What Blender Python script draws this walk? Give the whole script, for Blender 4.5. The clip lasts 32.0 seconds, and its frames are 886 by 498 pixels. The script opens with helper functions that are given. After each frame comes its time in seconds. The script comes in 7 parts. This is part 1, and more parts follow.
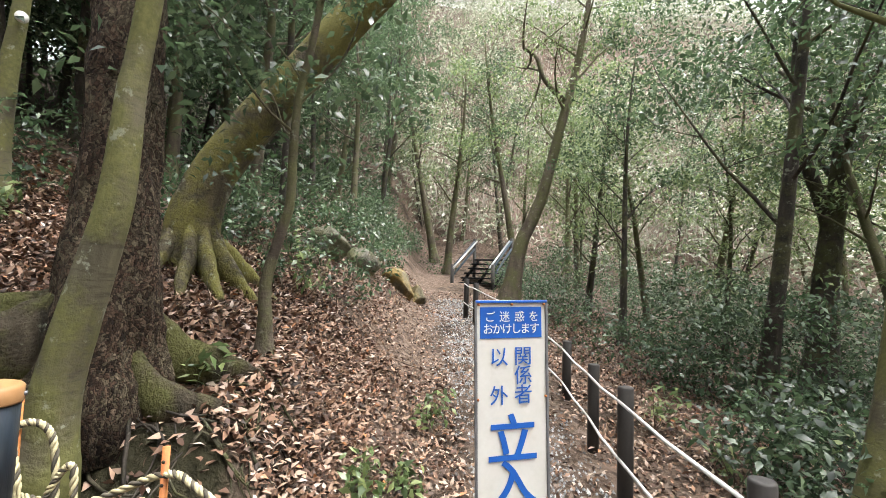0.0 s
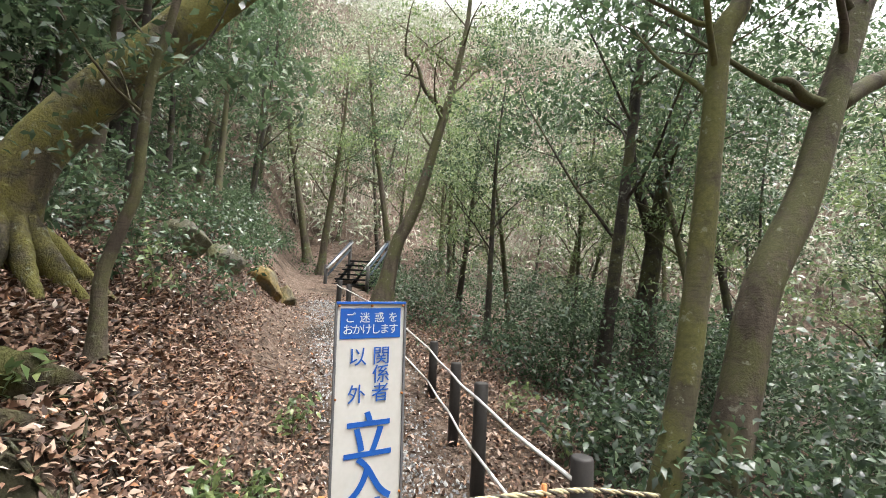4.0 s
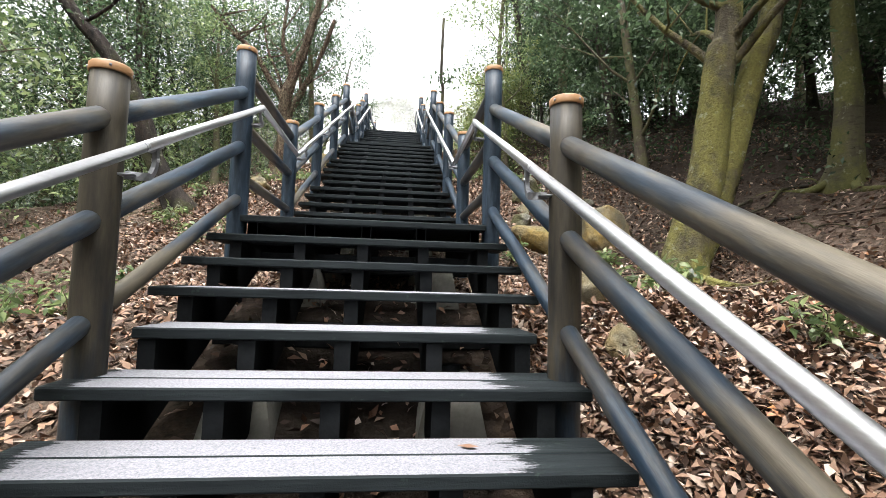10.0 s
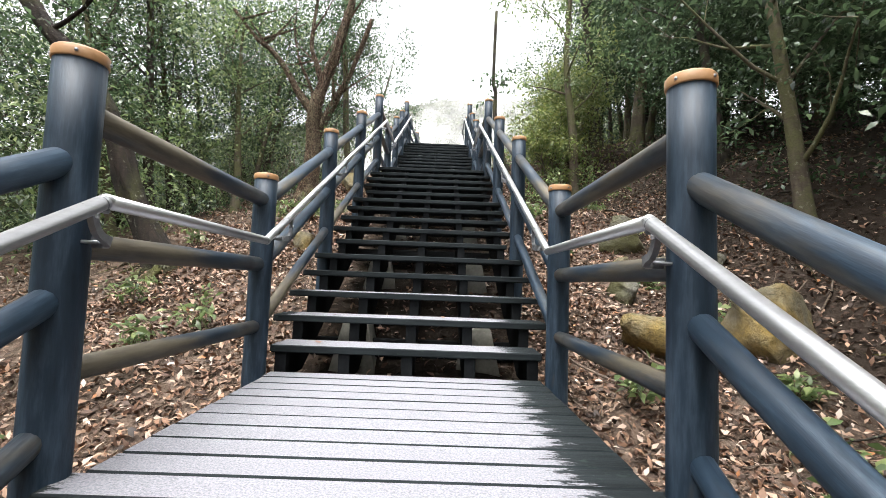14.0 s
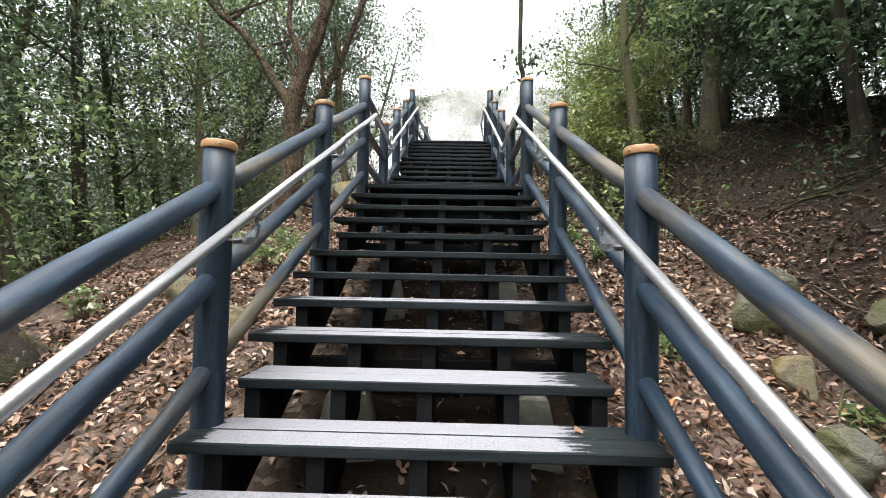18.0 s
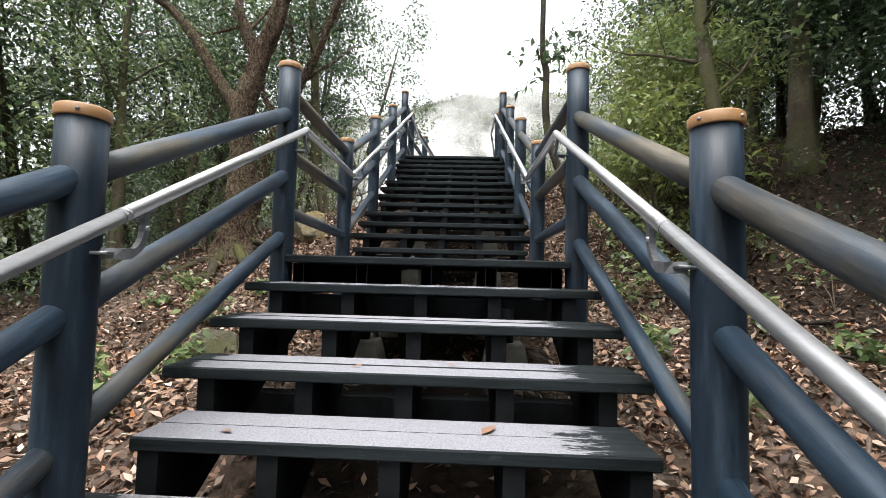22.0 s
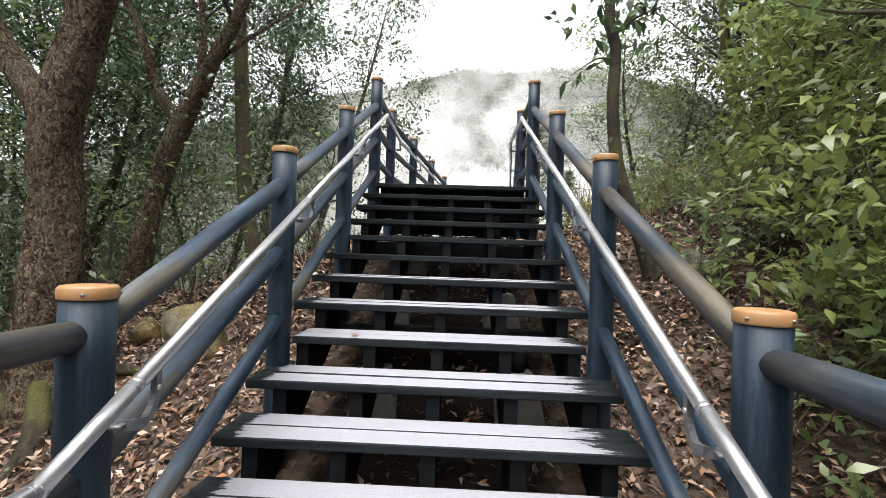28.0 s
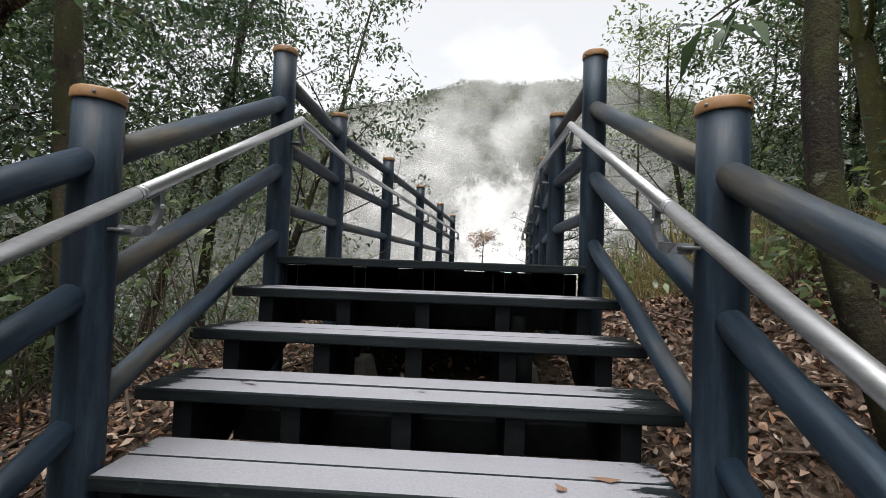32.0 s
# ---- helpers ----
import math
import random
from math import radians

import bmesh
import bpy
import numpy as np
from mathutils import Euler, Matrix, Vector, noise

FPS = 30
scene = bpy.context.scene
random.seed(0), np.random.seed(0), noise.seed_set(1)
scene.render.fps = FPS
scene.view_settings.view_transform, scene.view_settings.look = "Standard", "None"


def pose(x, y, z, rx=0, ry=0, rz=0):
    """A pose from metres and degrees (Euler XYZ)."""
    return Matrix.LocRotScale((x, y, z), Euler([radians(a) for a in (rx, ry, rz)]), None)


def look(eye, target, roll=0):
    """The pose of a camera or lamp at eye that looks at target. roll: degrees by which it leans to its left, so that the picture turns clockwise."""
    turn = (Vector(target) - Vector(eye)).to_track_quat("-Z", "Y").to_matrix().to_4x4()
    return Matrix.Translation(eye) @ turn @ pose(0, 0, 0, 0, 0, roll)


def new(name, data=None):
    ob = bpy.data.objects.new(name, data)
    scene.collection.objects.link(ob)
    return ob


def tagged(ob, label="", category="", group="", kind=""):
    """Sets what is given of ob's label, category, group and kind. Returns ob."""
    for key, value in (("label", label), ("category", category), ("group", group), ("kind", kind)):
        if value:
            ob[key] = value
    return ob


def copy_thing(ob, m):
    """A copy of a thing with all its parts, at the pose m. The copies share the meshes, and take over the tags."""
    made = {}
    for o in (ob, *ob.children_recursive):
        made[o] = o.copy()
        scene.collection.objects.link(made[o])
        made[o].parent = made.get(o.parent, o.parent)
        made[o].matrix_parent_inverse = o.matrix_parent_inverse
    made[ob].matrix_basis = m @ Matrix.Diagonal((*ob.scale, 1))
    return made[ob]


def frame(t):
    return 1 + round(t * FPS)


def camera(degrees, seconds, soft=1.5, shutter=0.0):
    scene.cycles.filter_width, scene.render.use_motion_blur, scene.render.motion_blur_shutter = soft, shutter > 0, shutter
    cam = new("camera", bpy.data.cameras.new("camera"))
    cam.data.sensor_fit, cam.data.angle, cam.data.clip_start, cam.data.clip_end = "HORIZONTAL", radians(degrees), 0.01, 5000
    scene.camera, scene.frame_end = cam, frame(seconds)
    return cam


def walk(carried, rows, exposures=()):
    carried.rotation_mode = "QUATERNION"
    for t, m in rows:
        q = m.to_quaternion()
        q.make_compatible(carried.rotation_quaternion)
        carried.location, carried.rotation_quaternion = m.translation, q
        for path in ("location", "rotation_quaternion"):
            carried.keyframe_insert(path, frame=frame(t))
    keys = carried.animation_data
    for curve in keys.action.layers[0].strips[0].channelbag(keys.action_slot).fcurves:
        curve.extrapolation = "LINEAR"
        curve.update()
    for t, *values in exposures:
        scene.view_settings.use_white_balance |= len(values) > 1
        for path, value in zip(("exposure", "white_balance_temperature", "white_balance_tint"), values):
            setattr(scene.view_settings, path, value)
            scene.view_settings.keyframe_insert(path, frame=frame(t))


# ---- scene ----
cam = camera(87.7, 32.0, soft=0.8)
PATH = [
    (0, (-0.076, 1.780, 1.515), (1.917, 1.704, 1.665), 2.05),
    (0.1, (-0.081, 1.773, 1.518), (1.910, 1.664, 1.676), 2.20),
    (0.2, (-0.086, 1.766, 1.520), (1.902, 1.622, 1.686), 2.32),
    (0.3, (-0.091, 1.759, 1.522), (1.894, 1.580, 1.697), 2.44),
    (0.4, (-0.096, 1.752, 1.523), (1.884, 1.539, 1.707), 2.56),
    (0.5, (-0.100, 1.743, 1.525), (1.875, 1.495, 1.716), 2.64),
    (0.6, (-0.103, 1.741, 1.523), (1.867, 1.457, 1.724), 2.70),
    (0.7, (-0.109, 1.737, 1.521), (1.854, 1.418, 1.732), 2.74),
    (0.8, (-0.118, 1.734, 1.519), (1.838, 1.378, 1.738), 2.79),
    (0.9, (-0.129, 1.732, 1.517), (1.819, 1.340, 1.745), 2.83),
    (1, (-0.143, 1.731, 1.515), (1.796, 1.302, 1.750), 2.88),
    (1.1, (-0.152, 1.726, 1.515), (1.778, 1.259, 1.757), 2.87),
    (1.2, (-0.159, 1.723, 1.518), (1.760, 1.217, 1.767), 2.88),
    (1.3, (-0.167, 1.720, 1.523), (1.740, 1.176, 1.777), 2.88),
    (1.4, (-0.173, 1.715, 1.526), (1.724, 1.136, 1.787), 2.87),
    (1.5, (-0.175, 1.709, 1.526), (1.710, 1.096, 1.794), 2.83),
    (1.6, (-0.187, 1.703, 1.530), (1.687, 1.059, 1.802), 2.80),
    (1.7, (-0.195, 1.695, 1.531), (1.668, 1.024, 1.808), 2.75),
    (1.8, (-0.202, 1.689, 1.532), (1.651, 0.992, 1.812), 2.69),
    (1.9, (-0.208, 1.683, 1.533), (1.637, 0.964, 1.815), 2.63),
    (2, (-0.214, 1.680, 1.536), (1.623, 0.942, 1.819), 2.59),
    (2.1, (-0.218, 1.678, 1.533), (1.612, 0.925, 1.819), 2.50),
    (2.2, (-0.222, 1.680, 1.531), (1.603, 0.913, 1.818), 2.42),
    (2.3, (-0.226, 1.683, 1.530), (1.595, 0.907, 1.817), 2.37),
    (2.4, (-0.229, 1.686, 1.527), (1.590, 0.905, 1.815), 2.33),
    (2.5, (-0.231, 1.685, 1.524), (1.587, 0.903, 1.812), 2.30),
    (2.6, (-0.228, 1.690, 1.526), (1.591, 0.910, 1.815), 2.32),
    (2.7, (-0.225, 1.696, 1.527), (1.594, 0.917, 1.816), 2.34),
    (2.8, (-0.222, 1.700, 1.529), (1.599, 0.924, 1.816), 2.39),
    (2.9, (-0.219, 1.703, 1.529), (1.604, 0.933, 1.815), 2.44),
    (3, (-0.215, 1.707, 1.530), (1.611, 0.941, 1.811), 2.50),
    (3.1, (-0.211, 1.710, 1.530), (1.619, 0.952, 1.807), 2.56),
    (3.2, (-0.206, 1.713, 1.530), (1.628, 0.964, 1.801), 2.62),
    (3.3, (-0.201, 1.716, 1.530), (1.639, 0.978, 1.794), 2.68),
    (3.4, (-0.196, 1.719, 1.529), (1.650, 0.994, 1.784), 2.74),
    (3.5, (-0.190, 1.721, 1.528), (1.663, 1.011, 1.774), 2.80),
    (3.6, (-0.183, 1.724, 1.526), (1.678, 1.031, 1.762), 2.85),
    (3.7, (-0.176, 1.727, 1.525), (1.693, 1.053, 1.749), 2.90),
    (3.8, (-0.169, 1.729, 1.523), (1.710, 1.079, 1.734), 2.93),
    (3.9, (-0.161, 1.731, 1.521), (1.729, 1.108, 1.716), 2.94),
    (4, (-0.152, 1.734, 1.518), (1.749, 1.141, 1.699), 2.94),
    (4.1, (-0.142, 1.738, 1.516), (1.770, 1.176, 1.679), 2.92),
    (4.2, (-0.132, 1.742, 1.513), (1.792, 1.216, 1.657), 2.87),
    (4.3, (-0.121, 1.745, 1.510), (1.815, 1.260, 1.634), 2.78),
    (4.4, (-0.110, 1.749, 1.507), (1.838, 1.308, 1.609), 2.67),
    (4.5, (-0.097, 1.754, 1.503), (1.862, 1.361, 1.584), 2.51),
    (4.6, (-0.095, 1.754, 1.492), (1.876, 1.418, 1.556), 2.16),
    (4.7, (-0.091, 1.756, 1.481), (1.890, 1.487, 1.531), 1.83),
    (4.8, (-0.090, 1.760, 1.469), (1.900, 1.568, 1.508), 1.53),
    (4.9, (-0.092, 1.765, 1.459), (1.905, 1.657, 1.489), 1.25),
    (5, (-0.097, 1.768, 1.452), (1.903, 1.752, 1.471), 0.98),
    (5.1, (-0.088, 1.780, 1.449), (1.911, 1.857, 1.461), 0.99),
    (5.2, (-0.078, 1.790, 1.447), (1.914, 1.967, 1.450), 0.99),
    (5.3, (-0.070, 1.800, 1.446), (1.910, 2.081, 1.438), 0.99),
    (5.4, (-0.063, 1.814, 1.444), (1.899, 2.200, 1.427), 0.96),
    (5.5, (-0.059, 1.829, 1.441), (1.878, 2.325, 1.415), 0.93),
    (5.6, (-0.072, 1.842, 1.442), (1.834, 2.448, 1.407), 0.89),
    (5.7, (-0.091, 1.857, 1.443), (1.776, 2.574, 1.399), 0.84),
    (5.8, (-0.113, 1.875, 1.442), (1.708, 2.701, 1.393), 0.74),
    (5.9, (-0.135, 1.893, 1.443), (1.634, 2.825, 1.390), 0.62),
    (6, (-0.154, 1.911, 1.442), (1.558, 2.944, 1.389), 0.45),
    (6.1, (-0.165, 1.934, 1.444), (1.487, 3.059, 1.389), 0.24),
    (6.2, (-0.173, 1.956, 1.445), (1.418, 3.168, 1.392), 0.02),
    (6.3, (-0.177, 1.979, 1.446), (1.347, 3.273, 1.396), -0.20),
    (6.4, (-0.179, 2.005, 1.447), (1.276, 3.377, 1.402), -0.38),
    (6.5, (-0.179, 2.032, 1.448), (1.201, 3.479, 1.409), -0.51),
    (6.6, (-0.180, 2.077, 1.442), (1.124, 3.593, 1.412), -0.71),
    (6.7, (-0.180, 2.125, 1.437), (1.043, 3.707, 1.415), -0.85),
    (6.8, (-0.180, 2.181, 1.430), (0.963, 3.822, 1.420), -0.96),
    (6.9, (-0.179, 2.241, 1.423), (0.884, 3.936, 1.427), -1.07),
    (7, (-0.177, 2.310, 1.416), (0.808, 4.050, 1.438), -1.19),
    (7.1, (-0.168, 2.352, 1.415), (0.736, 4.135, 1.452), -1.21),
    (7.2, (-0.156, 2.400, 1.412), (0.670, 4.221, 1.465), -1.21),
    (7.3, (-0.139, 2.453, 1.411), (0.610, 4.306, 1.478), -1.18),
    (7.4, (-0.118, 2.511, 1.412), (0.561, 4.391, 1.492), -1.08),
    (7.5, (-0.088, 2.573, 1.414), (0.523, 4.476, 1.506), -0.91),
    (7.6, (-0.059, 2.665, 1.428), (0.499, 4.583, 1.529), -0.59),
    (7.7, (-0.024, 2.757, 1.457), (0.484, 4.688, 1.565), -0.21),
    (7.8, (0.013, 2.847, 1.493), (0.478, 4.789, 1.609), 0.23),
    (7.9, (0.047, 2.932, 1.532), (0.475, 4.882, 1.654), 0.65),
    (8, (0.076, 3.001, 1.565), (0.474, 4.956, 1.695), 1.06),
    (8.1, (0.101, 3.055, 1.591), (0.471, 5.015, 1.728), 1.23),
    (8.2, (0.118, 3.100, 1.611), (0.468, 5.064, 1.754), 1.36),
    (8.3, (0.130, 3.140, 1.628), (0.465, 5.106, 1.777), 1.46),
    (8.4, (0.137, 3.179, 1.645), (0.463, 5.146, 1.798), 1.54),
    (8.5, (0.143, 3.218, 1.666), (0.461, 5.187, 1.820), 1.61),
    (8.6, (0.149, 3.262, 1.692), (0.460, 5.231, 1.845), 1.67),
    (8.7, (0.156, 3.308, 1.722), (0.461, 5.279, 1.872), 1.72),
    (8.8, (0.164, 3.356, 1.754), (0.464, 5.328, 1.901), 1.76),
    (8.9, (0.175, 3.404, 1.785), (0.468, 5.377, 1.929), 1.78),
    (9, (0.188, 3.452, 1.814), (0.474, 5.426, 1.956), 1.78),
    (9.1, (0.201, 3.498, 1.838), (0.480, 5.474, 1.979), 1.79),
    (9.2, (0.215, 3.543, 1.858), (0.486, 5.519, 1.998), 1.79),
    (9.3, (0.229, 3.586, 1.874), (0.490, 5.564, 2.015), 1.77),
    (9.4, (0.238, 3.628, 1.890), (0.490, 5.607, 2.030), 1.74),
    (9.5, (0.242, 3.669, 1.904), (0.485, 5.649, 2.045), 1.72),
    (9.6, (0.238, 3.710, 1.918), (0.473, 5.691, 2.060), 1.69),
    (9.7, (0.228, 3.751, 1.933), (0.457, 5.732, 2.077), 1.66),
    (9.8, (0.217, 3.792, 1.949), (0.439, 5.774, 2.095), 1.65),
    (9.9, (0.207, 3.835, 1.968), (0.423, 5.818, 2.115), 1.65),
    (10, (0.203, 3.879, 1.989), (0.412, 5.863, 2.138), 1.66),
    (10.1, (0.204, 3.926, 2.013), (0.405, 5.910, 2.163), 1.69),
    (10.2, (0.205, 3.975, 2.039), (0.398, 5.960, 2.191), 1.71),
    (10.3, (0.208, 4.026, 2.068), (0.393, 6.012, 2.222), 1.74),
    (10.4, (0.209, 4.080, 2.099), (0.387, 6.066, 2.254), 1.76),
    (10.5, (0.210, 4.135, 2.132), (0.381, 6.122, 2.287), 1.75),
    (10.6, (0.209, 4.193, 2.166), (0.375, 6.180, 2.320), 1.71),
    (10.7, (0.209, 4.251, 2.201), (0.371, 6.239, 2.351), 1.66),
    (10.8, (0.208, 4.309, 2.235), (0.366, 6.298, 2.381), 1.61),
    (10.9, (0.206, 4.366, 2.268), (0.361, 6.355, 2.410), 1.57),
    (11, (0.203, 4.421, 2.298), (0.354, 6.410, 2.438), 1.55),
    (11.1, (0.201, 4.473, 2.326), (0.345, 6.463, 2.465), 1.57),
    (11.2, (0.199, 4.523, 2.353), (0.336, 6.514, 2.490), 1.61),
    (11.3, (0.197, 4.572, 2.377), (0.326, 6.563, 2.515), 1.66),
    (11.4, (0.196, 4.619, 2.402), (0.317, 6.611, 2.539), 1.73),
    (11.5, (0.196, 4.667, 2.429), (0.308, 6.659, 2.564), 1.79),
    (11.6, (0.201, 4.715, 2.457), (0.306, 6.708, 2.590), 1.83),
    (11.7, (0.213, 4.765, 2.486), (0.310, 6.758, 2.617), 1.86),
    (11.8, (0.227, 4.815, 2.514), (0.317, 6.809, 2.642), 1.89),
    (11.9, (0.238, 4.867, 2.540), (0.323, 6.861, 2.666), 1.93),
    (12, (0.244, 4.919, 2.563), (0.324, 6.914, 2.687), 1.99),
    (12.1, (0.241, 4.973, 2.580), (0.318, 6.968, 2.705), 2.07),
    (12.2, (0.235, 5.027, 2.594), (0.308, 7.022, 2.720), 2.13),
    (12.3, (0.227, 5.082, 2.607), (0.296, 7.077, 2.733), 2.19),
    (12.4, (0.220, 5.137, 2.620), (0.286, 7.132, 2.747), 2.25),
    (12.5, (0.218, 5.193, 2.636), (0.281, 7.188, 2.762), 2.29),
    (12.6, (0.219, 5.248, 2.655), (0.279, 7.243, 2.782), 2.30),
    (12.7, (0.220, 5.303, 2.678), (0.276, 7.298, 2.804), 2.28),
    (12.8, (0.222, 5.357, 2.705), (0.272, 7.352, 2.830), 2.22),
    (12.9, (0.225, 5.409, 2.733), (0.270, 7.405, 2.858), 2.16),
    (13, (0.229, 5.460, 2.764), (0.268, 7.456, 2.889), 2.11),
    (13.1, (0.236, 5.508, 2.796), (0.268, 7.504, 2.920), 2.12),
    (13.2, (0.244, 5.554, 2.828), (0.269, 7.549, 2.953), 2.15),
    (13.3, (0.251, 5.598, 2.860), (0.271, 7.594, 2.986), 2.19),
    (13.4, (0.258, 5.642, 2.890), (0.273, 7.637, 3.018), 2.23),
    (13.5, (0.261, 5.685, 2.917), (0.274, 7.680, 3.048), 2.27),
    (13.6, (0.256, 5.728, 2.942), (0.268, 7.723, 3.075), 2.28),
    (13.7, (0.241, 5.771, 2.963), (0.253, 7.766, 3.098), 2.26),
    (13.8, (0.220, 5.815, 2.980), (0.233, 7.810, 3.118), 2.22),
    (13.9, (0.196, 5.861, 2.994), (0.211, 7.856, 3.135), 2.16),
    (14, (0.173, 5.908, 3.004), (0.190, 7.902, 3.148), 2.12),
    (14.1, (0.155, 5.957, 3.010), (0.173, 7.951, 3.158), 2.09),
    (14.2, (0.141, 6.007, 3.015), (0.160, 8.001, 3.166), 2.07),
    (14.3, (0.132, 6.057, 3.023), (0.152, 8.051, 3.176), 2.07),
    (14.4, (0.128, 6.108, 3.035), (0.147, 8.101, 3.189), 2.08),
    (14.5, (0.127, 6.157, 3.054), (0.145, 8.151, 3.209), 2.11),
    (14.6, (0.130, 6.205, 3.084), (0.145, 8.199, 3.232), 2.11),
    (14.7, (0.136, 6.253, 3.121), (0.146, 8.248, 3.255), 2.04),
    (14.8, (0.144, 6.302, 3.162), (0.146, 8.298, 3.279), 1.94),
    (14.9, (0.153, 6.354, 3.206), (0.147, 8.351, 3.307), 1.85),
    (15, (0.162, 6.410, 3.249), (0.147, 8.408, 3.340), 1.79),
    (15.1, (0.167, 6.471, 3.288), (0.145, 8.469, 3.376), 1.77),
    (15.2, (0.172, 6.535, 3.325), (0.139, 8.533, 3.410), 1.87),
    (15.3, (0.175, 6.603, 3.360), (0.133, 8.600, 3.443), 2.00),
    (15.4, (0.176, 6.671, 3.393), (0.127, 8.668, 3.476), 2.10),
    (15.5, (0.176, 6.738, 3.427), (0.123, 8.736, 3.510), 2.11),
    (15.6, (0.174, 6.803, 3.461), (0.122, 8.801, 3.544), 2.04),
    (15.7, (0.171, 6.866, 3.496), (0.119, 8.863, 3.579), 1.98),
    (15.8, (0.168, 6.927, 3.531), (0.116, 8.924, 3.614), 1.91),
    (15.9, (0.164, 6.986, 3.566), (0.113, 8.984, 3.649), 1.85),
    (16, (0.159, 7.044, 3.601), (0.110, 9.042, 3.684), 1.79),
    (16.1, (0.154, 7.101, 3.636), (0.106, 9.098, 3.718), 1.73),
    (16.2, (0.148, 7.157, 3.669), (0.101, 9.154, 3.752), 1.67),
    (16.3, (0.142, 7.212, 3.702), (0.097, 9.210, 3.784), 1.61),
    (16.4, (0.137, 7.267, 3.733), (0.092, 9.265, 3.816), 1.55),
    (16.5, (0.130, 7.322, 3.763), (0.088, 9.320, 3.845), 1.49),
    (16.6, (0.124, 7.377, 3.791), (0.083, 9.375, 3.873), 1.43),
    (16.7, (0.118, 7.432, 3.817), (0.079, 9.430, 3.898), 1.38),
    (16.8, (0.113, 7.489, 3.840), (0.074, 9.487, 3.922), 1.32),
    (16.9, (0.107, 7.546, 3.860), (0.070, 9.544, 3.942), 1.26),
    (17, (0.102, 7.605, 3.878), (0.066, 9.603, 3.960), 1.21),
    (17.1, (0.097, 7.665, 3.893), (0.063, 9.663, 3.974), 1.15),
    (17.2, (0.093, 7.727, 3.904), (0.060, 9.725, 3.985), 1.10),
    (17.3, (0.090, 7.791, 3.911), (0.057, 9.790, 3.992), 1.04),
    (17.4, (0.087, 7.858, 3.914), (0.055, 9.856, 3.996), 0.98),
    (17.5, (0.085, 7.927, 3.913), (0.054, 9.925, 3.995), 0.92),
    (17.6, (0.088, 7.999, 3.909), (0.055, 9.997, 3.992), 0.91),
    (17.7, (0.096, 8.075, 3.902), (0.059, 10.073, 3.990), 0.96),
    (17.8, (0.105, 8.154, 3.894), (0.065, 10.152, 3.988), 1.04),
    (17.9, (0.114, 8.238, 3.887), (0.070, 10.235, 3.987), 1.10),
    (18, (0.117, 8.327, 3.881), (0.072, 10.324, 3.986), 1.11),
    (18.1, (0.118, 8.421, 3.877), (0.074, 10.417, 3.984), 1.11),
    (18.2, (0.119, 8.516, 3.874), (0.075, 10.513, 3.983), 1.09),
    (18.3, (0.120, 8.612, 3.873), (0.078, 10.608, 3.984), 1.06),
    (18.4, (0.121, 8.704, 3.876), (0.080, 10.701, 3.987), 1.04),
    (18.5, (0.123, 8.790, 3.884), (0.081, 10.787, 3.996), 1.05),
    (18.6, (0.128, 8.869, 3.905), (0.085, 10.865, 4.018), 1.06),
    (18.7, (0.139, 8.940, 3.942), (0.094, 10.936, 4.055), 1.07),
    (18.8, (0.153, 9.006, 3.987), (0.104, 11.002, 4.102), 1.08),
    (18.9, (0.166, 9.067, 4.034), (0.114, 11.063, 4.150), 1.08),
    (19, (0.174, 9.124, 4.075), (0.120, 11.119, 4.193), 1.09),
    (19.1, (0.179, 9.178, 4.105), (0.123, 11.173, 4.225), 1.09),
    (19.2, (0.183, 9.229, 4.125), (0.125, 11.225, 4.248), 1.09),
    (19.3, (0.185, 9.279, 4.139), (0.126, 11.274, 4.264), 1.09),
    (19.4, (0.186, 9.327, 4.149), (0.126, 11.322, 4.276), 1.10),
    (19.5, (0.187, 9.375, 4.159), (0.124, 11.370, 4.287), 1.11),
    (19.6, (0.187, 9.422, 4.172), (0.121, 11.417, 4.300), 1.11),
    (19.7, (0.185, 9.470, 4.188), (0.115, 11.464, 4.315), 1.13),
    (19.8, (0.182, 9.517, 4.206), (0.107, 11.511, 4.333), 1.16),
    (19.9, (0.180, 9.563, 4.227), (0.101, 11.558, 4.353), 1.19),
    (20, (0.180, 9.610, 4.250), (0.096, 11.604, 4.376), 1.24),
    (20.1, (0.182, 9.656, 4.274), (0.095, 11.650, 4.400), 1.28),
    (20.2, (0.186, 9.702, 4.299), (0.096, 11.696, 4.425), 1.33),
    (20.3, (0.190, 9.748, 4.327), (0.098, 11.742, 4.453), 1.38),
    (20.4, (0.194, 9.795, 4.355), (0.100, 11.788, 4.480), 1.41),
    (20.5, (0.196, 9.841, 4.385), (0.101, 11.834, 4.509), 1.42),
    (20.6, (0.194, 9.887, 4.415), (0.098, 11.881, 4.537), 1.39),
    (20.7, (0.186, 9.934, 4.445), (0.091, 11.928, 4.563), 1.31),
    (20.8, (0.176, 9.982, 4.472), (0.082, 11.976, 4.587), 1.22),
    (20.9, (0.168, 10.032, 4.497), (0.076, 12.027, 4.609), 1.16),
    (21, (0.166, 10.085, 4.517), (0.073, 12.080, 4.627), 1.14),
    (21.1, (0.168, 10.141, 4.531), (0.075, 12.135, 4.645), 1.19),
    (21.2, (0.174, 10.198, 4.541), (0.078, 12.192, 4.662), 1.30),
    (21.3, (0.181, 10.254, 4.551), (0.082, 12.248, 4.681), 1.44),
    (21.4, (0.187, 10.308, 4.563), (0.087, 12.301, 4.699), 1.56),
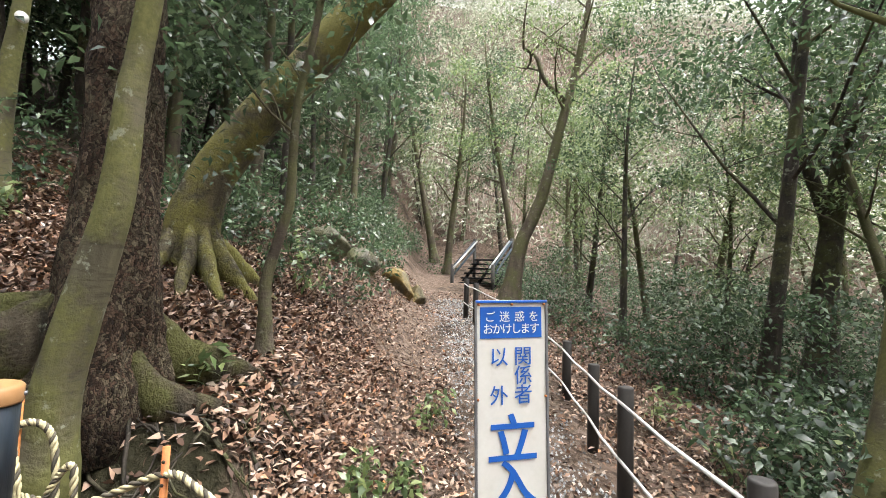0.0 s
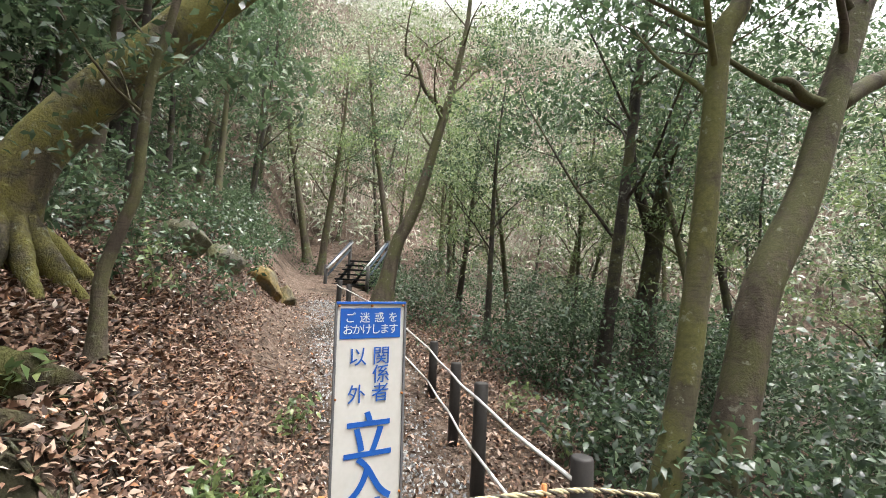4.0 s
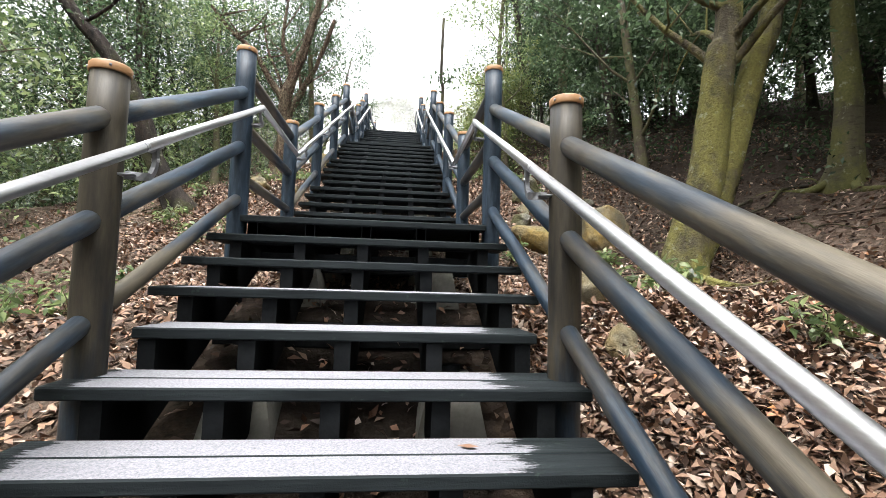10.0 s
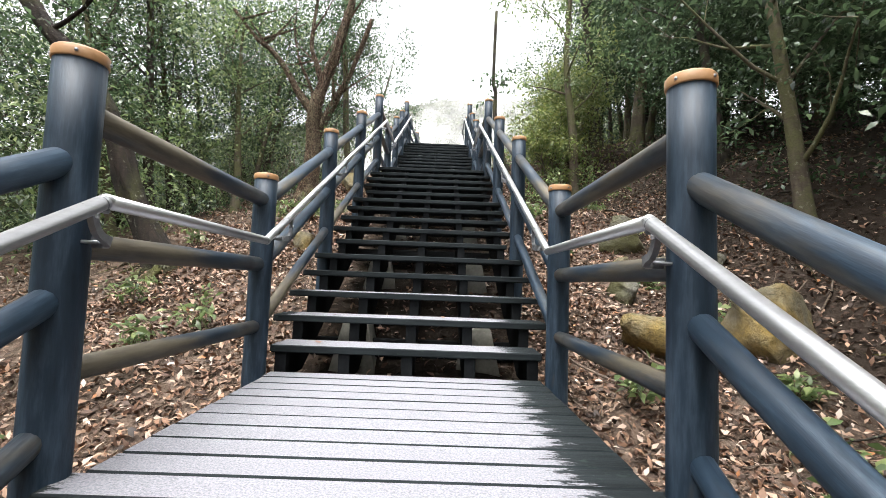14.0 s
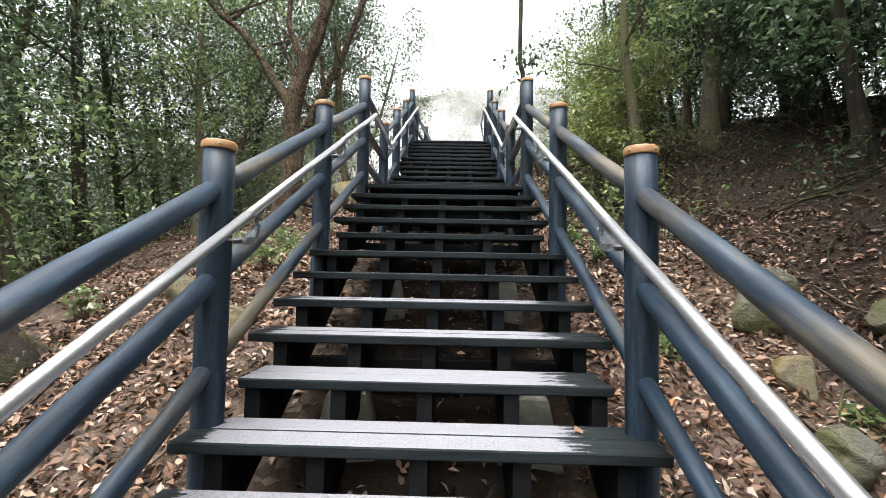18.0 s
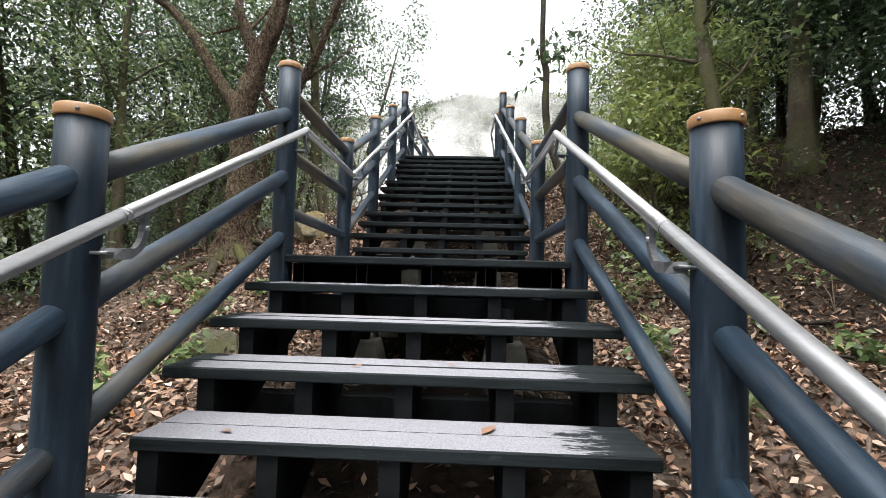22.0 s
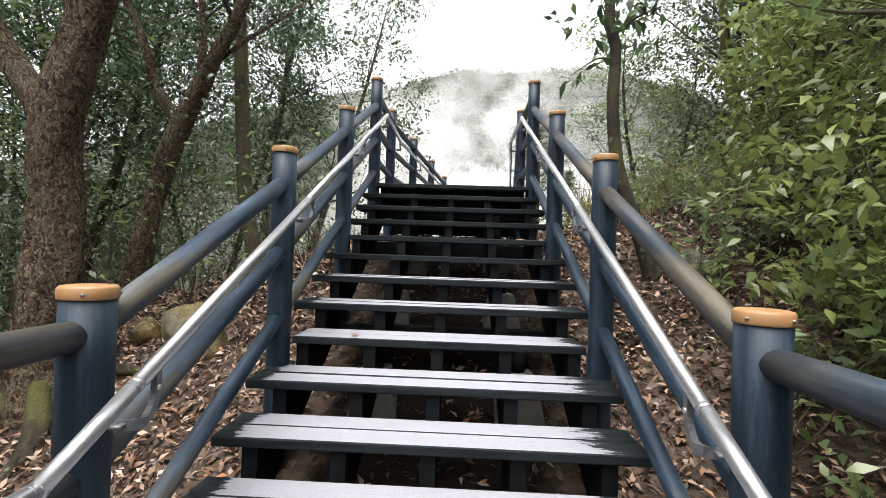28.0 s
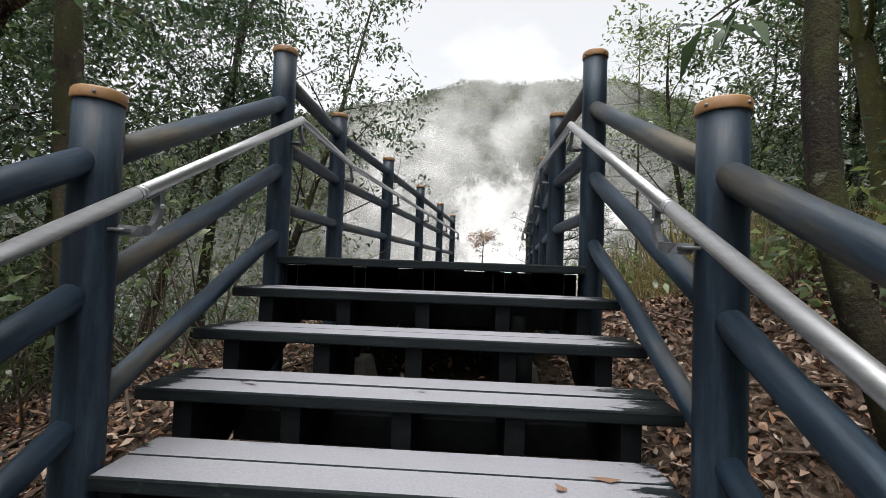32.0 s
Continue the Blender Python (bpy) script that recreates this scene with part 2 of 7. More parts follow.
    (21.5, (0.194, 10.358, 4.578), (0.093, 12.350, 4.718), 1.66),
    (21.6, (0.198, 10.402, 4.601), (0.101, 12.395, 4.739), 1.68),
    (21.7, (0.202, 10.442, 4.628), (0.109, 12.435, 4.765), 1.64),
    (21.8, (0.205, 10.481, 4.660), (0.118, 12.474, 4.793), 1.58),
    (21.9, (0.208, 10.521, 4.695), (0.126, 12.515, 4.823), 1.52),
    (22, (0.211, 10.564, 4.731), (0.130, 12.559, 4.855), 1.50),
    (22.1, (0.213, 10.614, 4.768), (0.132, 12.608, 4.887), 1.50),
    (22.2, (0.217, 10.667, 4.803), (0.134, 12.662, 4.920), 1.55),
    (22.3, (0.224, 10.723, 4.838), (0.138, 12.718, 4.952), 1.61),
    (22.4, (0.233, 10.781, 4.872), (0.143, 12.776, 4.984), 1.70),
    (22.5, (0.245, 10.837, 4.903), (0.153, 12.832, 5.015), 1.78),
    (22.6, (0.261, 10.891, 4.932), (0.165, 12.885, 5.043), 1.84),
    (22.7, (0.278, 10.942, 4.958), (0.179, 12.937, 5.070), 1.88),
    (22.8, (0.293, 10.991, 4.984), (0.192, 12.986, 5.096), 1.91),
    (22.9, (0.304, 11.039, 5.009), (0.200, 13.033, 5.121), 1.95),
    (23, (0.307, 11.084, 5.035), (0.202, 13.078, 5.146), 1.99),
    (23.1, (0.301, 11.129, 5.061), (0.194, 13.123, 5.170), 2.07),
    (23.2, (0.287, 11.173, 5.087), (0.179, 13.167, 5.192), 2.17),
    (23.3, (0.268, 11.218, 5.110), (0.160, 13.213, 5.211), 2.27),
    (23.4, (0.247, 11.266, 5.130), (0.141, 13.261, 5.227), 2.35),
    (23.5, (0.230, 11.317, 5.145), (0.124, 13.312, 5.240), 2.37),
    (23.6, (0.217, 11.373, 5.155), (0.110, 13.368, 5.251), 2.30),
    (23.7, (0.210, 11.431, 5.161), (0.100, 13.426, 5.260), 2.15),
    (23.8, (0.205, 11.491, 5.166), (0.094, 13.485, 5.269), 1.96),
    (23.9, (0.203, 11.549, 5.174), (0.090, 13.543, 5.280), 1.80),
    (24, (0.202, 11.604, 5.188), (0.089, 13.598, 5.295), 1.70),
    (24.1, (0.200, 11.652, 5.210), (0.089, 13.646, 5.316), 1.67),
    (24.2, (0.198, 11.697, 5.238), (0.089, 13.692, 5.341), 1.67),
    (24.3, (0.196, 11.740, 5.271), (0.089, 13.735, 5.369), 1.68),
    (24.4, (0.194, 11.782, 5.304), (0.088, 13.777, 5.397), 1.68),
    (24.5, (0.193, 11.824, 5.337), (0.088, 13.819, 5.425), 1.68),
    (24.6, (0.192, 11.868, 5.367), (0.089, 13.864, 5.451), 1.67),
    (24.7, (0.193, 11.914, 5.395), (0.090, 13.910, 5.474), 1.65),
    (24.8, (0.194, 11.961, 5.420), (0.092, 13.957, 5.495), 1.64),
    (24.9, (0.196, 12.010, 5.443), (0.094, 14.006, 5.514), 1.62),
    (25, (0.198, 12.060, 5.464), (0.097, 14.057, 5.532), 1.61),
    (25.1, (0.201, 12.112, 5.483), (0.101, 14.108, 5.549), 1.60),
    (25.2, (0.204, 12.164, 5.502), (0.105, 14.161, 5.565), 1.58),
    (25.3, (0.208, 12.217, 5.520), (0.110, 14.214, 5.581), 1.56),
    (25.4, (0.212, 12.271, 5.537), (0.114, 14.268, 5.596), 1.54),
    (25.5, (0.216, 12.325, 5.554), (0.119, 14.322, 5.612), 1.52),
    (25.6, (0.220, 12.380, 5.571), (0.124, 14.377, 5.628), 1.50),
    (25.7, (0.223, 12.435, 5.590), (0.129, 14.432, 5.644), 1.48),
    (25.8, (0.227, 12.489, 5.608), (0.133, 14.486, 5.662), 1.46),
    (25.9, (0.230, 12.544, 5.629), (0.138, 14.541, 5.681), 1.43),
    (26, (0.233, 12.598, 5.651), (0.142, 14.596, 5.702), 1.41),
    (26.1, (0.236, 12.652, 5.674), (0.145, 14.650, 5.724), 1.39),
    (26.2, (0.237, 12.706, 5.700), (0.148, 14.703, 5.749), 1.37),
    (26.3, (0.238, 12.758, 5.729), (0.150, 14.756, 5.776), 1.34),
    (26.4, (0.239, 12.810, 5.761), (0.152, 14.807, 5.806), 1.32),
    (26.5, (0.238, 12.860, 5.795), (0.153, 14.858, 5.839), 1.29),
    (26.6, (0.237, 12.909, 5.834), (0.154, 14.907, 5.875), 1.29),
    (26.7, (0.235, 12.957, 5.874), (0.156, 14.955, 5.913), 1.33),
    (26.8, (0.233, 13.004, 5.914), (0.158, 15.002, 5.952), 1.40),
    (26.9, (0.229, 13.050, 5.953), (0.159, 15.049, 5.988), 1.46),
    (27, (0.224, 13.096, 5.989), (0.158, 15.095, 6.022), 1.53),
    (27.1, (0.216, 13.148, 6.020), (0.154, 15.146, 6.052), 1.60),
    (27.2, (0.204, 13.199, 6.046), (0.145, 15.198, 6.077), 1.65),
    (27.3, (0.189, 13.249, 6.067), (0.132, 15.248, 6.097), 1.69),
    (27.4, (0.172, 13.299, 6.083), (0.117, 15.298, 6.112), 1.71),
    (27.5, (0.156, 13.348, 6.094), (0.102, 15.347, 6.122), 1.73),
    (27.6, (0.141, 13.397, 6.100), (0.086, 15.396, 6.127), 1.75),
    (27.7, (0.128, 13.446, 6.104), (0.072, 15.445, 6.131), 1.80),
    (27.8, (0.118, 13.499, 6.110), (0.059, 15.498, 6.137), 1.84),
    (27.9, (0.111, 13.557, 6.123), (0.047, 15.556, 6.150), 1.88),
    (28, (0.108, 13.622, 6.145), (0.037, 15.621, 6.172), 1.90),
    (28.1, (0.113, 13.695, 6.180), (0.033, 15.693, 6.206), 1.90),
    (28.2, (0.125, 13.774, 6.220), (0.036, 15.772, 6.246), 1.88),
    (28.3, (0.141, 13.855, 6.257), (0.042, 15.853, 6.284), 1.85),
    (28.4, (0.153, 13.937, 6.285), (0.048, 15.934, 6.312), 1.81),
    (28.5, (0.158, 14.016, 6.294), (0.049, 16.013, 6.321), 1.79),
    (28.6, (0.152, 14.090, 6.291), (0.043, 16.087, 6.322), 1.79),
    (28.7, (0.138, 14.163, 6.288), (0.028, 16.159, 6.326), 1.80),
    (28.8, (0.119, 14.236, 6.285), (0.009, 16.232, 6.332), 1.81),
    (28.9, (0.098, 14.313, 6.282), (-0.011, 16.309, 6.337), 1.83),
    (29, (0.080, 14.396, 6.279), (-0.029, 16.392, 6.338), 1.84),
    (29.1, (0.068, 14.484, 6.275), (-0.042, 16.480, 6.336), 1.83),
    (29.2, (0.060, 14.578, 6.272), (-0.051, 16.574, 6.334), 1.82),
    (29.3, (0.056, 14.676, 6.273), (-0.055, 16.672, 6.336), 1.82),
    (29.4, (0.055, 14.773, 6.280), (-0.058, 16.769, 6.343), 1.83),
    (29.5, (0.055, 14.868, 6.293), (-0.060, 16.864, 6.357), 1.84),
    (29.6, (0.056, 14.958, 6.315), (-0.059, 16.954, 6.378), 1.87),
    (29.7, (0.060, 15.044, 6.343), (-0.058, 17.039, 6.406), 1.92),
    (29.8, (0.065, 15.125, 6.375), (-0.055, 17.121, 6.438), 1.97),
    (29.9, (0.070, 15.204, 6.409), (-0.051, 17.199, 6.471), 2.03),
    (30, (0.074, 15.280, 6.441), (-0.047, 17.275, 6.504), 2.09),
    (30.1, (0.077, 15.355, 6.470), (-0.043, 17.350, 6.533), 2.15),
    (30.2, (0.080, 15.427, 6.496), (-0.039, 17.423, 6.560), 2.23),
    (30.3, (0.084, 15.496, 6.517), (-0.033, 17.491, 6.583), 2.29),
    (30.4, (0.090, 15.559, 6.535), (-0.026, 17.554, 6.604), 2.33),
    (30.5, (0.100, 15.616, 6.549), (-0.017, 17.611, 6.622), 2.35),
    (30.6, (0.113, 15.665, 6.561), (-0.004, 17.660, 6.637), 2.34),
    (30.7, (0.129, 15.709, 6.571), (0.012, 17.704, 6.651), 2.31),
    (30.8, (0.147, 15.748, 6.582), (0.029, 17.743, 6.665), 2.27),
    (30.9, (0.163, 15.786, 6.596), (0.046, 17.780, 6.682), 2.22),
    (31, (0.177, 15.823, 6.617), (0.061, 17.818, 6.704), 2.16),
    (31.1, (0.186, 15.860, 6.645), (0.075, 17.855, 6.734), 2.13),
    (31.2, (0.191, 15.899, 6.679), (0.087, 17.894, 6.770), 2.15),
    (31.3, (0.193, 15.940, 6.716), (0.097, 17.936, 6.809), 2.18),
    (31.4, (0.195, 15.984, 6.754), (0.104, 17.979, 6.848), 2.22),
    (31.5, (0.195, 16.029, 6.789), (0.109, 18.025, 6.884), 2.24),
    (31.6, (0.196, 16.077, 6.820), (0.110, 18.073, 6.915), 2.25),
    (31.7, (0.198, 16.126, 6.848), (0.110, 18.122, 6.940), 2.22),
    (31.8, (0.200, 16.177, 6.874), (0.108, 18.173, 6.961), 2.16),
    (31.9, (0.201, 16.229, 6.897), (0.106, 18.225, 6.978), 2.10),
    (32, (0.204, 16.282, 6.920), (0.103, 18.278, 6.994), 2.02),
]
EXPO = [(0, 2.6), (2.5, 2.3), (5, 2.6), (7, 2.65), (9, 2.5), (15.5, 2.25), (20, 2.07), (24, 1.85), (28, 1.82), (31, 1.25), (32, 1.1)]
walk(cam, [(t, look(eye, target, roll)) for t, eye, target, roll in PATH], EXPO)

# ---------------------------------------------------------------- light
world = bpy.data.worlds.new("overcast_sky")
scene.world = world
world.use_nodes = True
wn, wl = world.node_tree.nodes, world.node_tree.links
sky = wn.new("ShaderNodeTexSky")
sky.sky_type, sky.sun_disc = "NISHITA", False
sky.sun_elevation, sky.sun_rotation = radians(74), radians(200)
sky.air_density, sky.dust_density, sky.ozone_density = 1.0, 6.0, 0.4
grey = wn.new("ShaderNodeHueSaturation")
grey.inputs["Saturation"].default_value = 0.12
wl.new(sky.outputs[0], grey.inputs["Color"])
wl.new(grey.outputs[0], wn["Background"].inputs[0])
wn["Background"].inputs[1].default_value = 0.15
sun = new("sun", bpy.data.lights.new("sun", "SUN"))
sun.data.energy, sun.data.angle, sun.data.color = 0.6, radians(40), (1.0, 0.96, 0.9)
sun.matrix_world = look((0, 0, 30), (6 * 0.34, 6 * 0.94, 30 - 20.9))

# ---------------------------------------------------------------- materials


ALBEDO = 0.66  # scales the colours below down evenly, so the sky shows brighter beside them


def tone(c):
    return tuple(ALBEDO * q for q in c)


class Nodes:
    """A short hand for building a node material."""

    def __init__(self, name, rough=0.7, metal=0.0, spec=0.5):
        self.m = bpy.data.materials.new(name)
        self.m.use_nodes = True
        self.n, self.l = self.m.node_tree.nodes, self.m.node_tree.links
        self.b = self.n["Principled BSDF"]
        self.b.inputs["Roughness"].default_value = rough
        self.b.inputs["Metallic"].default_value = metal
        self.b.inputs["Specular IOR Level"].default_value = spec
        self.co = self.n.new("ShaderNodeTexCoord")

    def coords(self, scale=(1, 1, 1), world_space=False):
        mp = self.n.new("ShaderNodeMapping")
        mp.inputs["Scale"].default_value = scale
        if world_space:
            geo = self.n.new("ShaderNodeNewGeometry")
            self.l.new(geo.outputs["Position"], mp.inputs[0])
        else:
            self.l.new(self.co.outputs["Object"], mp.inputs[0])
        return mp.outputs[0]

    def noise(self, scale, detail=4, rough=0.55, vec=None, out="Fac"):
        t = self.n.new("ShaderNodeTexNoise")
        t.inputs["Scale"].default_value, t.inputs["Detail"].default_value = scale, detail
        t.inputs["Roughness"].default_value = rough
        self.l.new(vec if vec else self.co.outputs["Object"], t.inputs["Vector"])
        return t.outputs[out]

    def voronoi(self, scale, vec=None, feature="F1", out="Color"):
        t = self.n.new("ShaderNodeTexVoronoi")
        t.feature = feature
        t.inputs["Scale"].default_value = scale
        self.l.new(vec if vec else self.co.outputs["Object"], t.inputs["Vector"])
        return t.outputs[out]

    def ramp(self, fac, *stops):
        t = self.n.new("ShaderNodeValToRGB")
        e = t.color_ramp.elements
        while len(e) < len(stops):
            e.new(0.5)
        for el, (p, c) in zip(e, stops):
            el.position, el.color = p, (*(tone(c) if isinstance(c, tuple) else (c, c, c)), 1)
        self.l.new(fac, t.inputs[0])
        return t.outputs[0]

    def mix(self, fac, a, b, mode="MIX"):
        t = self.n.new("ShaderNodeMix")
        t.data_type, t.blend_type = "RGBA", mode
        for s, v in ((t.inputs[0], fac), (t.inputs[6], a), (t.inputs[7], b)):
            if isinstance(v, (int, float)):
                s.default_value = v if s.type == "VALUE" else (v, v, v, 1)
            elif isinstance(v, tuple):
                s.default_value = (*tone(v), 1)
            else:
                self.l.new(v, s)
        return t.outputs[2]

    def math(self, op, a, b=0.0):
        t = self.n.new("ShaderNodeMath")
        t.operation = op
        for s, v in ((t.inputs[0], a), (t.inputs[1], b)):
            if isinstance(v, (int, float)):
                s.default_value = v
            else:
                self.l.new(v, s)
        return t.outputs[0]

    def random(self, island=False):
        if island:
            return self.n.new("ShaderNodeNewGeometry").outputs["Random Per Island"]
        return self.n.new("ShaderNodeObjectInfo").outputs["Random"]

    def normal_z(self):
        geo, sep = self.n.new("ShaderNodeNewGeometry"), self.n.new("ShaderNodeSeparateXYZ")
        self.l.new(geo.outputs["Normal"], sep.inputs[0])
        return sep.outputs[2]

    def colour(self, c):
        if isinstance(c, tuple):
            self.b.inputs["Base Color"].default_value = (*c, 1)
        else:
            self.l.new(c, self.b.inputs["Base Color"])
        return self

    def bump(self, h, dist=0.01, strength=1.0):
        t = self.n.new("ShaderNodeBump")
        t.inputs["Distance"].default_value, t.inputs["Strength"].default_value = dist, strength
        self.l.new(h, t.inputs["Height"])
        self.l.new(t.outputs[0], self.b.inputs["Normal"])
        return self

    def rough(self, v):
        self.l.new(v, self.b.inputs["Roughness"])
        return self


def bark(name, dark, mid, moss, moss_amount, ridges=9.0, depth=0.012):
    k = Nodes(name, 0.9, spec=0.2)
    v = k.coords((1, 1, 0.22))
    n = k.noise(ridges, 6, 0.65, v)
    f = k.noise(ridges * 7, 4, 0.6)
    rings = k.noise(ridges * 1.5, 5, 0.6, k.coords((1, 1, 7)))
    c = k.mix(k.ramp(n, (0.35, 0.0), (0.7, 1.0)), dark, mid)
    c = k.mix(k.ramp(rings, (0.52, 0.0), (0.66, 0.55)), c, tuple(0.55 * q for q in dark))
    patch = k.math("ADD", k.math("MULTIPLY", k.noise(1.7, 5, 0.6), 0.7), k.math("MULTIPLY", k.noise(9, 6, 0.7), 0.3))
    up = k.ramp(patch, (0.53 - moss_amount * 0.22, 0.0), (0.62 - moss_amount * 0.18, 1.0))
    c = k.mix(up, c, k.mix(f, tuple(1.35 * q for q in moss), tuple(0.35 * q for q in moss)))
    lich = k.ramp(k.noise(11, 5, 0.7), (0.60, 0.0), (0.66, 1.0))
    c = k.mix(k.math("MULTIPLY", lich, 0.5), c, (0.34, 0.36, 0.28))
    k.colour(c)
    return k.bump(k.math("ADD", k.math("ADD", n, k.math("MULTIPLY", up, 0.5)), k.math("MULTIPLY", f, 0.6)), depth).m


def flaky_bark(name, gain=1.0):
    """Old bark that comes off in small plates, red-brown below, grey lichen on top."""
    k = Nodes(name, 0.92, spec=0.15)
    warp = k.n.new("ShaderNodeVectorMath")
    warp.operation = "MULTIPLY_ADD"
    k.l.new(k.noise(7, 4, 0.6, out="Color"), warp.inputs[0])
    warp.inputs[1].default_value = (0.16, 0.16, 0.16)
    k.l.new(k.coords((1, 1, 0.6)), warp.inputs[2])
    cell = k.voronoi(58, warp.outputs[0])
    sep = k.n.new("ShaderNodeSeparateColor")
    k.l.new(cell, sep.inputs[0])
    edge = k.voronoi(58, warp.outputs[0], "DISTANCE_TO_EDGE", "Distance")
    fine = k.noise(60, 5, 0.7)
    c = k.ramp(sep.outputs[0], (0.0, (0.035, 0.022, 0.016)), (0.45, (0.11, 0.065, 0.043)), (0.8, (0.23, 0.145, 0.095)), (1.0, (0.36, 0.27, 0.19)))
    grey = k.ramp(k.math("ADD", k.math("MULTIPLY", k.noise(2.4, 5, 0.65), 0.75), k.math("MULTIPLY", sep.outputs[1], 0.25)), (0.46, 0.0), (0.56, 0.85))
    c = k.mix(grey, c, k.mix(sep.outputs[2], (0.15, 0.12, 0.075), (0.38, 0.32, 0.21)))
    c = k.mix(k.ramp(k.noise(3.3, 5, 0.65), (0.6, 0.0), (0.7, 0.7)), c, k.mix(fine, (0.05, 0.055, 0.02), (0.13, 0.13, 0.05)))
    c = k.mix(k.ramp(edge, (0.02, 0.55), (0.16, 0.0)), c, (0.008, 0.006, 0.005))
    c = k.mix(k.ramp(fine, (0.35, 0.5), (0.55, 0.0)), c, (0.02, 0.014, 0.011))
    k.colour(k.mix(1.0, c, gain, "MULTIPLY"))
    h = k.math("ADD", k.math("ADD", k.ramp(edge, (0.0, 0.0), (0.12, 1.0)), k.math("MULTIPLY", sep.outputs[0], 0.8)), k.math("MULTIPLY", fine, 0.4))
    return k.bump(h, 0.03).m


def leafy(name, a, b, c, rough=0.27, thin=0.4, glow=(0.22, 0.30, 0.08)):
    k = Nodes(name, rough, spec=0.5)
    r = k.random(island=True)
    col = k.ramp(r, (0.0, a), (0.55, b), (1.0, c))
    k.colour(col)
    k.b.inputs["Subsurface Weight"].default_value = 0.0
    tr = k.n.new("ShaderNodeBsdfTranslucent")
    k.l.new(k.mix(0.5, col, glow), tr.inputs[0])
    mx = k.n.new("ShaderNodeMixShader")
    mx.inputs[0].default_value = thin
    k.l.new(k.b.outputs[0], mx.inputs[1])
    k.l.new(tr.outputs[0], mx.inputs[2])
    k.l.new(mx.outputs[0], k.n["Material Output"].inputs[0])
    return k.m


def make_ground():
    k = Nodes("leaf_covered_soil", 0.95, spec=0.15)
    v = k.coords((1, 1, 1), True)
    cell = k.voronoi(15.0, v)
    sep = k.n.new("ShaderNodeSeparateColor")
    k.l.new(cell, sep.inputs[0])
    litter = k.ramp(sep.outputs[0], (0.0, (0.035, 0.026, 0.02)), (0.35, (0.13, 0.088, 0.063)), (0.7, (0.23, 0.165, 0.125)), (1.0, (0.36, 0.285, 0.23)))
    fine = k.noise(60, 5, 0.7, v)
    litter = k.mix(0.5, litter, k.mix(fine, (0.03, 0.022, 0.018), (0.25, 0.18, 0.14)))
    soil = k.ramp(k.noise(24, 6, 0.7, v), (0.3, (0.022, 0.017, 0.013)), (0.7, (0.085, 0.06, 0.042)))
    w = k.ramp(k.noise(0.9, 5, 0.6, v), (0.36, 0.0), (0.5, 1.0))
    c = k.mix(w, soil, litter)
    # bare soil under the stairs, with their shade painted into its colour
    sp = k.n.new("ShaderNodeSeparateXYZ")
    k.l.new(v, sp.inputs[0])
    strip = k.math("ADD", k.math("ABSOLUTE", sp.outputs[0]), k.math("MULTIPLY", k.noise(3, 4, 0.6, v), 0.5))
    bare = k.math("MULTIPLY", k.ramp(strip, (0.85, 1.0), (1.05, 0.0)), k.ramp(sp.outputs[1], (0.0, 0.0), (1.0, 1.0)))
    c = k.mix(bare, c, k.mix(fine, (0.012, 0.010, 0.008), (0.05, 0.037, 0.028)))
    # shade of the hollow below the rough-barked tree, painted onto its soil
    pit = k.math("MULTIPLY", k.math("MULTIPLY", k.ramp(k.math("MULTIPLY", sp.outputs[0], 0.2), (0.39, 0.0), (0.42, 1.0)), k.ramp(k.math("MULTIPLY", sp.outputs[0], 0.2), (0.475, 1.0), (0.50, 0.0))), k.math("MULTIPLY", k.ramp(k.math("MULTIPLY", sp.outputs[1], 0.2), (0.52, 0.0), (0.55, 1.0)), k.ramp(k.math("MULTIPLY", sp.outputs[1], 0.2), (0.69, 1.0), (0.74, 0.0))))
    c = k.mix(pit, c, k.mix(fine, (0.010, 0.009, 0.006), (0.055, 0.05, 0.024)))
    # an eroded bank with little litter, the thicket's shade painted into its soil
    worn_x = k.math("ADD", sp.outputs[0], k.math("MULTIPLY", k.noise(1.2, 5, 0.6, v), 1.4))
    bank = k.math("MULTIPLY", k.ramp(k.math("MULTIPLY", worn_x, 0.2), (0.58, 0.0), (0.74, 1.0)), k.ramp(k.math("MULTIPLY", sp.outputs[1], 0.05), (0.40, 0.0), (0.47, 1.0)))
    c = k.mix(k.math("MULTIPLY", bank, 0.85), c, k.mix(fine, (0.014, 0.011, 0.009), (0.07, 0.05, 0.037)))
    green = k.ramp(k.noise(0.55, 4, 0.6, v), (0.64, 0.0), (0.78, 0.5))
    c = k.mix(green, c, (0.05, 0.065, 0.02))
    k.colour(c)
    return k.bump(k.math("ADD", k.voronoi(15.0, v, out="Distance"), fine), 0.03).m


def make_gravel():
    k = Nodes("grey_gravel", 0.9, spec=0.2)
    r = k.random(island=True)
    k.colour(k.ramp(r, (0.0, (0.09, 0.09, 0.095)), (0.6, (0.24, 0.24, 0.24)), (1.0, (0.42, 0.42, 0.40))))
    return k.m


def make_litter():
    k = Nodes("fallen_leaf", 0.6, spec=0.3)
    r = k.random(island=True)
    k.colour(k.ramp(r, (0.0, (0.022, 0.015, 0.011)), (0.35, (0.125, 0.066, 0.042)), (0.6, (0.26, 0.148, 0.092)), (0.82, (0.40, 0.275, 0.20)), (0.94, (0.54, 0.44, 0.37)), (1.0, (0.42, 0.17, 0.06))))
    return k.m


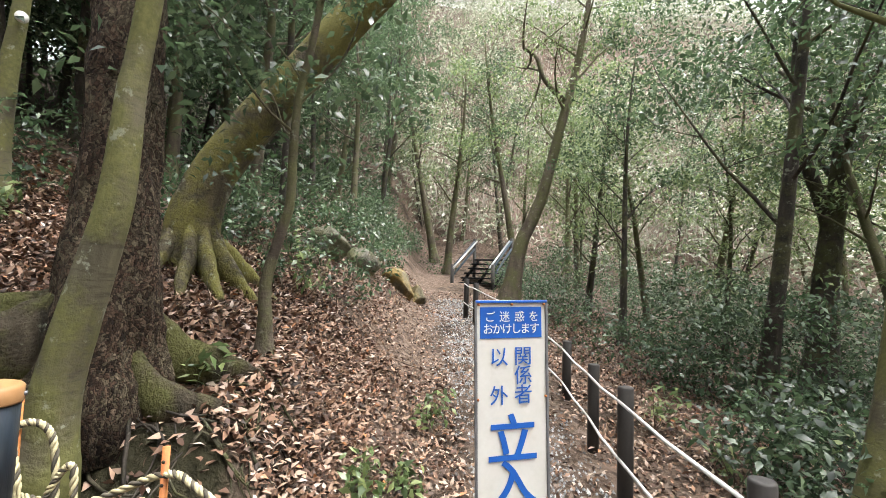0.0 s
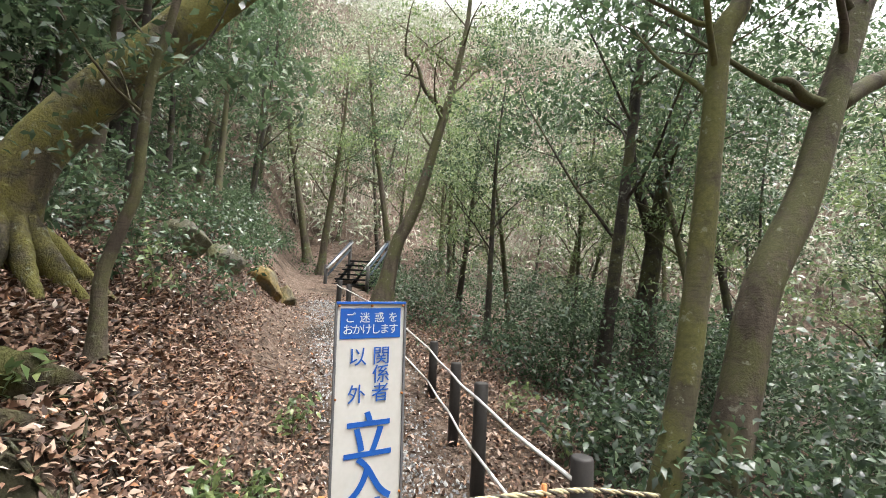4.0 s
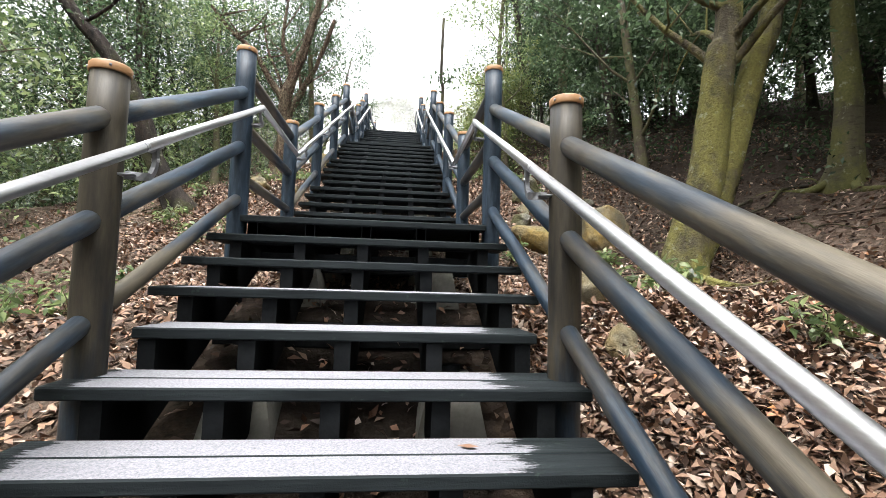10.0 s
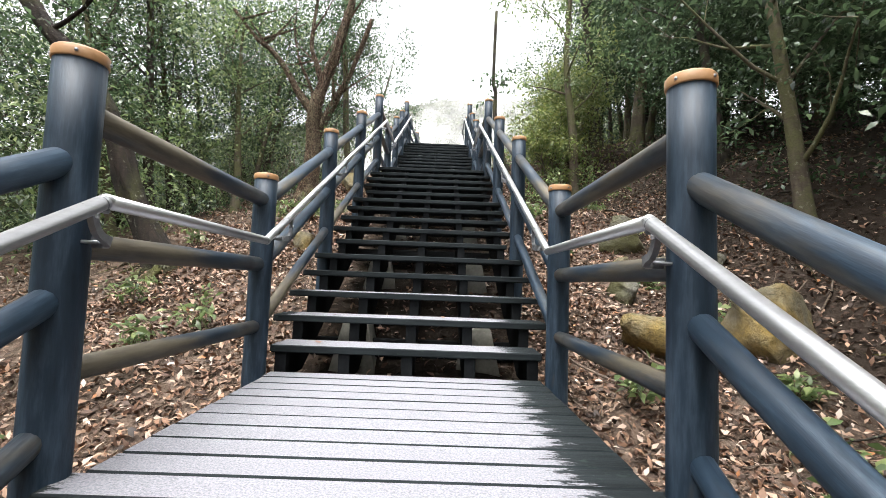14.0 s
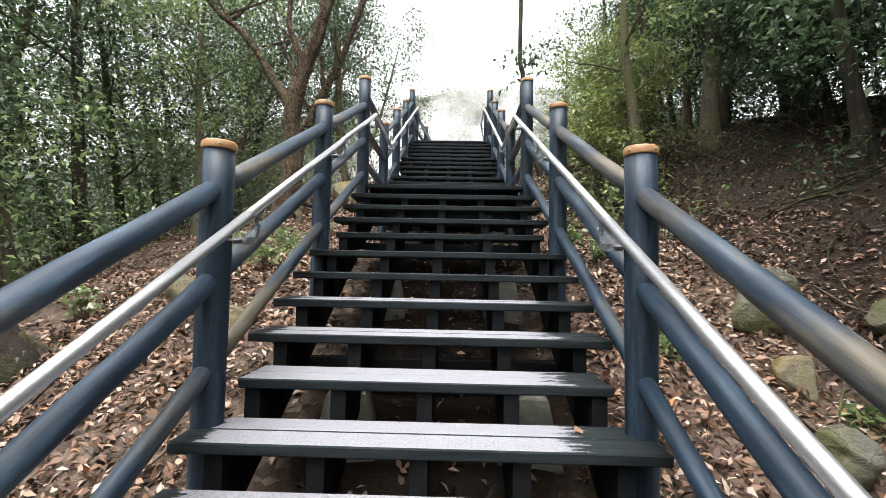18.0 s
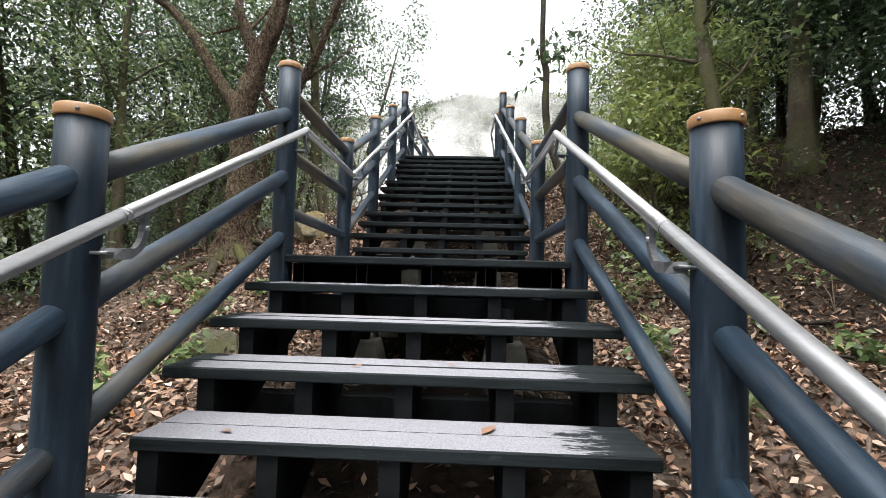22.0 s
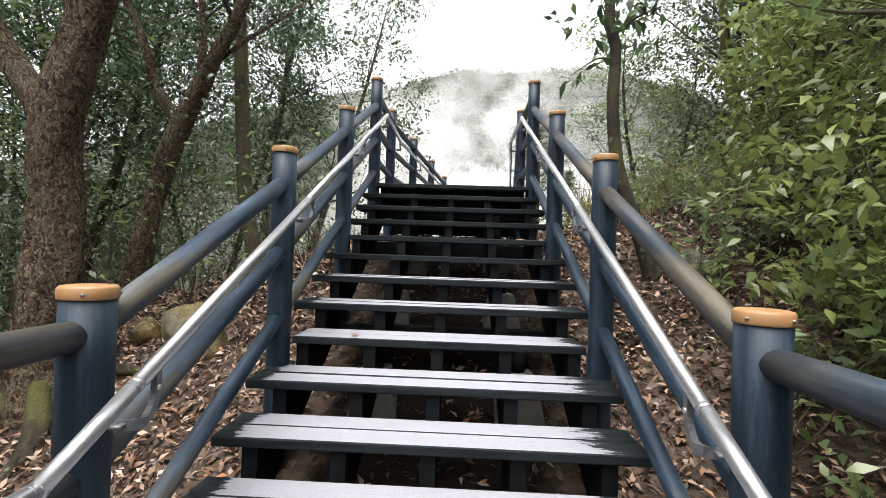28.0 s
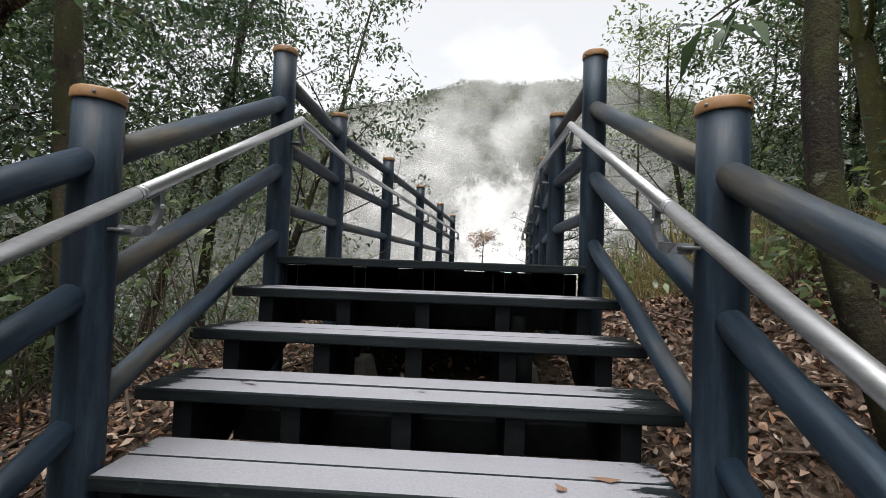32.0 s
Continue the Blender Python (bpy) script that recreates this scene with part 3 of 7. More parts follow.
def make_post(name, warm, gain=1.0):
    """Cement imitation wood, dark blue-grey with ochre streaks."""
    k = Nodes(name, 0.55, spec=0.3)
    v = k.coords((1, 1, 0.12))
    g = k.math("ADD", k.math("MULTIPLY", k.noise(20, 5, 0.7, v), 0.6), k.math("MULTIPLY", k.noise(4.5, 5, 0.65, k.coords((1, 1, 0.3))), 0.4))
    c = k.ramp(g, *((at, tuple(gain * q for q in col)) for at, col in ((0.36, (0.005, 0.011, 0.019)), (0.5, (0.015, 0.030, 0.050)), (0.62, (0.046, 0.074, 0.108)), (0.72, (0.11, 0.145, 0.185)))))
    w = k.math("ADD", k.math("MULTIPLY", k.noise(3.2, 5, 0.65, k.coords((1.6, 1.6, 0.3))), 0.92), k.math("MULTIPLY", k.random(), 0.05))
    c = k.mix(k.ramp(w, (0.57 - warm, 0.0), (0.72 - warm, 0.8)), c, k.mix(k.ramp(g, (0.38, 0.0), (0.62, 1.0)), *(tuple(min(1.0, gain * gain) * q for q in col) for col in ((0.026, 0.023, 0.02), (0.16, 0.125, 0.07)))))
    knot = k.ramp(k.voronoi(3.1, v, out="Distance"), (0.05, 1.0), (0.11, 0.0))
    c = k.mix(k.math("MULTIPLY", knot, 0.6), c, (0.012, 0.014, 0.018))
    k.colour(c)
    k.rough(k.ramp(g, (0.3, 0.42), (0.7, 0.62)))
    return k.bump(g, 0.004).m


def make_plank():
    """Dark boards whose upper faces keep a pale worn grit coat."""
    k = Nodes("dark_plank_pale_top", 0.85, spec=0.15)
    v = k.coords((1, 1, 1), True)
    g = k.noise(9, 5, 0.6, k.coords((0.25, 3, 3), True))
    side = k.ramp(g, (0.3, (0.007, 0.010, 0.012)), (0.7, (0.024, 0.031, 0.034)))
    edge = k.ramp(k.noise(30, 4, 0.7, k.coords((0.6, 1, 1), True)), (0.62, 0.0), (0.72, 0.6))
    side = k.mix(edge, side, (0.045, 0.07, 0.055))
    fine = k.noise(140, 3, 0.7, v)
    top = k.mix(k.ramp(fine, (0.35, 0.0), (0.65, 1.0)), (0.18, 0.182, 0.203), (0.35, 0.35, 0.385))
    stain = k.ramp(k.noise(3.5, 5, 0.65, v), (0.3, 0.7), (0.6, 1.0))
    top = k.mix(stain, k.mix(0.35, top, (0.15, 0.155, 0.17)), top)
    sp = k.n.new("ShaderNodeSeparateXYZ")
    k.l.new(v, sp.inputs[0])
    own = k.n.new("ShaderNodeSeparateXYZ")
    k.l.new(k.co.outputs["Object"], own.inputs[0])
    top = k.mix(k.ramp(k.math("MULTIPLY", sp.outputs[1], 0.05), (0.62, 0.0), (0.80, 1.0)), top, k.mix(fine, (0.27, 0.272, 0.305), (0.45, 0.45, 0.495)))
    # grit is rubbed off towards one end of the lower boards
    frayed = k.noise(7, 6, 0.78, k.coords((0.6, 2.6, 1.3), True))
    reach = k.math("ADD", k.math("MULTIPLY", k.math("MAXIMUM", k.math("ADD", sp.outputs[1], -12.0), 0.0), -0.03), 0.10)
    worn = k.ramp(k.math("MULTIPLY", k.math("ADD", k.math("ADD", sp.outputs[0], reach), k.math("MULTIPLY", frayed, 0.75)), 0.5), (0.535, 0.0), (0.555, 1.0))
    tip = k.ramp(k.math("ADD", k.math("MULTIPLY", sp.outputs[0], -1.0), k.math("MULTIPLY", frayed, 0.30)), (0.985, 0.0), (1.0, 1.0))
    rim = k.ramp(k.math("ADD", k.math("MULTIPLY", own.outputs[1], 10.0), k.math("MULTIPLY", frayed, -0.08)), (0.0, 1.0), (0.04, 0.0))
    worn = k.math("MAXIMUM", k.math("MAXIMUM", worn, tip), rim)
    speck = k.ramp(k.noise(34, 5, 0.75, v), (0.66, 0.0), (0.72, 1.0))
    top = k.mix(k.math("MAXIMUM", worn, k.math("MULTIPLY", speck, 0.45)), top, side)
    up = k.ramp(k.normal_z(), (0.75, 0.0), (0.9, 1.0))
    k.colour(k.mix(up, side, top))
    return k.bump(k.math("ADD", g, k.math("MULTIPLY", fine, 0.3)), 0.004).m


def make_simple(name, a, b, scale, rough=0.7, metal=0.0, bumpd=0.003, stretch=(1, 1, 1), spec=0.4):
    k = Nodes(name, rough, metal, spec)
    n = k.noise(scale, 5, 0.6, k.coords(stretch))
    f = k.noise(scale * 9, 3, 0.6)
    k.colour(k.mix(k.ramp(k.math("ADD", k.math("MULTIPLY", n, 0.75), k.math("MULTIPLY", f, 0.25)), (0.35, 0.0), (0.65, 1.0)), a, b))
    return k.bump(k.math("ADD", n, k.math("MULTIPLY", f, 0.3)), bumpd).m


def make_rock(name, base, stain):
    k = Nodes(name, 0.92, spec=0.2)
    n = k.noise(2.5, 8, 0.65)
    f = k.noise(26, 6, 0.75)
    crack = k.ramp(k.voronoi(3.2, k.noise(2.0, 5, 0.6, out="Color"), "DISTANCE_TO_EDGE", "Distance"), (0.0, 1.0), (0.03, 0.0))
    c = k.mix(k.ramp(n, (0.35, 0.0), (0.65, 1.0)), tuple(q * 0.45 for q in base), base)
    c = k.mix(k.ramp(k.noise(1.6, 6, 0.7), (0.42, 0.0), (0.58, 0.9)), c, stain)
    c = k.mix(k.ramp(f, (0.42, 0.0), (0.7, 0.75)), c, (0.085, 0.08, 0.055))
    moss = k.ramp(k.math("ADD", k.math("MULTIPLY", k.noise(4.5, 6, 0.7), 0.8), k.math("MULTIPLY", k.normal_z(), 0.12)), (0.50, 0.0), (0.60, 0.8))
    c = k.mix(moss, c, k.mix(f, (0.13, 0.125, 0.04), (0.05, 0.052, 0.02)))
    c = k.mix(k.math("MULTIPLY", crack, 0.2), c, (0.03, 0.026, 0.018))
    k.colour(c)
    return k.bump(k.math("ADD", k.math("ADD", n, k.math("MULTIPLY", f, 0.6)), k.math("MULTIPLY", crack, -0.15)), 0.045).m


M_GROUND, M_GRAVEL, M_LITTER = make_ground(), make_gravel(), make_litter()
M_POST, M_RAIL = make_post("imitation_wood_post", 0.0), make_post("imitation_wood_rail", 0.03, 1.35)
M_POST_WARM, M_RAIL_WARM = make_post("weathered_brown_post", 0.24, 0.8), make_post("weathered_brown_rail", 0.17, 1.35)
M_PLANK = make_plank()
M_STRINGER = make_simple("black_stringer_timber", (0.004, 0.005, 0.006), (0.014, 0.016, 0.018), 7, 0.85, stretch=(1, 0.3, 1), spec=0.12)
M_CAP = make_simple("tan_plastic_cap", (0.31, 0.16, 0.065), (0.43, 0.235, 0.10), 6, 0.5, bumpd=0.001)
M_STEEL = make_simple("brushed_steel", (0.60, 0.605, 0.62), (0.74, 0.745, 0.76), 12, 0.36, 0.85, 0.0004, (1, 1, 8))
M_BRACKET = make_simple("dull_zinc", (0.22, 0.23, 0.25), (0.36, 0.37, 0.39), 20, 0.5, 0.7, 0.001)
M_CONCRETE = make_simple("mossy_concrete", (0.15, 0.15, 0.125), (0.31, 0.305, 0.27), 5, 0.95, bumpd=0.005)
M_ROCK = make_rock("ochre_sandstone", (0.36, 0.32, 0.22), (0.34, 0.23, 0.065))
M_ROCK2 = make_rock("grey_mossy_stone", (0.27, 0.26, 0.22), (0.13, 0.13, 0.05))
M_BARK_MOSS = bark("mossy_olive_bark", (0.04, 0.034, 0.023), (0.17, 0.145, 0.095), (0.215, 0.20, 0.06), 0.50, 7, 0.03)
M_ROOT = bark("mossy_dark_root", (0.025, 0.02, 0.014), (0.11, 0.09, 0.06), (0.10, 0.10, 0.033), 0.34, 9, 0.03)
M_BARK_SMOOTH = bark("smooth_olive_bark", (0.07, 0.062, 0.04), (0.16, 0.145, 0.09), (0.155, 0.155, 0.055), 0.5, 5, 0.008)
M_BARK_BROWN, M_BARK_UMBER = flaky_bark("flaking_red_brown_bark"), flaky_bark("dark_umber_flaking_bark", 0.55)
M_BARK_DARK = bark("dark_bark", (0.022, 0.019, 0.016), (0.075, 0.062, 0.05), (0.09, 0.09, 0.04), 0.25, 10, 0.012)
M_BARK_BLACK = bark("black_crooked_bark", (0.008, 0.007, 0.006), (0.045, 0.032, 0.025), (0.05, 0.05, 0.02), 0.12, 11, 0.03)
M_BARK_GREY = bark("grey_brown_bark", (0.06, 0.048, 0.036), (0.17, 0.14, 0.105), (0.13, 0.13, 0.06), 0.4, 8, 0.010)
M_LEAF = leafy("evergreen_leaf", (0.012, 0.024, 0.014), (0.045, 0.080, 0.046), (0.19, 0.26, 0.155), 0.27, 0.33, (0.22, 0.35, 0.16))
M_LEAF_LIGHT = leafy("light_green_leaf", (0.03, 0.055, 0.02), (0.14, 0.21, 0.08), (0.38, 0.45, 0.19), 0.28, 0.46, (0.33, 0.45, 0.19))
# far leaves coloured pale for the haze and bright light over the valley
M_LEAF_FAR = leafy("hazed_far_leaf", (0.07, 0.10, 0.05), (0.42, 0.47, 0.32), (0.88, 0.88, 0.76), 0.5, 0.4, (0.34, 0.40, 0.24))
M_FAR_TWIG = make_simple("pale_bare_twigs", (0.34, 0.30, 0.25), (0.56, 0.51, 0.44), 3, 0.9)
M_SHRUB = leafy("yellow_green_laurel_leaf", (0.09, 0.14, 0.045), (0.20, 0.26, 0.085), (0.40, 0.42, 0.14), 0.34, 0.40, (0.33, 0.40, 0.12))
M_LEAF_RED = leafy("russet_leaf", (0.16, 0.05, 0.025), (0.30, 0.11, 0.06), (0.40, 0.2, 0.12), 0.6)
M_GRASS = leafy("dry_grass", (0.14, 0.10, 0.035), (0.28, 0.21, 0.09), (0.42, 0.34, 0.17), 0.7)
M_TWIG = make_simple("dry_twig", (0.07, 0.05, 0.038), (0.20, 0.15, 0.11), 30, 0.9)
M_SIGN = make_simple("weathered_white_enamel", (0.66, 0.65, 0.60), (0.76, 0.75, 0.71), 5, 0.4, bumpd=0.0005)
M_BLUE = make_simple("sign_blue", (0.012, 0.10, 0.46), (0.02, 0.14, 0.55), 9, 0.4, bumpd=0.0004)
M_WHITE = make_simple("sign_white", (0.74, 0.76, 0.78), (0.82, 0.83, 0.84), 9, 0.4, bumpd=0.0004)
M_RUST = make_simple("rusty_orange_stake", (0.34, 0.10, 0.03), (0.60, 0.24, 0.06), 16, 0.7, stretch=(1, 1, 0.3))
M_PINK = make_simple("pink_tape", (0.72, 0.10, 0.24), (0.82, 0.17, 0.33), 8, 0.5, bumpd=0.001)
M_ROPE_A = make_simple("cream_rope_strand", (0.42, 0.36, 0.20), (0.60, 0.54, 0.34), 40, 0.9)
M_ROPE_B = make_simple("dark_rope_strand", (0.05, 0.045, 0.035), (0.13, 0.11, 0.08), 40, 0.9)
M_CHAIN = make_simple("white_cord", (0.62, 0.62, 0.60), (0.78, 0.78, 0.76), 30, 0.6)
M_DARKPOST = make_simple("dark_brown_post", (0.020, 0.018, 0.017), (0.05, 0.044, 0.04), 9, 0.7, stretch=(1, 1, 0.2))

# ---------------------------------------------------------------- mesh helpers


def mesh_ob(name, verts, faces, material, parent=None, label="", smooth=True, **tags):
    me = bpy.data.meshes.new(name)
    me.from_pydata(verts, [], faces)
    me.materials.append(material)
    if smooth:
        me.shade_smooth()
    ob = new(name, me)
    if parent is not None:
        ob.parent = parent
    if label or tags:
        tagged(ob, label, **tags)
    return ob


def thing(name, at=(0, 0, 0), label="", category="", group=""):
    ob = new(name)
    ob.location = at
    return tagged(ob, label, category, group)


class Soup:
    """Vertices and faces gathered into one mesh."""

    def __init__(self):
        self.v, self.f = [], []

    def add(self, v, f):
        o = len(self.v)
        self.v += [tuple(p) for p in v]
        self.f += [tuple(i + o for i in q) for q in f]
        return self

    def box(self, lo, hi, b=0.0):
        """A box with bevelled edges."""
        (x0, y0, z0), (x1, y1, z1) = lo, hi
        if b <= 0:
            v = [(x, y, z) for z in (z0, z1) for y in (y0, y1) for x in (x0, x1)]
            return self.add(v, [(0, 2, 3, 1), (4, 5, 7, 6), (0, 1, 5, 4), (2, 6, 7, 3), (0, 4, 6, 2), (1, 3, 7, 5)])
        v, f = [], []
        for sx, x in ((1, x0), (-1, x1)):
            for sy, y in ((1, y0), (-1, y1)):
                for sz, z in ((1, z0), (-1, z1)):
                    v += [(x, y + sy * b, z + sz * b), (x + sx * b, y, z + sz * b), (x + sx * b, y + sy * b, z)]
        i = lambda a, c, d, k: ((a * 2 + c) * 2 + d) * 3 + k  # noqa: E731
        f += [(i(0, 0, 0, 0), i(0, 0, 1, 0), i(0, 1, 1, 0), i(0, 1, 0, 0)), (i(1, 0, 0, 0), i(1, 1, 0, 0), i(1, 1, 1, 0), i(1, 0, 1, 0))]
        f += [(i(0, 0, 0, 1), i(1, 0, 0, 1), i(1, 0, 1, 1), i(0, 0, 1, 1)), (i(0, 1, 0, 1), i(0, 1, 1, 1), i(1, 1, 1, 1), i(1, 1, 0, 1))]
        f += [(i(0, 0, 0, 2), i(0, 1, 0, 2), i(1, 1, 0, 2), i(1, 0, 0, 2)), (i(0, 0, 1, 2), i(1, 0, 1, 2), i(1, 1, 1, 2), i(0, 1, 1, 2))]
        for a in (0, 1):
            for c in (0, 1):
                q = (i(a, c, 0, 0), i(a, c, 0, 1), i(a, c, 1, 1), i(a, c, 1, 0))
                f.append(q if a == c else q[::-1])
                q = (i(a, 0, c, 0), i(a, 1, c, 0), i(a, 1, c, 2), i(a, 0, c, 2))
                f.append(q if a == c else q[::-1])
                q = (i(0, a, c, 1), i(0, a, c, 2), i(1, a, c, 2), i(1, a, c, 1))
                f.append(q if a == c else q[::-1])
                for d in (0, 1):
                    q = (i(a, c, d, 0), i(a, c, d, 2), i(a, c, d, 1))
                    f.append(q if (a + c + d) % 2 == 0 else q[::-1])
        return self.add(v, f)

    def tube(self, pts, radii, sides=10, caps=True, twist=0.0, wob=0.0, fine=0.0):
        """A tapered tube along points."""
        pts = [Vector(p) for p in pts]
        n = len(pts)
        if isinstance(radii, (int, float)):
            radii = [radii] * n
        ref = None
        rings = []
        for k in range(n):
            d = (pts[min(k + 1, n - 1)] - pts[max(k - 1, 0)]).normalized()
            if ref is None:
                ref = d.orthogonal().normalized()
            ref = (ref - d * ref.dot(d)).normalized()
            side = d.cross(ref)
            ring = []
            for s in range(sides):
                a = 2 * math.pi * s / sides + twist * k
                rr = radii[k] * (1 + (wob * noise.noise((pts[k].x * 2 + math.cos(a) * 1.3, pts[k].y * 2 + math.sin(a) * 1.3, pts[k].z * 1.1)) if wob else 0) + (fine * noise.fractal((math.cos(a) * 3.2 + pts[k].x, math.sin(a) * 3.2 + pts[k].y, pts[k].z * 3.0), 0.7, 2.1, 4) if fine else 0))
                ring.append(pts[k] + (ref * math.cos(a) + side * math.sin(a)) * rr)
            rings.append(ring)
        v = [p for ring in rings for p in ring]
        f = [(k * sides + s, k * sides + (s + 1) % sides, (k + 1) * sides + (s + 1) % sides, (k + 1) * sides + s) for k in range(n - 1) for s in range(sides)]
        if caps:
            f += [tuple(range(sides))[::-1], tuple((n - 1) * sides + s for s in range(sides))]
        return self.add(v, f)

    def fin(self, pts, widths, heights, sides=12, seed=0.0):
        """A buttress: an upright oval drawn along points, its skin uneven."""
        pts = [Vector(p) for p in pts]
        n = len(pts)
        v = []
        for k in range(n):
            d = pts[min(k + 1, n - 1)] - pts[max(k - 1, 0)]
            side = Vector((-d.y, d.x, 0)).normalized()
            for q in range(sides):
                a = 2 * math.pi * q / sides
                p = pts[k] + side * math.cos(a) * widths[k] + Vector((0, 0, math.sin(a) * heights[k]))
                bump = 1 + 0.30 * noise.fractal((p.x * 4 + seed, p.y * 4, p.z * 4), 0.8, 2.1, 4)
                v.append(pts[k] + (p - pts[k]) * bump)
        f = [(k * sides + q, k * sides + (q + 1) % sides, (k + 1) * sides + (q + 1) % sides, (k + 1) * sides + q) for k in range(n - 1) for q in range(sides)]
        f += [tuple(range(sides))[::-1], tuple((n - 1) * sides + q for q in range(sides))]
        return self.add(v, f)

    def lathe(self, profile, sides=20, at=(0, 0, 0)):
        """Radius and height pairs turned about the upright."""
        v = [(at[0] + r_ * math.cos(2 * math.pi * s / sides), at[1] + r_ * math.sin(2 * math.pi * s / sides), at[2] + z_) for r_, z_ in profile for s in range(sides)]
        n = len(profile)
        f = [(k * sides + s, k * sides + (s + 1) % sides, (k + 1) * sides + (s + 1) % sides, (k + 1) * sides + s) for k in range(n - 1) for s in range(sides)]
        f += [tuple(range(sides))[::-1], tuple((n - 1) * sides + s for s in range(sides))]
        return self.add(v, f)

    def ob(self, name, material, parent=None, label="", smooth=True, **tags):
        return mesh_ob(name, self.v, self.f, material, parent, label, smooth, **tags)


def part(name, soup, material, parent, label="", smooth=True):
    return soup.ob(name, material, parent, label, smooth)


def bezier(pts, n):
    """A smooth line through points."""
    pts = [Vector(p) for p in pts]
    out = []
    m = len(pts) - 1
    for k in range(n):
        u = k / (n - 1) * m
        i = min(int(u), m - 1)
        t = u - i
        p0, p1, p2, p3 = pts[max(i - 1, 0)], pts[i], pts[i + 1], pts[min(i + 2, m)]
        out.append(0.5 * (2 * p1 + (p2 - p0) * t + (2 * p0 - 5 * p1 + 4 * p2 - p3) * t * t + (3 * p1 - p0 - 3 * p2 + p3) * t ** 3))
    return out


# ---------------------------------------------------------------- the plan of the stairs
RISE, GOING, HALF, PR = 0.1615, 0.3241, 0.910, 0.067
LANDS = (1.622, 1.631)  # from the edge of a landing to the next tread's edge
FLIGHTS = []  # edge of the first tread, base z, number of risers, treads between posts
yy, zz = 2.614, 0.0
for count, gap, land in ((15, 5, LANDS[0]), (15, 5, LANDS[1]), (13, 4, 1.6)):
    FLIGHTS.append((yy, zz, count, gap))
    yy, zz = yy + (count - 1) * GOING + land, zz + count * RISE
TOP_Y, TOP_Z = FLIGHTS[2][0] + 12 * GOING, zz
# posts of the railings: place along the way and height of the top
POSTS = ((2.669, 1.262), (4.192, 2.025), (5.733, 2.775), (7.246, 3.630), (8.732, 3.613), (10.290, 4.418), (11.853, 5.186), (13.396, 6.052), (14.863, 6.015), (16.232, 6.720), (17.597, 7.392), (18.936, 8.163))


def tread_at(fl, i):
    y0, z0, _, _ = FLIGHTS[fl]
    return y0 + (i - 1) * GOING, z0 + i * RISE


SY = [-60, 1.5, 2.6, 4.03, 7.11, 8.72, 13.24, 14.85, 18.76, 20.38, 27.37, 45.05, 89.21]
SZ = [-0.05, -0.02, 0.02, 0.47, 1.81, 2.02, 4.07, 4.28, 6.07, 6.43, 5.97, -0.33, -16.79]


def smooth01(a, b, v):
    t = np.clip((v - a) / (b - a), 0, 1)
    return t * t * (3 - 2 * t)


def terrain(x, y, rough=True):
    """Height of the ground."""
    x, y = np.asarray(x, float), np.asarray(y, float)
    s = np.interp(y, SY, SZ)
    w = smooth01(1.5, 3.7, y)
    right = np.maximum(x - 1.0, 0)
    rise = 0.30 * np.minimum(right, 3.2) + 0.22 * np.clip(right - 3.2, 0, 12) + 0.30 * np.clip(right - 15.2, 0, 40)
    shelf = 0.08 * np.minimum(right, 2.2) + 0.45 * np.clip(right - 2.2, 0, 2.6) + 0.22 * np.clip(right - 4.8, 0, 11) + 0.30 * np.clip(right - 15.8, 0, 40)
    level = smooth01(5.0, 7.5, y) * (1 - smooth01(15, 18, y))
    rise = rise * (1 - level) + shelf * level
    rise = rise * (1 - 0.75 * smooth01(17, 26, y))
    bank = 0.22 * smooth01(1.5, 2.3, x) * (1 - smooth01(2.4, 4.5, x)) * smooth01(2.9, 3.5, y) * (1 - smooth01(4.0, 6.0, y))
    path = 0.145 * np.maximum(x - 3.2, 0) * (1 - smooth01(20, 60, x)) - 0.16 * smooth01(1.0, 3.2, x)
    fall = 0.13 * np.minimum(y, 0) * (1 - smooth01(8, 30, -y) * 1.6)
    left = np.maximum(-x - 1.0, 0)
    drop = -0.16 * np.minimum(left, 12) * w - 0.25 * np.minimum(left, 14) * smooth01(15, 24, y)
    start_left = 0.05 * left * (1 - w)
    dip = -0.2 * np.exp(-((x - 2.7) / 1.2) ** 2 - ((y - 10.2) / 1.8) ** 2)
    ledge = 0.38 * np.exp(-((y - 2.85) / 0.3) ** 2) * smooth01(1.3, 1.9, x) * (1 - smooth01(3.4, 4.2, x))
    hollow = -0.22 * smooth01(1.3, 1.85, x) * (1 - smooth01(2.15, 2.36, x)) * smooth01(2.5, 2.75, y) * (1 - smooth01(3.45, 3.8, y))
    # the far side of the valley
    far = (40 - 17 * smooth01(0.25, 0.8, -y / (np.hypot(x, y) + 1e-6))) * smooth01(17, 62, np.hypot(x - 2, np.minimum(y, 0) * 0.9)) * (1 - smooth01(6, 40, y))
    z = s + w * (rise + drop) + (1 - w) * (path + fall + start_left) + bank + ledge + dip + hollow + far * (x > -200)
    if rough:
        z = z + 0.05 * np.sin(1.7 * x + 0.6 * y) * np.sin(1.3 * y - 0.4 * x) * smooth01(1.2, 2.5, np.abs(x)) + 0.02 * np.sin(5.1 * x + 1.1) * np.sin(4.3 * y)
    return z


def ground_z(x, y):
    return float(terrain(x, y))


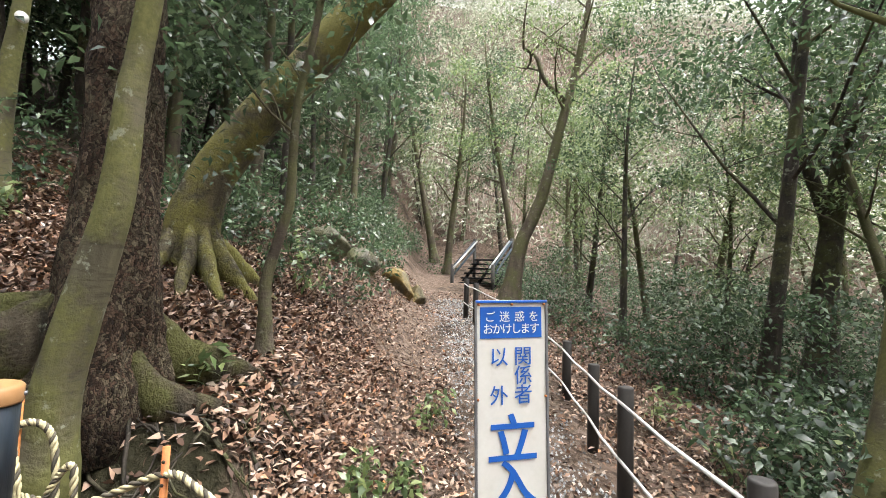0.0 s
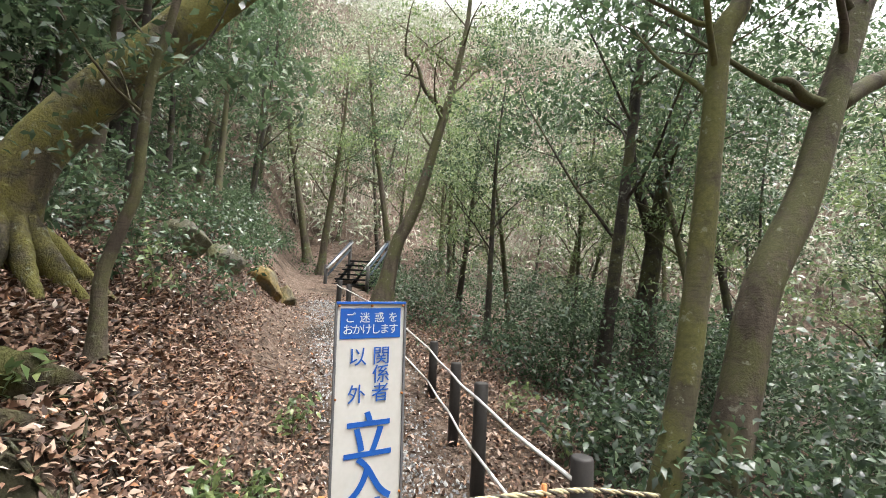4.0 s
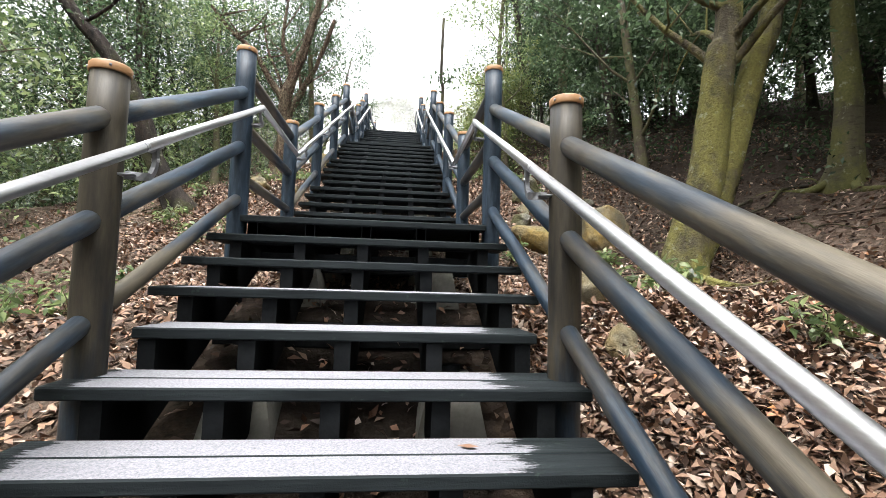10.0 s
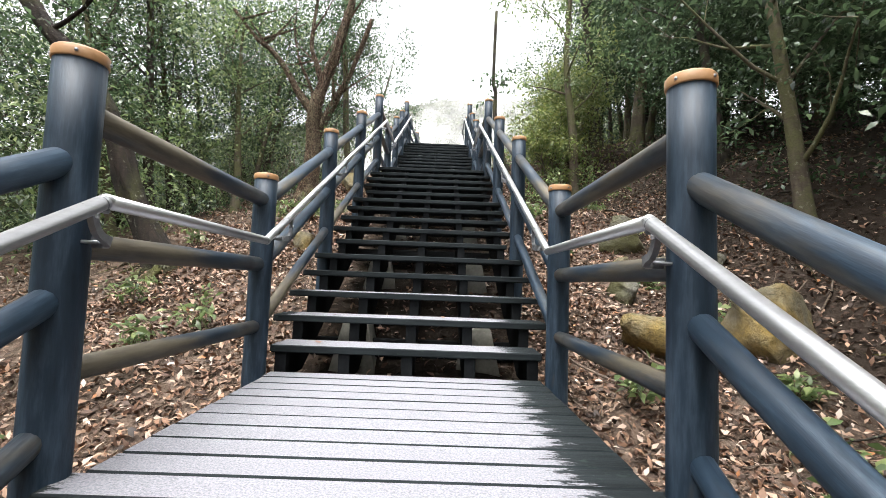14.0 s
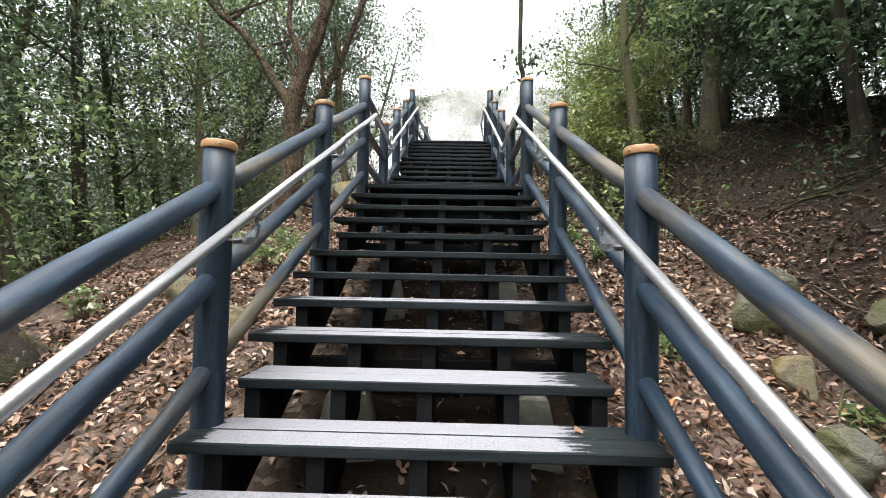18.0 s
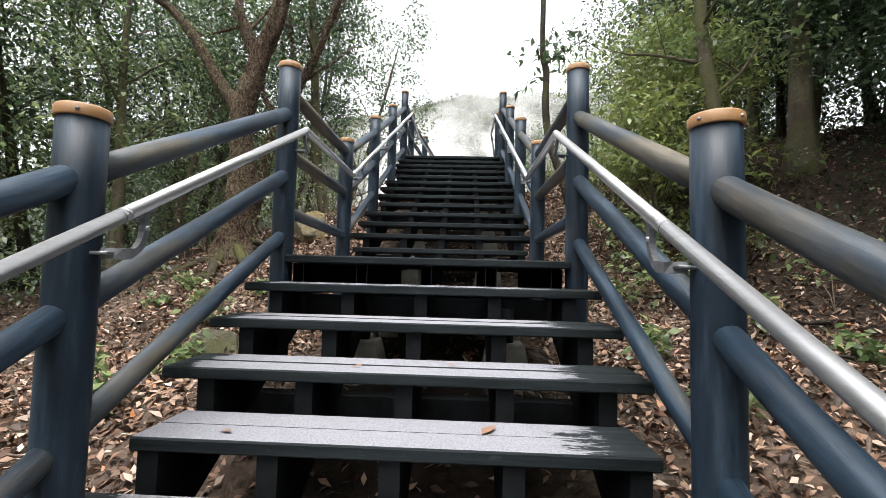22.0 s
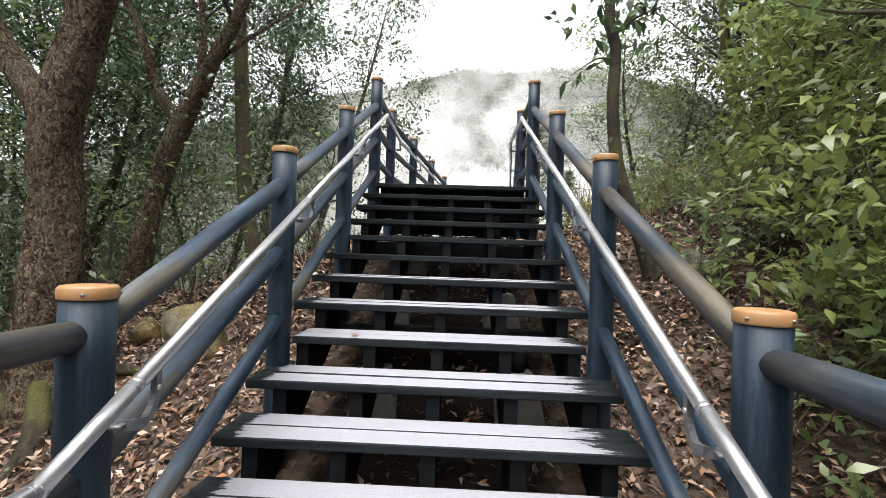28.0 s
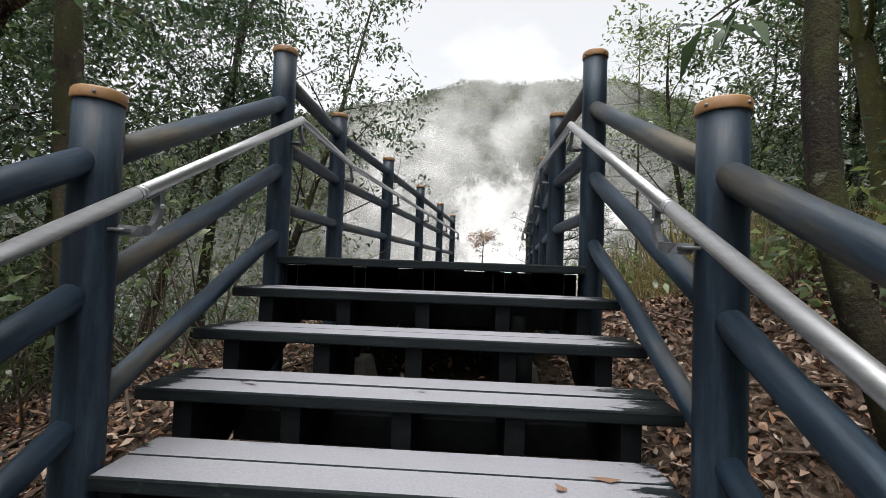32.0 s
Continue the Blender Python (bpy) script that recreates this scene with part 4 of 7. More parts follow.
def axis_steps(lo, hi, fine, spread):
    """Fine steps in the middle, growing outwards."""
    out, v, st = [], lo, fine
    while v < hi:
        out.append(v)
        v += fine
    a, st = lo, fine
    while a > -spread:
        st *= 1.22
        a -= st
        out.insert(0, a)
    b, st = out[-1], fine
    while b < spread:
        st *= 1.22
        b += st
        out.append(b)
    return out


def build_ground():
    xs, ys = np.array(axis_steps(-6, 12, 0.16, 900)), np.array(axis_steps(-4, 24, 0.16, 900))
    gx, gy = np.meshgrid(xs, ys)
    gz = terrain(gx, gy)
    for i in range(gz.shape[0]):
        for j in range(gz.shape[1]):
            if abs(gx[i, j]) < 30 and abs(gy[i, j]) < 40:
                gz[i, j] += 0.05 * noise.noise((gx[i, j] * 1.3, gy[i, j] * 1.3, 0)) + 0.02 * noise.noise((gx[i, j] * 4, gy[i, j] * 4, 3))
    v = np.stack([gx, gy, gz], -1).reshape(-1, 3).tolist()
    nx = len(xs)
    f = [(i * nx + j, i * nx + j + 1, (i + 1) * nx + j + 1, (i + 1) * nx + j) for i in range(len(ys) - 1) for j in range(nx - 1)]
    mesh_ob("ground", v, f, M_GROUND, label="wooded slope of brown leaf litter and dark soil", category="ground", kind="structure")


build_ground()

# ---------------------------------------------------------------- stairs
STRINGERS = (-0.78, -0.39, 0.0, 0.39, 0.78)
plank_meshes = {}


def plank(parent, half, y, z, depth, thick=0.045):
    key = (round(half, 3), round(depth, 3))
    if key not in plank_meshes:
        s = Soup().box((-half, 0, -thick), (half, depth, 0), 0.006)
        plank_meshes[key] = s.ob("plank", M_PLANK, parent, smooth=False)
        ob = plank_meshes[key]
    else:
        ob = new("plank", plank_meshes[key].data)
        ob.parent = parent
    ob.location = (random.uniform(-0.004, 0.004), y, z + random.uniform(-0.002, 0.002))
    ob.rotation_euler = (random.uniform(-0.006, 0.006), 0, random.uniform(-0.002, 0.002))
    return ob


def stringer(parent, fl, x):
    y0, z0, n, _ = FLIGHTS[fl]
    top, low = [], []
    for i in range(1, n + 1):
        ty, tz = tread_at(fl, i)
        top += [(ty + 0.03, tz - RISE - 0.045 if i > 1 else z0 - 0.05), (ty + 0.03, tz - 0.047)]
    ye, ze = tread_at(fl, n)
    top.append((ye + 0.14, ze - 0.047))
    low = [(ye + 0.14, ze - 0.36), (tread_at(fl, 1)[0] + 0.40, z0 - 0.05)]
    poly = top + low
    w = 0.034
    v = [(x - w, a, b) for a, b in poly] + [(x + w, a, b) for a, b in poly]
    k = len(poly)
    s = Soup()
    s.add(v, [tuple(range(k))[::-1], tuple(range(k, 2 * k))] + [(i, (i + 1) % k, k + (i + 1) % k, k + i) for i in range(k)])
    part("stringer", s, M_STRINGER, parent, smooth=False)


def build_flight(fl):
    y0, z0, n, gap = FLIGHTS[fl]
    st = thing("timber_staircase", (0, 0, 0), "straight flight of dark boards with worn pale treads and open risers", "stairs", "flights of the timber stairs")
    for x in STRINGERS:
        stringer(st, fl, x)
    for i in range(1, n):
        ty, tz = tread_at(fl, i)
        narrow = (i - 1) % gap == 0
        tr = new("tread")
        tr.parent = st
        half = 0.838 if narrow else 0.944
        d = 0.154
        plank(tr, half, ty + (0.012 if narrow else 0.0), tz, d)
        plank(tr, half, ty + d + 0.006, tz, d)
    # cross beams and legs under the flight
    for i in range(3, n, gap):
        ty, tz = tread_at(fl, i)
        part("cross_beam", Soup().box((-0.80, ty + 0.12, tz - 0.50), (0.80, ty + 0.20, tz - 0.36), 0.006), M_STRINGER, st, smooth=False)
    return st


def footing(x, y, top, size=0.135):
    """A short dark leg on a tapered concrete block."""
    g = ground_z(x, y)
    ob = thing("concrete_footing", (x, y, g), "tapered grey concrete footing carrying a short dark leg under the stairs", "footing", "footings under the stairs")
    ob.rotation_euler.z = random.uniform(-0.06, 0.06)
    h = 0.24
    b = size * 1.3
    v = [(-b, -b, -0.12), (b, -b, -0.12), (b, b, -0.12), (-b, b, -0.12), (-size * 0.75, -size * 0.75, h), (size * 0.75, -size * 0.75, h), (size * 0.75, size * 0.75, h), (-size * 0.75, size * 0.75, h)]
    e = size * 0.68
    v += [(-e, -e, h + 0.012), (e, -e, h + 0.012), (e, e, h + 0.012), (-e, e, h + 0.012)]
    q = lambda o: [(o + i, o + (i + 1) % 4, o + 4 + (i + 1) % 4, o + 4 + i) for i in range(4)]  # noqa: E731
    part("block", Soup().add(v, q(0) + q(4) + [(3, 2, 1, 0), (8, 9, 10, 11)]), M_CONCRETE, ob, smooth=False)
    part("leg", Soup().lathe([(0.045, h), (0.045, max(top - g, h + 0.05))], 12), M_STRINGER, ob, "round black leg")


def post(parent, x, y, base, top, cap=True):
    p = Soup()
    prof = []
    for k in range(9):
        u = k / 8
        prof.append((PR * (1 + 0.012 * math.sin(9 * u + x * 3 + y)), base + (top - base) * u))
    p.lathe(prof, 20, (0, 0, 0))
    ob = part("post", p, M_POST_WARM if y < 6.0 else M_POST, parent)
    ob.location = (x, y, 0)
    if cap:
        r1 = PR + 0.004
        c = part("cap", Soup().lathe([(r1, top - 0.022), (r1 + 0.001, top - 0.018), (r1 + 0.001, top + 0.008), (r1 - 0.004, top + 0.014), (r1 - 0.012, top + 0.016), (0.02, top + 0.017)], 24), M_CAP, ob, "tan plastic cap with small rivets")
        for k in range(4):
            a = k * math.pi / 2 + 0.5
            part("rivet", Soup().lathe([(0.005, -0.004), (0.005, 0.004)], 6, ((r1 + 0.001) * math.cos(a), (r1 + 0.001) * math.sin(a), top - 0.006)), M_BRACKET, ob)
    return ob


def rail(parent, a, b, radius, name="rail"):
    """A round rail that sags and thickens a little."""
    a, b = Vector(a), Vector(b)
    mid = (a + b) / 2
    ln = (b - a).length
    rot = (b - a).to_track_quat("Z", "Y")
    s = Soup()
    k = 7
    s.tube([(0.002 * math.sin(i * 1.9 + a.y), 0, -ln / 2 + ln * i / (k - 1)) for i in range(k)], [radius * (1 + 0.02 * math.sin(2.3 * i + a.y * 3)) for i in range(k)], 16)
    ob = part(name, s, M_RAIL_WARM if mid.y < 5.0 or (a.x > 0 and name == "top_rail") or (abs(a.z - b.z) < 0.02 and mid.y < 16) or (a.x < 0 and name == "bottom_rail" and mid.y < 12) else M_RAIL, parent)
    ob.location, ob.rotation_mode, ob.rotation_quaternion = mid, "QUATERNION", rot
    return ob


def bracket(parent, sx, x, y, z, slope):
    """A curved flat arm from the post's inner face up to the underside of the tube."""
    fx = x - sx * PR
    tx = x - sx * 0.143
    d = 1 if slope > 0 else -1
    ob = part("bracket", Soup().box((min(fx + sx * 0.004, fx - sx * 0.05), y - 0.022, z - 0.118), (max(fx + sx * 0.004, fx - sx * 0.05), y + 0.022, z - 0.108), 0.002), M_BRACKET, parent, "cast zinc bracket")
    path = bezier([(fx - sx * 0.02, y, z - 0.113), (tx, y + d * 0.02, z - 0.113), (tx, y + d * 0.065, z - 0.092), (tx, y + d * 0.088, z - 0.05 + 0.02 * slope), (tx, y + d * 0.085, z - 0.018 + 0.085 * slope)], 12)
    s = Soup()
    v, f = [], []
    for k, p in enumerate(path):
        q = path[min(k + 1, 11)] - path[max(k - 1, 0)]
        nrm = Vector((0, -q.z, q.y)).normalized() if (q.y or q.z) else Vector((0, 0, 1))
        wd = 0.016 if k < 4 else 0.011
        for ox, on in ((-0.009, -wd), (0.009, -wd), (0.009, wd), (-0.009, wd)):
            v.append(p + Vector((ox, 0, 0)) + nrm * on)
    for k in range(11):
        f += [(4 * k + i, 4 * k + (i + 1) % 4, 4 * k + 4 + (i + 1) % 4, 4 * k + 4 + i) for i in range(4)]
    f += [(3, 2, 1, 0), (44, 45, 46, 47)]
    part("arm", s.add(v, f), M_BRACKET, ob, smooth=False)
    top = Vector((tx, y + d * 0.085, z - 0.026 + 0.085 * slope))
    way = Vector((0, 1, slope)).normalized() * 0.05
    part("saddle", Soup().tube([top - way, top + way], 0.009, 6), M_BRACKET, ob)
    part("bolt", Soup().tube([(tx - 0.014, y + d * 0.087, z - 0.045 + 0.03 * slope), (tx + 0.014, y + d * 0.087, z - 0.045 + 0.03 * slope)], 0.008, 8), M_STEEL, ob)


def handrail_z(y):
    """Height of the steel tube along the way."""
    return float(np.interp(y, HAND_Y, HAND_Z))


HAND_Y, HAND_Z = (2.60, 7.20, 8.415, 13.33, 14.57, 18.86, 40.0), (0.952, 3.195, 3.195, 5.617, 5.617, 7.728, 7.728)


def post_rows():
    """Posts of one side: y, height of the top, rail heights towards the valley and towards the hill, tube height."""
    rows = []
    for k, (y, top) in enumerate(POSTS):
        if k % 4 == 3:
            lo, hi = (0.305, 0.700, 1.075), (0.163, 0.556, 0.925)
        elif k % 4 == 0:
            lo = hi = (0.160, 0.545, 0.935) if k == 0 else (0.148, 0.540, 0.912) if k == 4 else (0.117, 0.507, 0.910)
        else:
            lo = hi = (0.184, 0.572, 0.948)
        rows.append((y, top, [top - q for q in lo], [top - q for q in hi], handrail_z(y)))
    return rows


ROWS_OF_POSTS = post_rows()
RAIL_R = (0.043, 0.042, 0.038)
ARM = 0.143  # from a post's axis to the handrail
# the level boardwalk past the top bears slightly to one side
WALK_L = [(-0.91, 20.11), (-0.75, 21.67), (-0.55, 23.52), (-0.345, 25.5), (-0.15, 27.5)]
WALK_R = [(0.91, 20.00), (1.07, 21.45), (1.27, 23.30), (1.475, 25.25), (1.67, 27.25)]


def build_railing(side):
    x = HALF * side
    names = ("weathered blue-grey imitation-log railing beside the stairs", "railing")
    prev = None
    rl = None
    for k, (y, top, lo, hi, tz) in enumerate(ROWS_OF_POSTS):
        if k % 4 == 0:
            rl = thing("log_railing", (0, 0, 0), names[0], names[1], "railings along the stairs")
        g = ground_z(x, y) - 0.15
        post(rl, x, y, min(g, top - 1.4), top)
        if prev is not None:
            py, phi = prev
            for h0, h1, rr, nm in zip(phi, lo, RAIL_R, ("top_rail", "middle_rail", "bottom_rail")):
                rail(rl, (x, py, h0), (x, y, h1), rr, nm)
        prev = (y, hi)
    # along the boardwalk
    rl = thing("log_railing", (0, 0, 0), "dark blue-grey log railing along the level boardwalk", names[1], "railings along the stairs")
    px, py = x, prev[0]
    for qx, qy in (WALK_L if side < 0 else WALK_R):
        post(rl, qx, qy, ground_z(qx, qy) - 0.2, TOP_Z + 1.219)
        for h, rr, nm in zip((1.056, 0.663, 0.294), RAIL_R, ("top_rail", "middle_rail", "bottom_rail")):
            rail(rl, (px, py, TOP_Z + h), (qx, qy, TOP_Z + h), rr, nm)
        px, py = qx, qy


def build_handrail(side):
    tx = side * (HALF - ARM)
    ya = ROWS_OF_POSTS[0][0]
    za = handrail_z(ya)
    pts = [(tx, ya - 0.19, za - 0.50), (tx, ya - 0.205, za - 0.20), (tx, ya - 0.195, za - 0.12), (tx, ya - 0.16, za - 0.075), (tx, ya - 0.10, za - 0.045)]
    hr = thing("steel_handrail", (0, 0, 0), "brushed round steel handrail on curved brackets fixed to the posts", "handrail", "handrails along the stairs")
    for k, (y, top, lo, hi, tz) in enumerate(ROWS_OF_POSTS):
        if k in (4, 8):
            bend = HAND_Y[k // 2]
            pts.append((tx, bend, handrail_z(bend)))
        if k % 4 == 3:
            bend = HAND_Y[(1, 3, 5)[k // 4]]
            pts.append((tx, bend, handrail_z(bend)))
        else:
            pts.append((tx, y, tz))
        slope = RISE / GOING if k % 4 != 3 else 0.0
        bracket(hr, side, HALF * side, y, tz, slope)
    walk_pts = WALK_L if side < 0 else WALK_R
    for qx, qy in walk_pts:
        pts.append((qx - side * ARM, qy, TOP_Z + 0.784))
        bracket(hr, side, qx, qy, TOP_Z + 0.784, 0)
    pts += [(pts[-1][0], pts[-1][1] + 0.12, TOP_Z + 0.784), (pts[-1][0], pts[-1][1] + 0.14, TOP_Z + 0.65)]
    # one pipe for each span, the foot bent in one piece, fine joints on the straight runs
    part("tube", Soup().tube(bezier(pts[:6], 26), 0.0215, 16), M_STEEL, hr)
    for a, b in zip(pts[5:], pts[6:]):
        part("tube", Soup().tube([a, b], 0.0215, 16), M_STEEL, hr)
        way = (Vector(b) - Vector(a)).normalized()
        part("joint", Soup().tube([Vector(b) - way * 0.020, Vector(b) - way * 0.016], 0.0219, 16), M_BRACKET, hr)
        part("joint", Soup().tube([Vector(b) - way * 0.004, Vector(b) + way * 0.010], 0.0217, 16), M_STEEL, hr)


def build_landing(y0, z, y1, parent_label, half=0.83):
    ob = thing("landing_deck", (0, 0, 0), parent_label, "deck", "landings of the timber stairs")
    n = max(3, round((y1 - y0) / 0.156))
    step = (y1 - y0) / n
    for k in range(n):
        plank(ob, 0.860 if k == 0 else half, y0 + k * step, z, round(step - 0.005, 3))
    for x in STRINGERS:
        part("joist", Soup().box((x - 0.034, y0 + 0.03, z - 0.24), (x + 0.034, y1 - 0.02, z - 0.048), 0.005), M_STRINGER, ob, smooth=False)
    for yb in (y0 + 0.25, y1 - 0.25):
        part("bearer", Soup().box((-0.82, yb - 0.04, z - 0.38), (0.82, yb + 0.04, z - 0.242), 0.005), M_STRINGER, ob, smooth=False)


for fl in range(3):
    build_flight(fl)
for fl in range(3):
    y0, z0, n, gap = FLIGHTS[fl]
    for k in range(0, n, gap - 1):
        ty, tz = tread_at(fl, min(k + 3, n))
        for x in (-0.42, 0.50):
            footing(x + random.uniform(-0.03, 0.03), ty + 0.16, tz - 0.30)
for fl in range(2):
    yd, zd = tread_at(fl, FLIGHTS[fl][2])
    build_landing(yd, zd, yd + LANDS[fl] + 0.02, "level landing of narrow boards with a worn pale coat")
    for y in (yd + 0.35, yd + 1.3):
        for x in (-0.45, 0.5):
            footing(x, y, zd - 0.3)
yd, zd = tread_at(2, 13)
build_landing(yd, zd, yd + 1.3, "level top landing of dark boards")
fb = thing("fascia_board", (0, yd + 1.32, zd), "black board closing the gap under the top landing", "board")
part("board", Soup().box((-0.9, 0.0, -0.52), (0.9, 0.03, -0.06), 0.004), M_STRINGER, fb, smooth=False)
bw = thing("boardwalk", (0, 0, 0), "level boardwalk of dark planks beyond the top step", "boardwalk")
for k in range(44):
    y = yd + 1.31 + k * 0.152
    xo = max(0.0, (y - 20.2) * 0.104)
    p = plank(bw, 0.83, y, zd, 0.146)
    p.location.x += xo
for x in (-0.6, 0.6):
    part("beam", Soup().tube([(x, yd + 1.3, zd - 0.14), (x + 0.72, yd + 8.0, zd - 0.14)], 0.07, 8), M_STRINGER, bw)
for sd in (-1, 1):
    build_railing(sd)
    build_handrail(sd)

# ---------------------------------------------------------------- trees
LEAF_V = np.array([(0, 0, 0), (-0.5, 0.42, 0.10), (0.5, 0.42, 0.10), (0, 1, -0.06)])


def leaf_cloud(centres, spread, count, size, rng, flat=0.55, aspect=0.42, droop=0.25):
    """Small folded leaves round the given points: vertices and faces."""
    c = np.repeat(np.asarray(centres, float), count, axis=0)
    n = len(c)
    off = np.clip(rng.normal(size=(n, 3)), -1.5, 1.5) * spread * np.array([1, 1, flat])
    p = c + off
    yaw = rng.uniform(0, 2 * np.pi, n)
    pit = rng.normal(-droop, 0.55, n)
    rol = rng.normal(0, 0.6, n)
    ln = size * rng.uniform(0.65, 1.3, n)
    d = np.stack([np.cos(yaw) * np.cos(pit), np.sin(yaw) * np.cos(pit), np.sin(pit)], -1)
    s = np.stack([-np.sin(yaw), np.cos(yaw), np.zeros(n)], -1)
    u = np.cross(s, d) * -1
    s2 = s * np.cos(rol)[:, None] + u * np.sin(rol)[:, None]
    u2 = u * np.cos(rol)[:, None] - s * np.sin(rol)[:, None]
    L = LEAF_V
    v = p[:, None] + ln[:, None, None] * (L[None, :, :1] * aspect * s2[:, None] + L[None, :, 1:2] * d[:, None] + L[None, :, 2:] * u2[:, None])
    v = v.reshape(-1, 3)
    b = np.arange(n) * 4
    f = np.concatenate([np.stack([b, b + 2, b + 1], -1), np.stack([b + 1, b + 2, b + 3], -1)])
    return v, f


def tri_mesh(name, v, f, material, parent=None, label="", **tags):
    me = bpy.data.meshes.new(name)
    me.vertices.add(len(v))
    me.vertices.foreach_set("co", np.asarray(v, np.float32).ravel())
    me.loops.add(len(f) * 3)
    me.loops.foreach_set("vertex_index", np.asarray(f, np.int32).ravel())
    me.polygons.add(len(f))
    me.polygons.foreach_set("loop_start", np.arange(len(f), dtype=np.int32) * 3)
    me.polygons.foreach_set("loop_total", np.full(len(f), 3, np.int32))
    me.materials.append(material)
    me.update()
    ob = new(name, me)
    if parent is not None:
        ob.parent = parent
    if label or tags:
        tagged(ob, label, **tags)
    return ob


def limb_line(start, way, length, rng, bend=0.25, n=7, rise=0.12):
    pts = [Vector(start)]
    d = Vector(way).normalized()
    for _ in range(n - 1):
        d = (d + Vector(rng.normal(0, bend, 3)) * 0.5 + Vector((0, 0, rise * 0.5))).normalized()
        pts.append(pts[-1] + d * (length / (n - 1)))
    return pts


def tree(name, at, line, radius, bark_mat, leaf_mat, label, seed, limbs=7, limb_from=0.45, limb_len=2.0, leaves=40, leaf_size=0.10, spread=0.26, roots=0, root_mat=None, rings=16, fine=0.0, tips=0.16, group="", crown=True, wob=0.12, sides=12, category="tree", flare=1.7, boughs=(), root_lines=(), fins=()):
    """A tapered trunk along a line, with limbs, twigs and a crown of many small leaves."""
    rng = np.random.default_rng(seed)
    ob = thing(name, at, label, category, group)
    trunk = bezier(line, rings)
    n = len(trunk)
    radii = [radius * (1 - (1 - tips) * (k / (n - 1)) ** 1.2) * (1 + (flare - 1) * math.exp(-k * 17.6 / rings)) for k in range(n)]
    s = Soup().tube([trunk[0] - Vector((0, 0, 0.35))] + trunk, [radii[0] * 1.15] + radii, sides, wob=wob, fine=fine)
    part("trunk", s, bark_mat, ob)
    for k in range(roots):
        a = 2 * math.pi * k / roots + rng.uniform(-0.35, 0.35)
        ln = radius * rng.uniform(3.0, 8.0)
        rs = []
        bend = rng.normal(0, 0.7)
        for q in range(11):
            u = q / 10
            an = a + bend * u + 0.35 * math.sin(5 * u + k)
            rx, ry = math.cos(an) * ln * u, math.sin(an) * ln * u
            base = trunk[0]
            gz = ground_z(at[0] + base.x + rx, at[1] + base.y + ry) - at[2]
            rs.append((base.x + rx, base.y + ry, gz + radius * (1.5 * (1 - u) ** 5 + 0.06 - 0.32 * u + 0.16 * math.sin(8 * u + k))))
        thick = rng.uniform(0.24, 0.42)
        part("root", Soup().tube(bezier(rs, 24), [radius * (thick * (1 - j / 23) ** 1.1 + 0.05) for j in range(24)], 10, wob=0.55, fine=0.25), root_mat or bark_mat, ob)
    for line_, r0, r1 in root_lines:
        pts = [(px - at[0], py - at[1], ground_z(px, py) + dz - at[2]) for px, py, dz in line_]
        part("root", Soup().tube(bezier(pts, 26), [r0 + (r1 - r0) * j / 25 for j in range(26)], 10, wob=0.55, fine=0.3), root_mat or bark_mat, ob)
    for line_, w0, w1, h0, h1 in fins:
        pts = bezier([(px - at[0], py - at[1], ground_z(px, py) + dz - at[2]) for px, py, dz in line_], 24)
        u = [(1 - j / 23) ** 1.4 for j in range(24)]
        part("root", Soup().fin(pts, [w1 + (w0 - w1) * q for q in u], [h1 + (h0 - h1) * q for q in u], 14, w0 * 50 + len(line_)), root_mat or bark_mat, ob)
    tip = []
    for k in range(limbs):
        u = limb_from + (1 - limb_from) * (k + rng.uniform(0, 0.7)) / limbs
        i = min(int(u * (n - 1)), n - 2)
        st = trunk[i]
        a = k * 2.4 + rng.uniform(-0.5, 0.5)
        way = (math.cos(a), math.sin(a), rng.uniform(0.4, 1.2))
        ln = limb_len * rng.uniform(0.6, 1.2) * (1.15 - 0.5 * u)
        pts = limb_line(st, way, ln, rng)
        r0 = max(radii[i] * 0.36, 0.010)
        sl = Soup()
        sl.tube(pts, [r0 * (1 - 0.85 * j / (len(pts) - 1)) for j in range(len(pts))], 6, caps=False)
        tip += pts[5:]
        for _ in range(3):
            j = int(rng.integers(2, len(pts) - 1))
            tw = limb_line(pts[j], rng.normal(size=3) + np.array([0, 0, 0.3]), ln * 0.45, rng, n=5)
            sl.tube(tw, [r0 * 0.3 * (1 - 0.7 * q / 4) for q in range(5)], 5, caps=False)
            tip += tw[3:]
        part("limb", sl, bark_mat, ob)
    for line_, r0, r1 in boughs:
        pts = bezier(line_, 16)
        sl = Soup().tube(pts, [r0 + (r1 - r0) * j / 15 for j in range(16)], 14, wob=0.3, fine=fine)
        for _ in range(5):
            j = int(rng.integers(7, 16))
            tw = limb_line(pts[j], rng.normal(size=3) + np.array([0, 0, 0.3]), 1.3, rng, n=6)
            sl.tube(tw, [max(r1, 0.02) * (1 - 0.15 * q) for q in range(6)], 6, caps=False)
            tip += tw[3:]
        part("limb", sl, bark_mat, ob)
    tip.append(trunk[-1])
    if crown and leaves:
        v, f = leaf_cloud([tuple(p) for p in tip], spread, leaves, leaf_size, rng, flat=0.4)
        tri_mesh("crown", v, f, leaf_mat, ob)
    return ob


def bent(height, lean=(0, 0), curve=0.3, seed=0, n=6):
    rng = np.random.default_rng(seed)
    a, b = rng.normal(0, curve, 2)
    return [(lean[0] * u + a * math.sin(2.5 * u) * u, lean[1] * u + b * math.sin(3.1 * u) * u, height * u) for u in (i / (n - 1) for i in range(n))]


